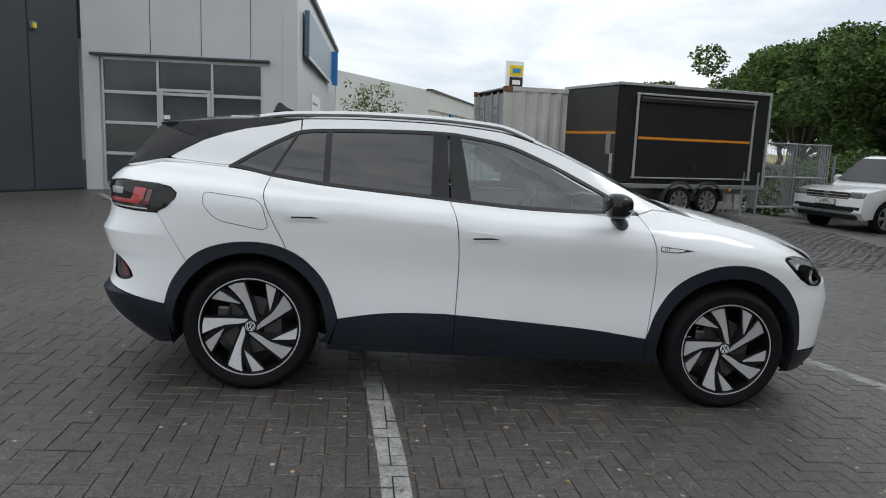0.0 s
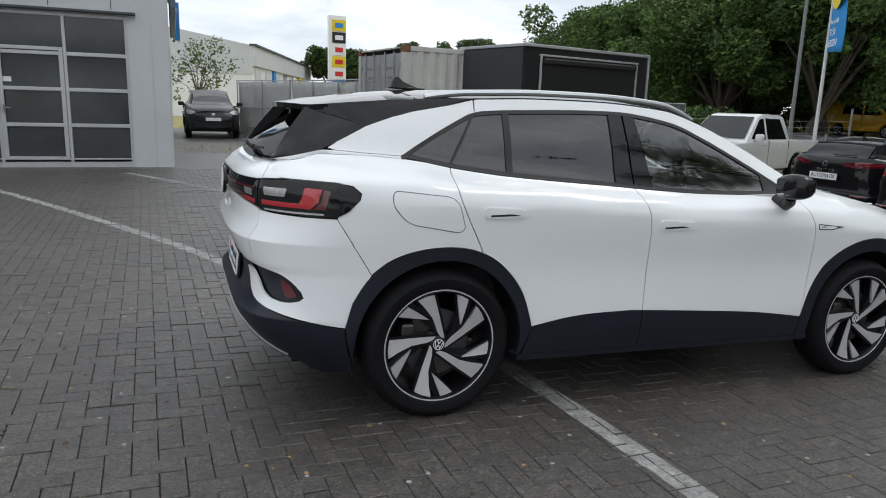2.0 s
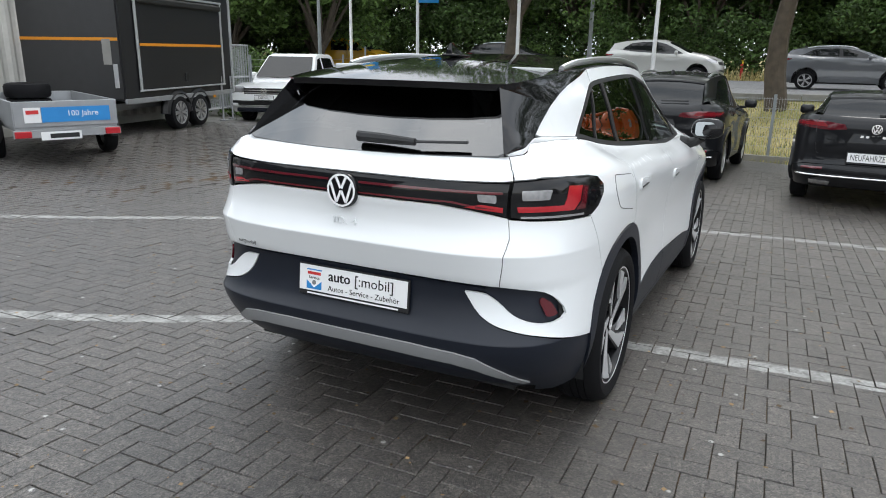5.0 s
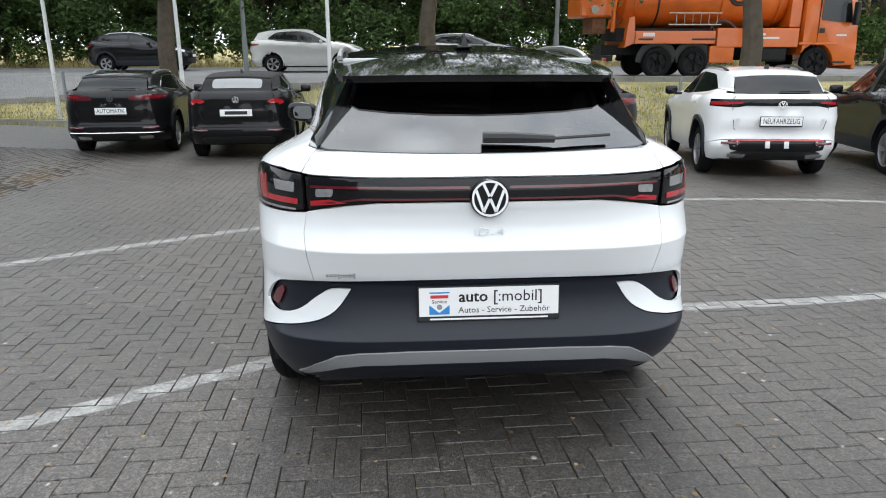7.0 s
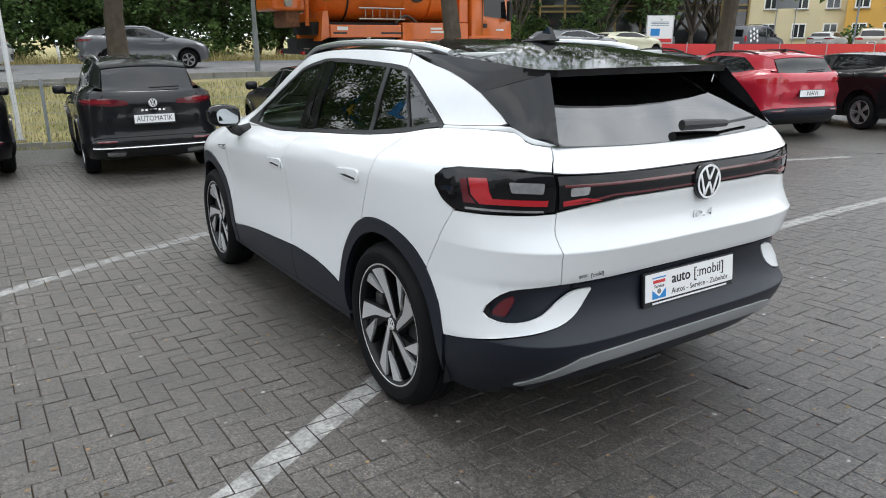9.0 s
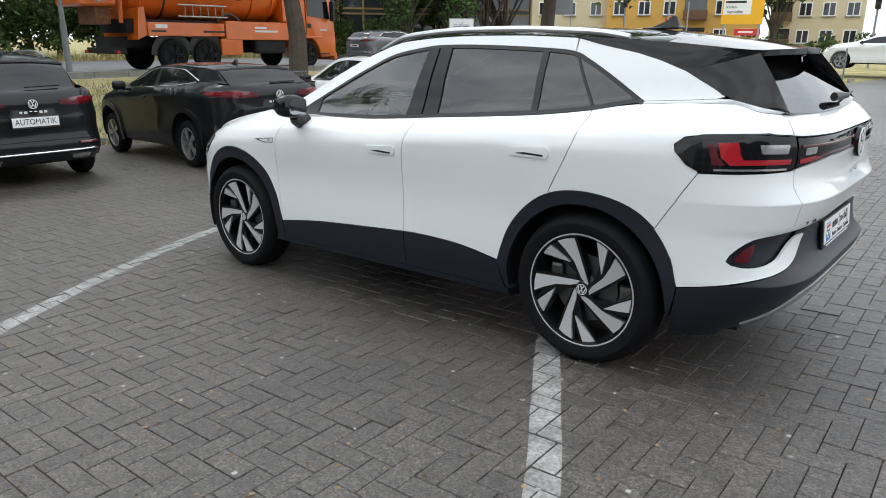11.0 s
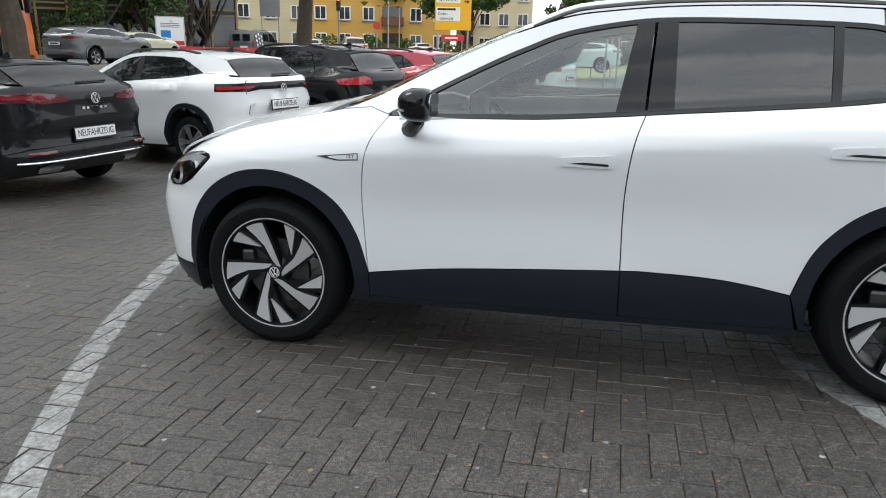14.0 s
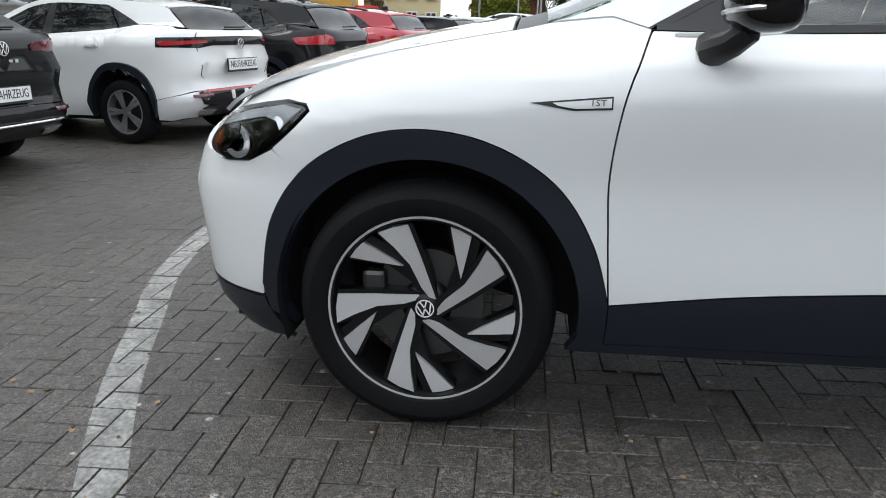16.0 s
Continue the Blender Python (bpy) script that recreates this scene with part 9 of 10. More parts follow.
def suction_truck(m):
    """x runs back to front from the front bumper at 0."""
    tr = thing("suction_truck", m, "orange suction tanker truck with a large tank", "truck", QUEUE)
    # cab
    cw = lambda z: 1.22 - 0.05 * max(0.0, z - 2.0)  # noqa: E731
    pts = [(-1.95, 1.05), (-1.95, 2.95), (-1.75, 3.12), (-0.55, 3.12), (-0.22, 2.75), (-0.06, 1.70), (0.0, 0.95), (-0.02, 0.42), (-0.75, 0.40)] + arch_points(-1.42, 0.60, 0.52)[1:-1]
    part("cab", shell(pts, cw, 0.07), M_TRUCKORANGE, tr, smooth=True)
    side_panel("side_window", [(-1.38, 1.90), (-0.28, 1.80), (-0.42, 2.62), (-1.38, 2.66)], cw, M_CARGLASS, tr)
    b = bmesh.new()
    b.faces.new([b.verts.new(p) for p in ((-0.09, -1.08, 1.72), (-0.09, 1.08, 1.72), (-0.24, 1.06, 2.70), (-0.24, -1.06, 2.70))])
    bmesh.ops.translate(b, verts=b.verts, vec=(0.03, 0, 0.0))
    part("windscreen", b, M_CARGLASS, tr)
    for s in (1, -1):
        part("door_gap", box_bm(-1.46, s * 1.20, 1.75, 0.012, 0.06, 1.85), M_SEAL, tr)
        part("door_handle", box_bm(-1.32, s * 1.225, 1.55, 0.18, 0.03, 0.16, bevel=0.01), M_SEAL, tr)
        part("wing_mirror", box_bm(-0.30, s * 1.40, 2.10, 0.14, 0.22, 0.75, bevel=0.04), M_SEAL, tr)
        part("headlamp", box_bm(-0.05, s * 0.98, 0.72, 0.12, 0.40, 0.24, bevel=0.03), M_LAMPGREY, tr)
        part("entry_step", box_bm(-0.62, s * 1.20, 0.52, 0.50, 0.08, 0.06), M_SEAL, tr)
        part("wheel_arch", box_bm(-1.42, s * 1.215, 1.13, 1.35, 0.07, 0.08, bevel=0.02), M_TRUCKORANGE, tr)
        bar = part("door_mark", box_bm(-0.62, s * 1.226, 1.40, 0.36, 0.006, 0.06), M_TRUCKMARK, tr, "white print on the cab door")
        # side lockers
        part("side_locker", box_bm(-3.55, s * 1.05, 1.32, 2.85, 0.38, 0.62, bevel=0.02), M_TRUCKORANGE, tr)
        part("side_locker", box_bm(-6.40, s * 1.05, 1.33, 2.75, 0.36, 0.42, bevel=0.02), M_TRUCKORANGE, tr)
        part("locker_mark", box_bm(-3.55, s * 1.244, 1.43, 0.50, 0.006, 0.07), M_TRUCKMARK, tr)
        part("locker_mark", box_bm(-3.30, s * 1.244, 1.31, 1.00, 0.006, 0.07), M_TRUCKMARK, tr)
        part("number_mark", box_bm(-7.32, s * 1.234, 1.42, 0.40, 0.006, 0.12), M_TRUCKMARK, tr)
        part("locker_mark", box_bm(-5.40, s * 1.234, 1.27, 0.88, 0.006, 0.06), M_SEAL, tr)
        part("locker_mark", box_bm(-7.42, s * 1.234, 1.27, 0.50, 0.006, 0.06), M_SEAL, tr)
        part("lower_locker", box_bm(-4.75, s * 1.05, 0.78, 0.85, 0.34, 0.55, bevel=0.02), M_TRUCKORANGE, tr)
        part("fuel_tank", box_bm(-3.10, s * 1.00, 0.78, 1.30, 0.40, 0.48, bevel=0.08), M_DARK, tr)
        for x in (-5.70, -6.95):
            ar = bmesh.new()
            add_tube(ar, [(x + 0.60 * math.cos(a * math.pi / 8), s * 1.10, 0.52 + 0.62 * math.sin(a * math.pi / 8)) for a in range(9)], 0.035, 6, flat=4.0, up=Vector((0, 1, 0)))
            part("mudguard", ar, M_SEAL, tr, smooth=True)
        la = bmesh.new()
        for z in (1.74, 2.10):
            add_tube(la, [(-6.65, s * 1.16, z), (-4.85, s * 1.16, z)], 0.025, 6)
        for k in range(6):
            add_tube(la, [(-6.4 + 0.28 * k, s * 1.16, 1.74), (-6.4 + 0.28 * k, s * 1.16, 2.10)], 0.015, 5)
        part("ladder", la, M_ROADSTEEL, tr)
        ho = bmesh.new()
        add_tube(ho, [(-5.2 + 0.9 * k / 6, s * 1.10, 1.60 + 0.26 * math.sin(math.pi * k / 6)) for k in range(7)], 0.05, 8)
        part("hose", ho, M_HOSE, tr, smooth=True)
        ho = bmesh.new()
        for q in range(3):
            add_tube(ho, [(-4.2 + (0.36 - 0.05 * q) * math.cos(a * math.pi / 10), s * 0.93, 2.72 + (0.36 - 0.05 * q) * math.sin(a * math.pi / 10)) for a in range(21)], 0.035, 6)
        part("hose", ho, M_HOSE, tr, "coiled dark hose", smooth=True)
    part("bumper", box_bm(-0.02, 0, 0.42, 0.16, 2.40, 0.30, bevel=0.05), M_TRUCKORANGE, tr)
    part("grille", box_bm(0.0, 0, 1.25, 0.05, 1.6, 0.45, bevel=0.03), M_SEAL, tr)
    part("beacon", box_bm(-1.0, 0.6, 3.20, 0.2, 0.2, 0.16, bevel=0.05), M_ORANGE, tr)
    part("chassis", box_bm(-4.9, 0, 0.92, 7.6, 0.95, 0.34), M_DARK, tr)
    part("subframe", box_bm(-5.3, 0, 1.42, 6.0, 1.75, 0.42), M_DARK, tr)
    # tank along x
    tk = bmesh.new()
    prof = [(0.0, 0.0), (0.45, 0.02), (0.80, 0.12), (0.94, 0.32), (0.94, 5.55), (0.80, 5.78), (0.40, 5.92), (0.0, 5.95)]
    add_lathe(tk, prof, 40, Matrix.Translation((-8.15, 0, 2.58)) @ Matrix.Rotation(radians(-90), 4, "Z"))
    part("tank", tk, M_TANKORANGE, tr, "dusty orange cylindrical tank", smooth=True)
    for x in (-7.75, -6.95, -4.75, -3.6, -2.75):
        rg = bmesh.new()
        add_lathe(rg, [(0.95, -0.03), (0.975, -0.03), (0.975, 0.03), (0.95, 0.03)], 40, Matrix.Translation((x, 0, 2.58)) @ Matrix.Rotation(radians(-90), 4, "Z"))
        part("tank_band", rg, M_TANKORANGE if x != -6.95 else M_SEAL, tr, smooth=True)
    part("reel_house", box_bm(-2.2, 0, 2.35, 0.40, 2.1, 1.4, bevel=0.04), M_TRUCKORANGE, tr)
    # rear hatch and boom
    part("rear_hatch", box_bm(-9.0, 0.15, 2.45, 1.15, 1.7, 0.95, bevel=0.08), M_TRUCKORANGE, tr)
    part("outlet_block", box_bm(-8.85, 0, 1.80, 0.5, 1.2, 0.7, bevel=0.05), M_RUST, tr)
    for s in (1, -1):
        ot = bmesh.new()
        add_cyl(ot, (-9.15, s * 0.98, 2.22), (-9.15, s * 1.10, 2.22), 0.13, seg=16)
        part("outlet", ot, M_ROADSTEEL, tr)
        rp = bmesh.new()
        add_tube(rp, [(-8.2, s * 0.95, 2.75), (-8.45, s * 1.05, 2.70), (-8.5, s * 1.05, 2.2), (-8.5, s * 1.0, 1.5)], 0.07, 8)
        part("suction_pipe", rp, M_TRUCKORANGE, tr, smooth=True)
        part("hatch_arm", shell([(-8.1, 1.0), (-7.75, 1.15), (-7.8, 2.0), (-8.0, 1.95)], lambda z, q=s: 1.15, 0.01), M_TRUCKORANGE, tr) if s > 0 else None
        part("rear_lamp", box_bm(-8.75, s * 1.05, 0.62, 0.08, 0.22, 0.10), M_RED, tr)
    part("rear_beam", box_bm(-8.6, 0, 0.66, 0.22, 2.3, 0.18), M_DARK, tr)
    bo = bmesh.new()
    add_tube(bo, [(-9.5, 0.0, 2.9), (-8.6, 0.0, 3.45), (-5.0, 0.0, 3.85), (-2.4, 0.0, 3.8)], 0.13, 8)
    part("boom", bo, M_TRUCKORANGE, tr, smooth=True)
    wheels_at(tr, (-1.42, -5.70, -6.95), 1.22, 0.51, M_DARK, 6)
    return tr


suction_truck(at_road(20.3, -15.6, -90))

# ---------------------------------------------------------------- cars on the road
def queue_car(name, at, label, coat, size, **kw):
    kw.setdefault("group", QUEUE)
    kw.setdefault("ground", ROAD_Z)
    kw.setdefault("heading", -90)
    h = kw.pop("heading")
    kw.setdefault("lamps", "slim")
    lm = kw.pop("lamps")
    return generic_car(name, at, h, label, coat, size, lm, "", lot=False, badge=False, **kw)


queue_car("suv", (25.5, 5.0), "silver SUV with black rear pillars", P_SILVER, (4.6, 1.89, 1.72, 2.74), tall=1.06, front=True, rake=-0.15)
queue_car("crossover", (27.4, 12.2), "black compact crossover with roof rails", P_BLACK, (4.23, 1.82, 1.58, 2.6), clad=True, rails=M_RAIL, front=True)
queue_car("estate_car", (24.6, -1.5), "dark grey estate car with silver roof rails", P_GREY, (4.5, 1.78, 1.5, 2.65), rails=M_RAIL, front=True)
queue_car("estate_car", (20.9, -19.3), "grey estate car with chrome window trim", P_GREY, (4.75, 1.84, 1.46, 2.82), chrome=True, rails=M_SEAL)
queue_car("old_saloon", (24.6, -26.5), "cream old saloon car", P_CREAM, (4.6, 1.77, 1.42, 2.78))
queue_car("suv", (19.0, -42.5), "beige silver SUV with red tail lamps", P_BEIGE, (4.5, 1.84, 1.66, 2.68), heading=-62, rails=M_RAIL, lamps="block")
queue_car("hatchback", (23.0, -44.2), "silver hatchback on the far road", P_SILVER, (4.2, 1.76, 1.47, 2.55), heading=-75)
queue_car("hatchback", (19.0, -58.0), "white hatchback on the far road", P_WHITE, (4.2, 1.76, 1.47, 2.55), heading=-60)
queue_car("estate_car", (27.0, -33.0), "grey estate car on the far lane", P_GREY, (4.6, 1.8, 1.48, 2.7), heading=90)
queue_car("saloon_car", (1.8, -33.0), "white car on the cross road", P_WHITE, (4.4, 1.78, 1.46, 2.6), heading=0, ground=0.45)
# second row and the yard
ROW2 = "cars parked in the second row"
generic_car("suv", (-3.95, -13.2), 82, "white SUV parked facing the row", P_WHITE, (4.5, 1.84, 1.66, 2.68), "slim", "", group=ROW2, front=True, badge=False)
generic_car("hatchback", (-1.0, -17.2), -88, "dark hatchback with a wide black tailgate", P_GRAPHITE, (4.26, 1.81, 1.57, 2.77), "bar", "", group=ROW2)
generic_car("hatchback", (-3.3, -17.6), -88, "pale blue-grey compact hatchback", P_BLUEGREY, (4.26, 1.81, 1.57, 2.77), "bar", "", group=ROW2)
generic_car("hatchback", (-5.9, -17.9), -88, "pale blue-grey compact hatchback", P_BLUEGREY, (4.26, 1.81, 1.57, 2.77), "bar", "", group=ROW2)
generic_car("hatchback", (2.4, -15.8), -18, "white hatchback with black roof rails", P_WHITE, (4.2, 1.78, 1.5, 2.6), "block", "", badge=False)
generic_car("suv", (-1.2, 25.0), -90, "black SUV parked on the yard", P_BLACK, (4.5, 1.84, 1.66, 2.68), "slim", "", group="", ground=0.11, lot=False, front=True, badge=False)

# ---------------------------------------------------------------- buildings and signs beyond the road
M_OCHRE = material("ochre_render", (0.62, 0.36, 0.085), 0.85, vary=0.06, scale=0.6, fine=0.03, fine_scale=12)
M_CREAMWALL = material("cream_render", (0.62, 0.54, 0.36), 0.85, vary=0.06, scale=0.6, fine=0.03, fine_scale=12)
M_ROOFTILE = material("brown_roof_tiles", (0.17, 0.065, 0.04), 0.8, vary=0.25, scale=3.0, bump=0.4, bump_scale=14)
M_BALCONY = material("brown_balcony_boards", (0.15, 0.075, 0.04), 0.8, vary=0.2, scale=5)
M_DARKGLASS = material("dark_window_glass", (0.03, 0.034, 0.038), 0.06, vary=0.3, scale=0.7, spec=0.8)
M_TAN = material("tan_mullion", (0.33, 0.24, 0.10), 0.6, vary=0.1)
M_SIGNYELLOW = material("yellow_sign_sheet", (0.80, 0.42, 0.012), 0.5, vary=0.03)
M_SIGNBACK = material("grey_sign_back", (0.22, 0.23, 0.24), 0.5, metal=0.4, vary=0.08)
M_WEBORANGE = material("orange_banner", (0.75, 0.15, 0.02), 0.6, vary=0.04)
M_IVY = leaf_material("yellow_green_ivy", (0.16, 0.19, 0.03))


def house(m, w, d, h, wall, label, balconies=(), storeys=3, bays=6, roof_h=3.0):
    """Front faces -y of its own axes; x along the front."""
    ho = thing("house", m, label, "house", "houses beyond the crossing")
    part("wall", box_bm(0, d / 2, h / 2 - 0.4, w, d, h + 0.8), wall, ho)
    rf = bmesh.new()
    add_prism(rf, [(-0.5, h), (d / 2, h + roof_h), (d + 0.5, h), (d + 0.5, h - 0.15), (-0.5, h - 0.15)], w + 0.8,
              Matrix.Translation((-w / 2 - 0.4, 0, 0)) @ Matrix.Rotation(radians(90), 4, "Z") @ Matrix.Diagonal((1, -1, 1, 1)))
    bmesh.ops.recalc_face_normals(rf, faces=rf.faces)
    part("roof", rf, M_ROOFTILE, ho)
    for k in range(storeys):
        z = 1.5 + k * 2.8
        for i in range(bays):
            x = -w / 2 + w * (i + 0.5) / bays
            if i in balconies:
                bl = part("balcony", box_bm(x, -0.55, z - 0.55, w / bays * 0.92, 1.1, 0.95, bevel=0.02), M_BALCONY, ho, "brown boarded balcony")
                part("balcony_opening", box_bm(x, -0.02, z + 0.35, w / bays * 0.85, 0.05, 1.35), M_DARKGLASS, bl)
                continue
            fr = part("window", box_bm(x, -0.03, z + 0.2, 1.30, 0.10, 1.45, bevel=0.01), M_FLAGWHITE, ho, "white framed window")
            for sx in (-0.29, 0.29):
                part("pane", box_bm(x + sx, -0.075, z + 0.2, 0.48, 0.03, 1.22), M_DARKGLASS, fr)
            part("sill", box_bm(x, -0.12, z - 0.56, 1.4, 0.22, 0.06), M_KERB, fr)
    return ho


def facing(x, y, z=0.5, toward=(-2.0, 3.0)):
    a = math.atan2(y - toward[1], x - toward[0])
    return Matrix.Translation((x, y, z)) @ Matrix.Rotation(a - math.pi / 2, 4, "Z")


house(facing(28.0, -71.5), 15.5, 10, 9.2, M_OCHRE, "ochre apartment house with brown balconies", (3,), 3, 6)
house(facing(41.5, -66.0), 14.0, 10, 9.2, M_CREAMWALL, "cream apartment house with white framed windows", (), 3, 5)
house(facing(17.5, -82.0), 9.0, 9, 8.8, M_CREAMWALL, "cream apartment house with white framed windows", (0,), 3, 4)
house(facing(54.0, -56.0), 13.0, 10, 9.0, M_OCHRE, "ochre apartment house behind trees", (), 3, 5)
house(facing(5.5, -88.0), 9.0, 9, 4.6, M_ROOFTILE, "low brick house with a brown tiled roof", (), 1, 4, 4.0)

# glazed office building
office = thing("office_building", facing(41.5, -37.0, 0.4), "dark glazed office building with tan mullions", "office building")
part("core", box_bm(0, 6.3, 4.0, 30, 12, 9.0), M_DARKPANEL, office)
part("roof_edge", box_bm(0, 6.0, 8.6, 30.6, 13, 0.35, bevel=0.03), M_DARKPANEL, office)
for i in range(16):
    part("mullion", box_bm(-15 + i * 2, 0.22, 4.2, 0.16, 0.24, 8.4), M_TAN, office)
for z in (0.5, 3.2, 3.6, 6.4, 8.2):
    part("transom", box_bm(0, 0.26, z, 30, 0.14, 0.14), M_TAN, office)
for i in range(15):
    for k, (z0, z1) in enumerate(((0.57, 3.13), (3.67, 6.33))):
        part("pane", box_bm(-14 + i * 2, 0.30, (z0 + z1) / 2, 1.84, 0.03, z1 - z0), M_DARKGLASS, office)


def board_on_posts(name, m, w, h, z0, mat, label, category, thick=0.06, post=0.04):
    bd = thing(name, m, label, category)
    for s in (1, -1):
        pb = bmesh.new()
        add_cyl(pb, (s * w * 0.42, 0.06, -0.2), (s * w * 0.42, 0.06, z0 + h), post, seg=8)
        part("post", pb, M_GALV, bd)
    face = part("board", box_bm(0, 0, z0 + h / 2, w, thick, h, bevel=0.01), mat, bd)
    return bd, face


bd, face = board_on_posts("billboard", facing(25.6, -31.6, 0.45), 1.55, 1.65, 0.75, M_FRAMEALU, "white poster board in a grey steel frame", "billboard")
part("poster", box_bm(0, -0.035, 1.60, 1.42, 0.012, 1.50), M_FLAGWHITE, face)
part("poster_picture", box_bm(-0.25, -0.044, 1.45, 0.52, 0.008, 0.40), M_SIGNBLUE, face)
part("poster_footer", box_bm(0, -0.044, 0.98, 1.40, 0.008, 0.22), M_SIGNRED, face)
for k in range(3):
    part("poster_bar", box_bm(0.0, -0.044, 2.02 - 0.09 * k, 1.0, 0.006, 0.035), M_SIGNGREY, face)
bd, face = board_on_posts("direction_sign", facing(11.2, -39.2, 0.35), 2.2, 2.1, 2.2, M_SIGNYELLOW, "yellow direction sign with white place fields", "road sign", post=0.06)
for z, n in ((3.95, 1), (3.35, 2)):
    part("sign_field", box_bm(-0.30, -0.034, z - 0.22 * (n - 1), 1.45, 0.008, 0.36 + 0.45 * (n - 1)), M_FLAGWHITE, face)
sm_ = facing(11.2, -39.2, 0.35)
text_part("sign_lettering", "Sportzentrum", 0.23, Matrix.Translation((-0.30, -0.045, 3.95)), M_INK, face, depth=0.004, squeeze=0.85)
text_part("sign_lettering", "Kinder-", 0.23, Matrix.Translation((-0.60, -0.045, 3.13)), M_INK, face, depth=0.004, squeeze=0.85)
text_part("sign_lettering", "tagesstätte", 0.23, Matrix.Translation((-0.40, -0.045, 2.88)), M_INK, face, depth=0.004, squeeze=0.85)
part("sign_bar", box_bm(-0.40, -0.042, 3.40, 1.1, 0.006, 0.12), M_INK, face)
ab = bmesh.new()
add_prism(ab, [(-0.16, 0.03), (0.03, 0.03), (0.03, 0.12), (0.19, 0.0), (0.03, -0.12), (0.03, -0.03), (-0.16, -0.03)], 0.006, Matrix.Translation((0.80, -0.045, 3.85)))
part("sign_arrow", ab, M_INK, face)
bd, face = board_on_posts("route_sign", facing(13.0, -46.0, 0.4), 1.6, 0.42, 1.6, M_SIGNRED, "small red direction sign", "road sign")
part("sign_bar", box_bm(-0.1, -0.036, 1.81, 0.9, 0.006, 0.12), M_FLAGWHITE, face)
bd, face = board_on_posts("banner_sign", facing(-4.6, -32.0, 0.1), 2.35, 0.42, 2.45, M_WEBORANGE, "orange web address banner on posts", "sign")
for k, wd in enumerate((0.42, 1.05, 0.22)):
    part("banner_bar", box_bm((-0.75, 0.05, 0.82)[k], -0.036, 2.66, wd, 0.006, 0.11), M_FLAGWHITE, face)
for x, y, w, h, z0 in ((1.9, -34.0, 1.15, 1.7, 2.6), (29.5, -50.0, 1.6, 1.4, 3.4), (1.0, -25.0, 0.55, 0.9, 2.2)):
    board_on_posts("road_sign", facing(x, y, 0.3), w, h, z0, M_SIGNBACK, "grey back of a road sign", "road sign", thick=0.03)


def signal(x, y, h=3.6, lit=True):
    sg = thing("traffic_light", facing(x, y, 0.4), "traffic light on a grey post", "traffic light", "traffic lights at the crossing")
    b = bmesh.new()
    add_cyl(b, (0, 0.1, -0.2), (0, 0.1, h + 0.6), 0.06, seg=10)
    part("post", b, M_GREYPOST, sg)
    hd = part("signal_head", box_bm(0, -0.05, h, 0.30, 0.22, 0.95, bevel=0.04), M_SEAL, sg)
    for k, mt in enumerate((M_SIGNALRED if lit else M_DARKRED, M_DARK, M_DARK)):
        ln = bmesh.new()
        add_lathe(ln, [(0.0, -0.03), (0.08, -0.02), (0.105, 0.0)], 14, Matrix.Translation((0, -0.165, h + 0.29 - 0.29 * k)) @ Matrix.Rotation(0, 4, "X"))
        part("lens", ln, mt, hd)


M_SIGNALRED = glow_material("lit_red_signal", (1.0, 0.10, 0.01), 3.0)
signal(20.6, -43.5, 3.9)
signal(5.0, -42.0, 3.4, False)
signal(-1.9, -36.0, 3.0, True)
signal(-5.6, -40.0, 3.2, True)


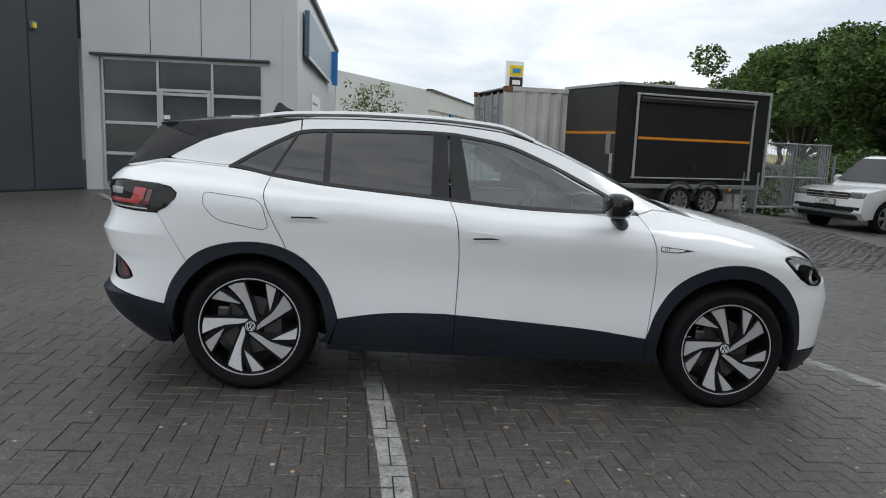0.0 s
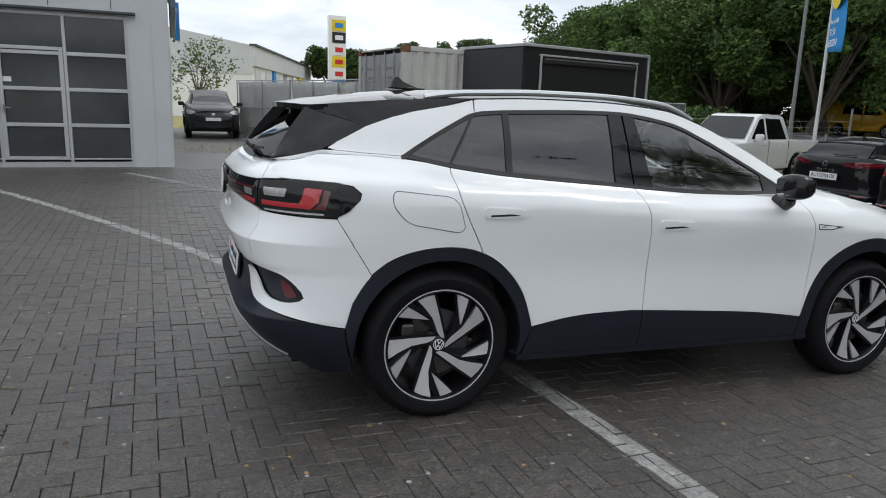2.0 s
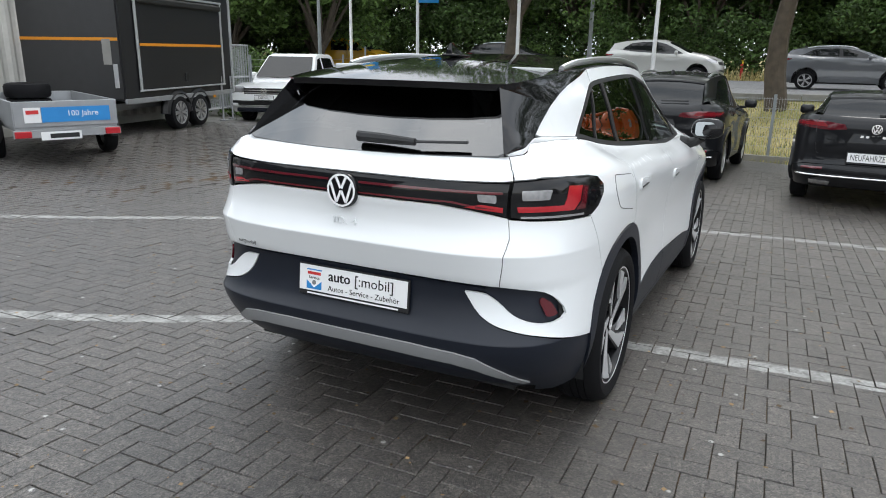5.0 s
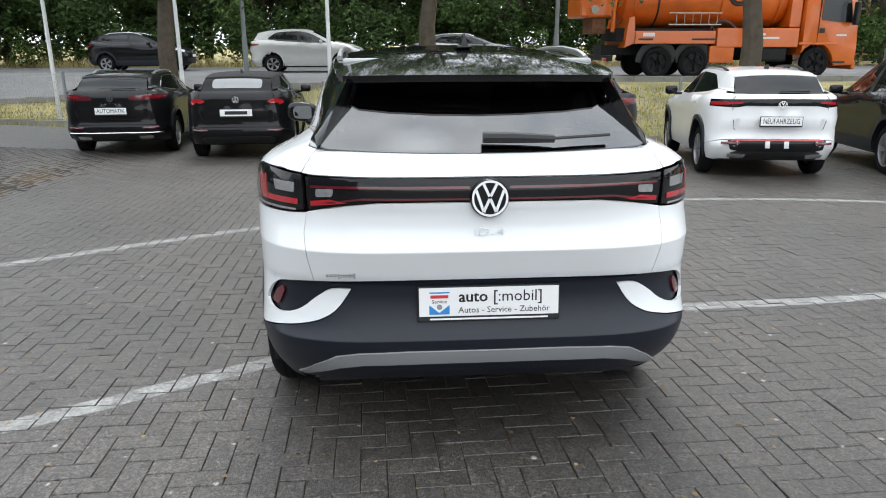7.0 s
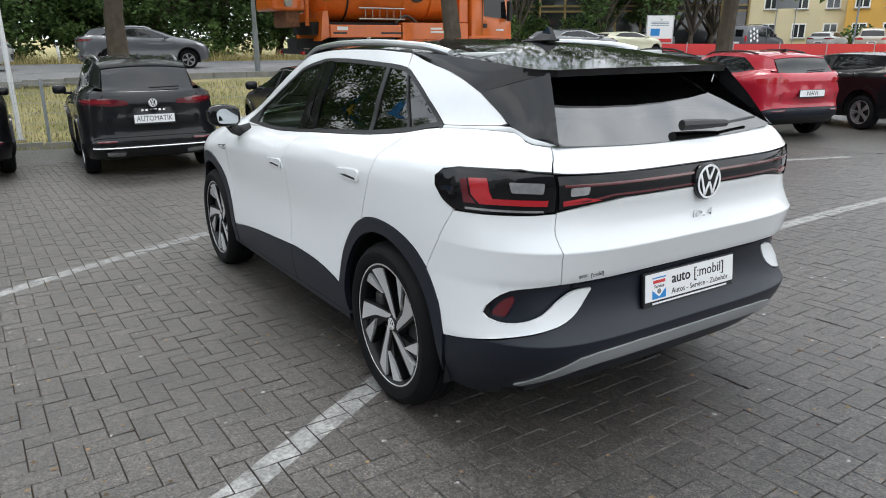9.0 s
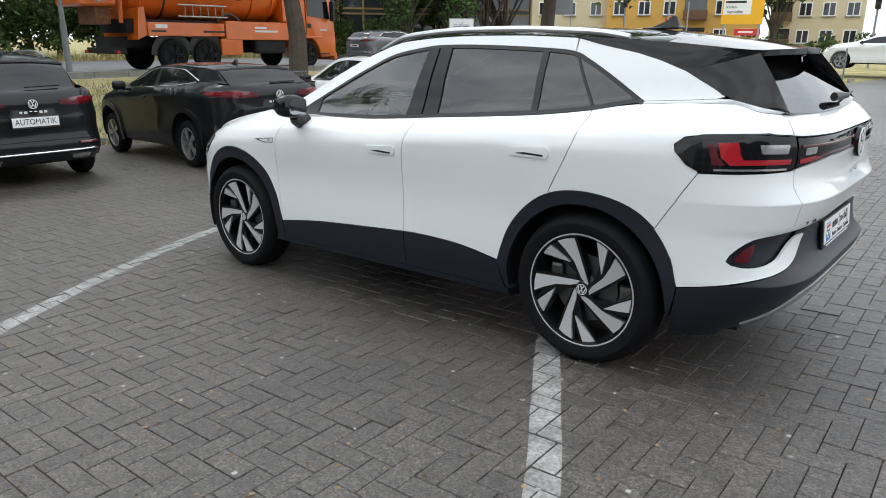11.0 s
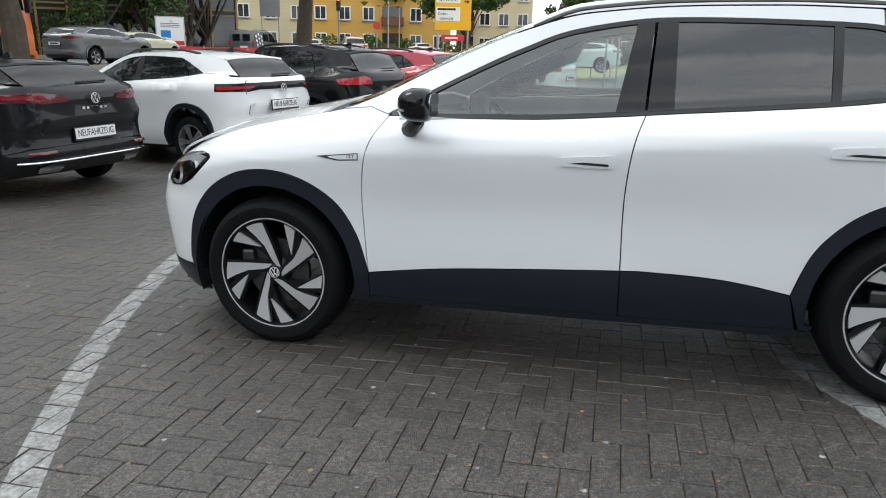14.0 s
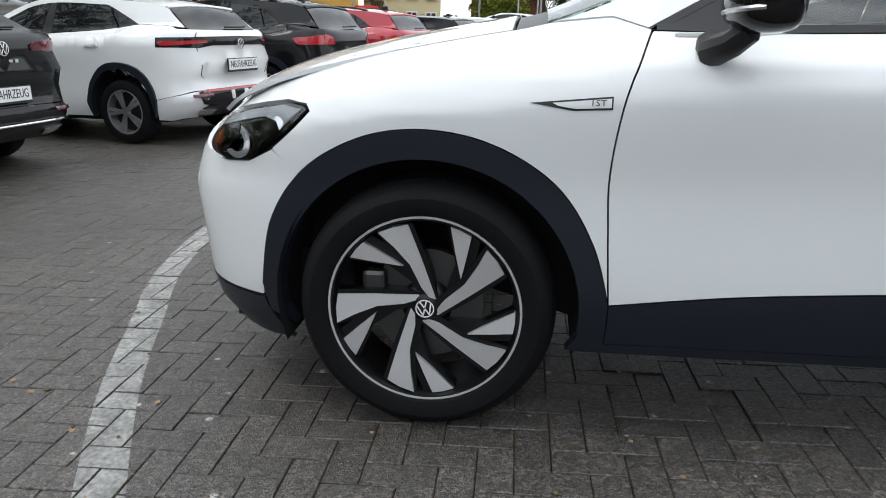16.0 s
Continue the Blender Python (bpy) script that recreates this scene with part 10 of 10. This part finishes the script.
def plain_post(x, y, h, label="grey steel sign post", disc=None):
    pp = thing("sign_post", facing(x, y, ground_z(x, y)), label, "sign post", "sign posts")
    b = bmesh.new()
    add_cyl(b, (0, 0, -0.2), (0, 0, h), 0.045, seg=8)
    part("post", b, M_GALV, pp)
    if disc is not None:
        d = bmesh.new()
        add_lathe(d, [(0.0, -0.02), (0.30, -0.02), (0.30, 0.0)], 20, Matrix.Translation((0, -0.06, h - 0.35)))
        part("sign_disc", d, disc, pp)


for x, y, h, dc in ((14.2, -36.0, 4.2, M_SIGNBACK), (16.3, -44.0, 3.6, None), (0.2, -27.0, 3.8, M_SIGNBACK), (-1.0, -22.0, 4.5, None), (-3.1, -29.5, 6.0, None), (-2.6, -29.4, 6.0, None), (-7.0, -30.0, 6.5, None), (21.0, -52.0, 3.0, M_SIGNRED)):
    plain_post(x, y, h, disc=dc)

# low red banner fence beside the road
rb = thing("banner_fence", Matrix.Identity(4), "low red cloth fence beside the road", "fence")
for k in range(6):
    a, b_ = Vector((25.0 - 1.55 * k, -29.5 - 2.0 * k, 0)), Vector((25.0 - 1.55 * (k + 1), -29.5 - 2.0 * (k + 1), 0))
    mid, dr = (a + b_) / 2, b_ - a
    mm2 = Matrix.Translation((mid.x, mid.y, 0.95)) @ Matrix.Rotation(math.atan2(dr.y, dr.x), 4, "Z")
    part("cloth", box_bm(0, 0, 0, dr.length - 0.04, 0.02, 0.62, m=mm2), M_SIGNRED, rb)
    part("post", box_bm(dr.length / 2, 0, -0.1, 0.05, 0.05, 1.0, m=mm2), M_GALV, rb)
ivy = bush_bank("ivy_hedge", [(3.8 + 0.5 * k, -62.0 - 0.4 * k, 1.3, 4.5) for k in range(6)], 5000, 0.26, M_IVY, "yellow-green ivy over a wall", 15)
bush_bank("far_hedge", [(30.0 - 4.0 * k, -62.0 - 1.5 * k, 1.6, 1.6) for k in range(10)], 9000, 0.25, M_LEAF, "trimmed green hedge in front of houses", 16)
bush_bank("roadside_bushes", [(34.0 + 1.5 * math.sin(k * 1.3), -18 - k * 1.8, 1.5, 2.6) for k in range(9)], 9000, 0.2, M_LEAF, "green bushes in front of the glazed building", 17)

lay_blocks()
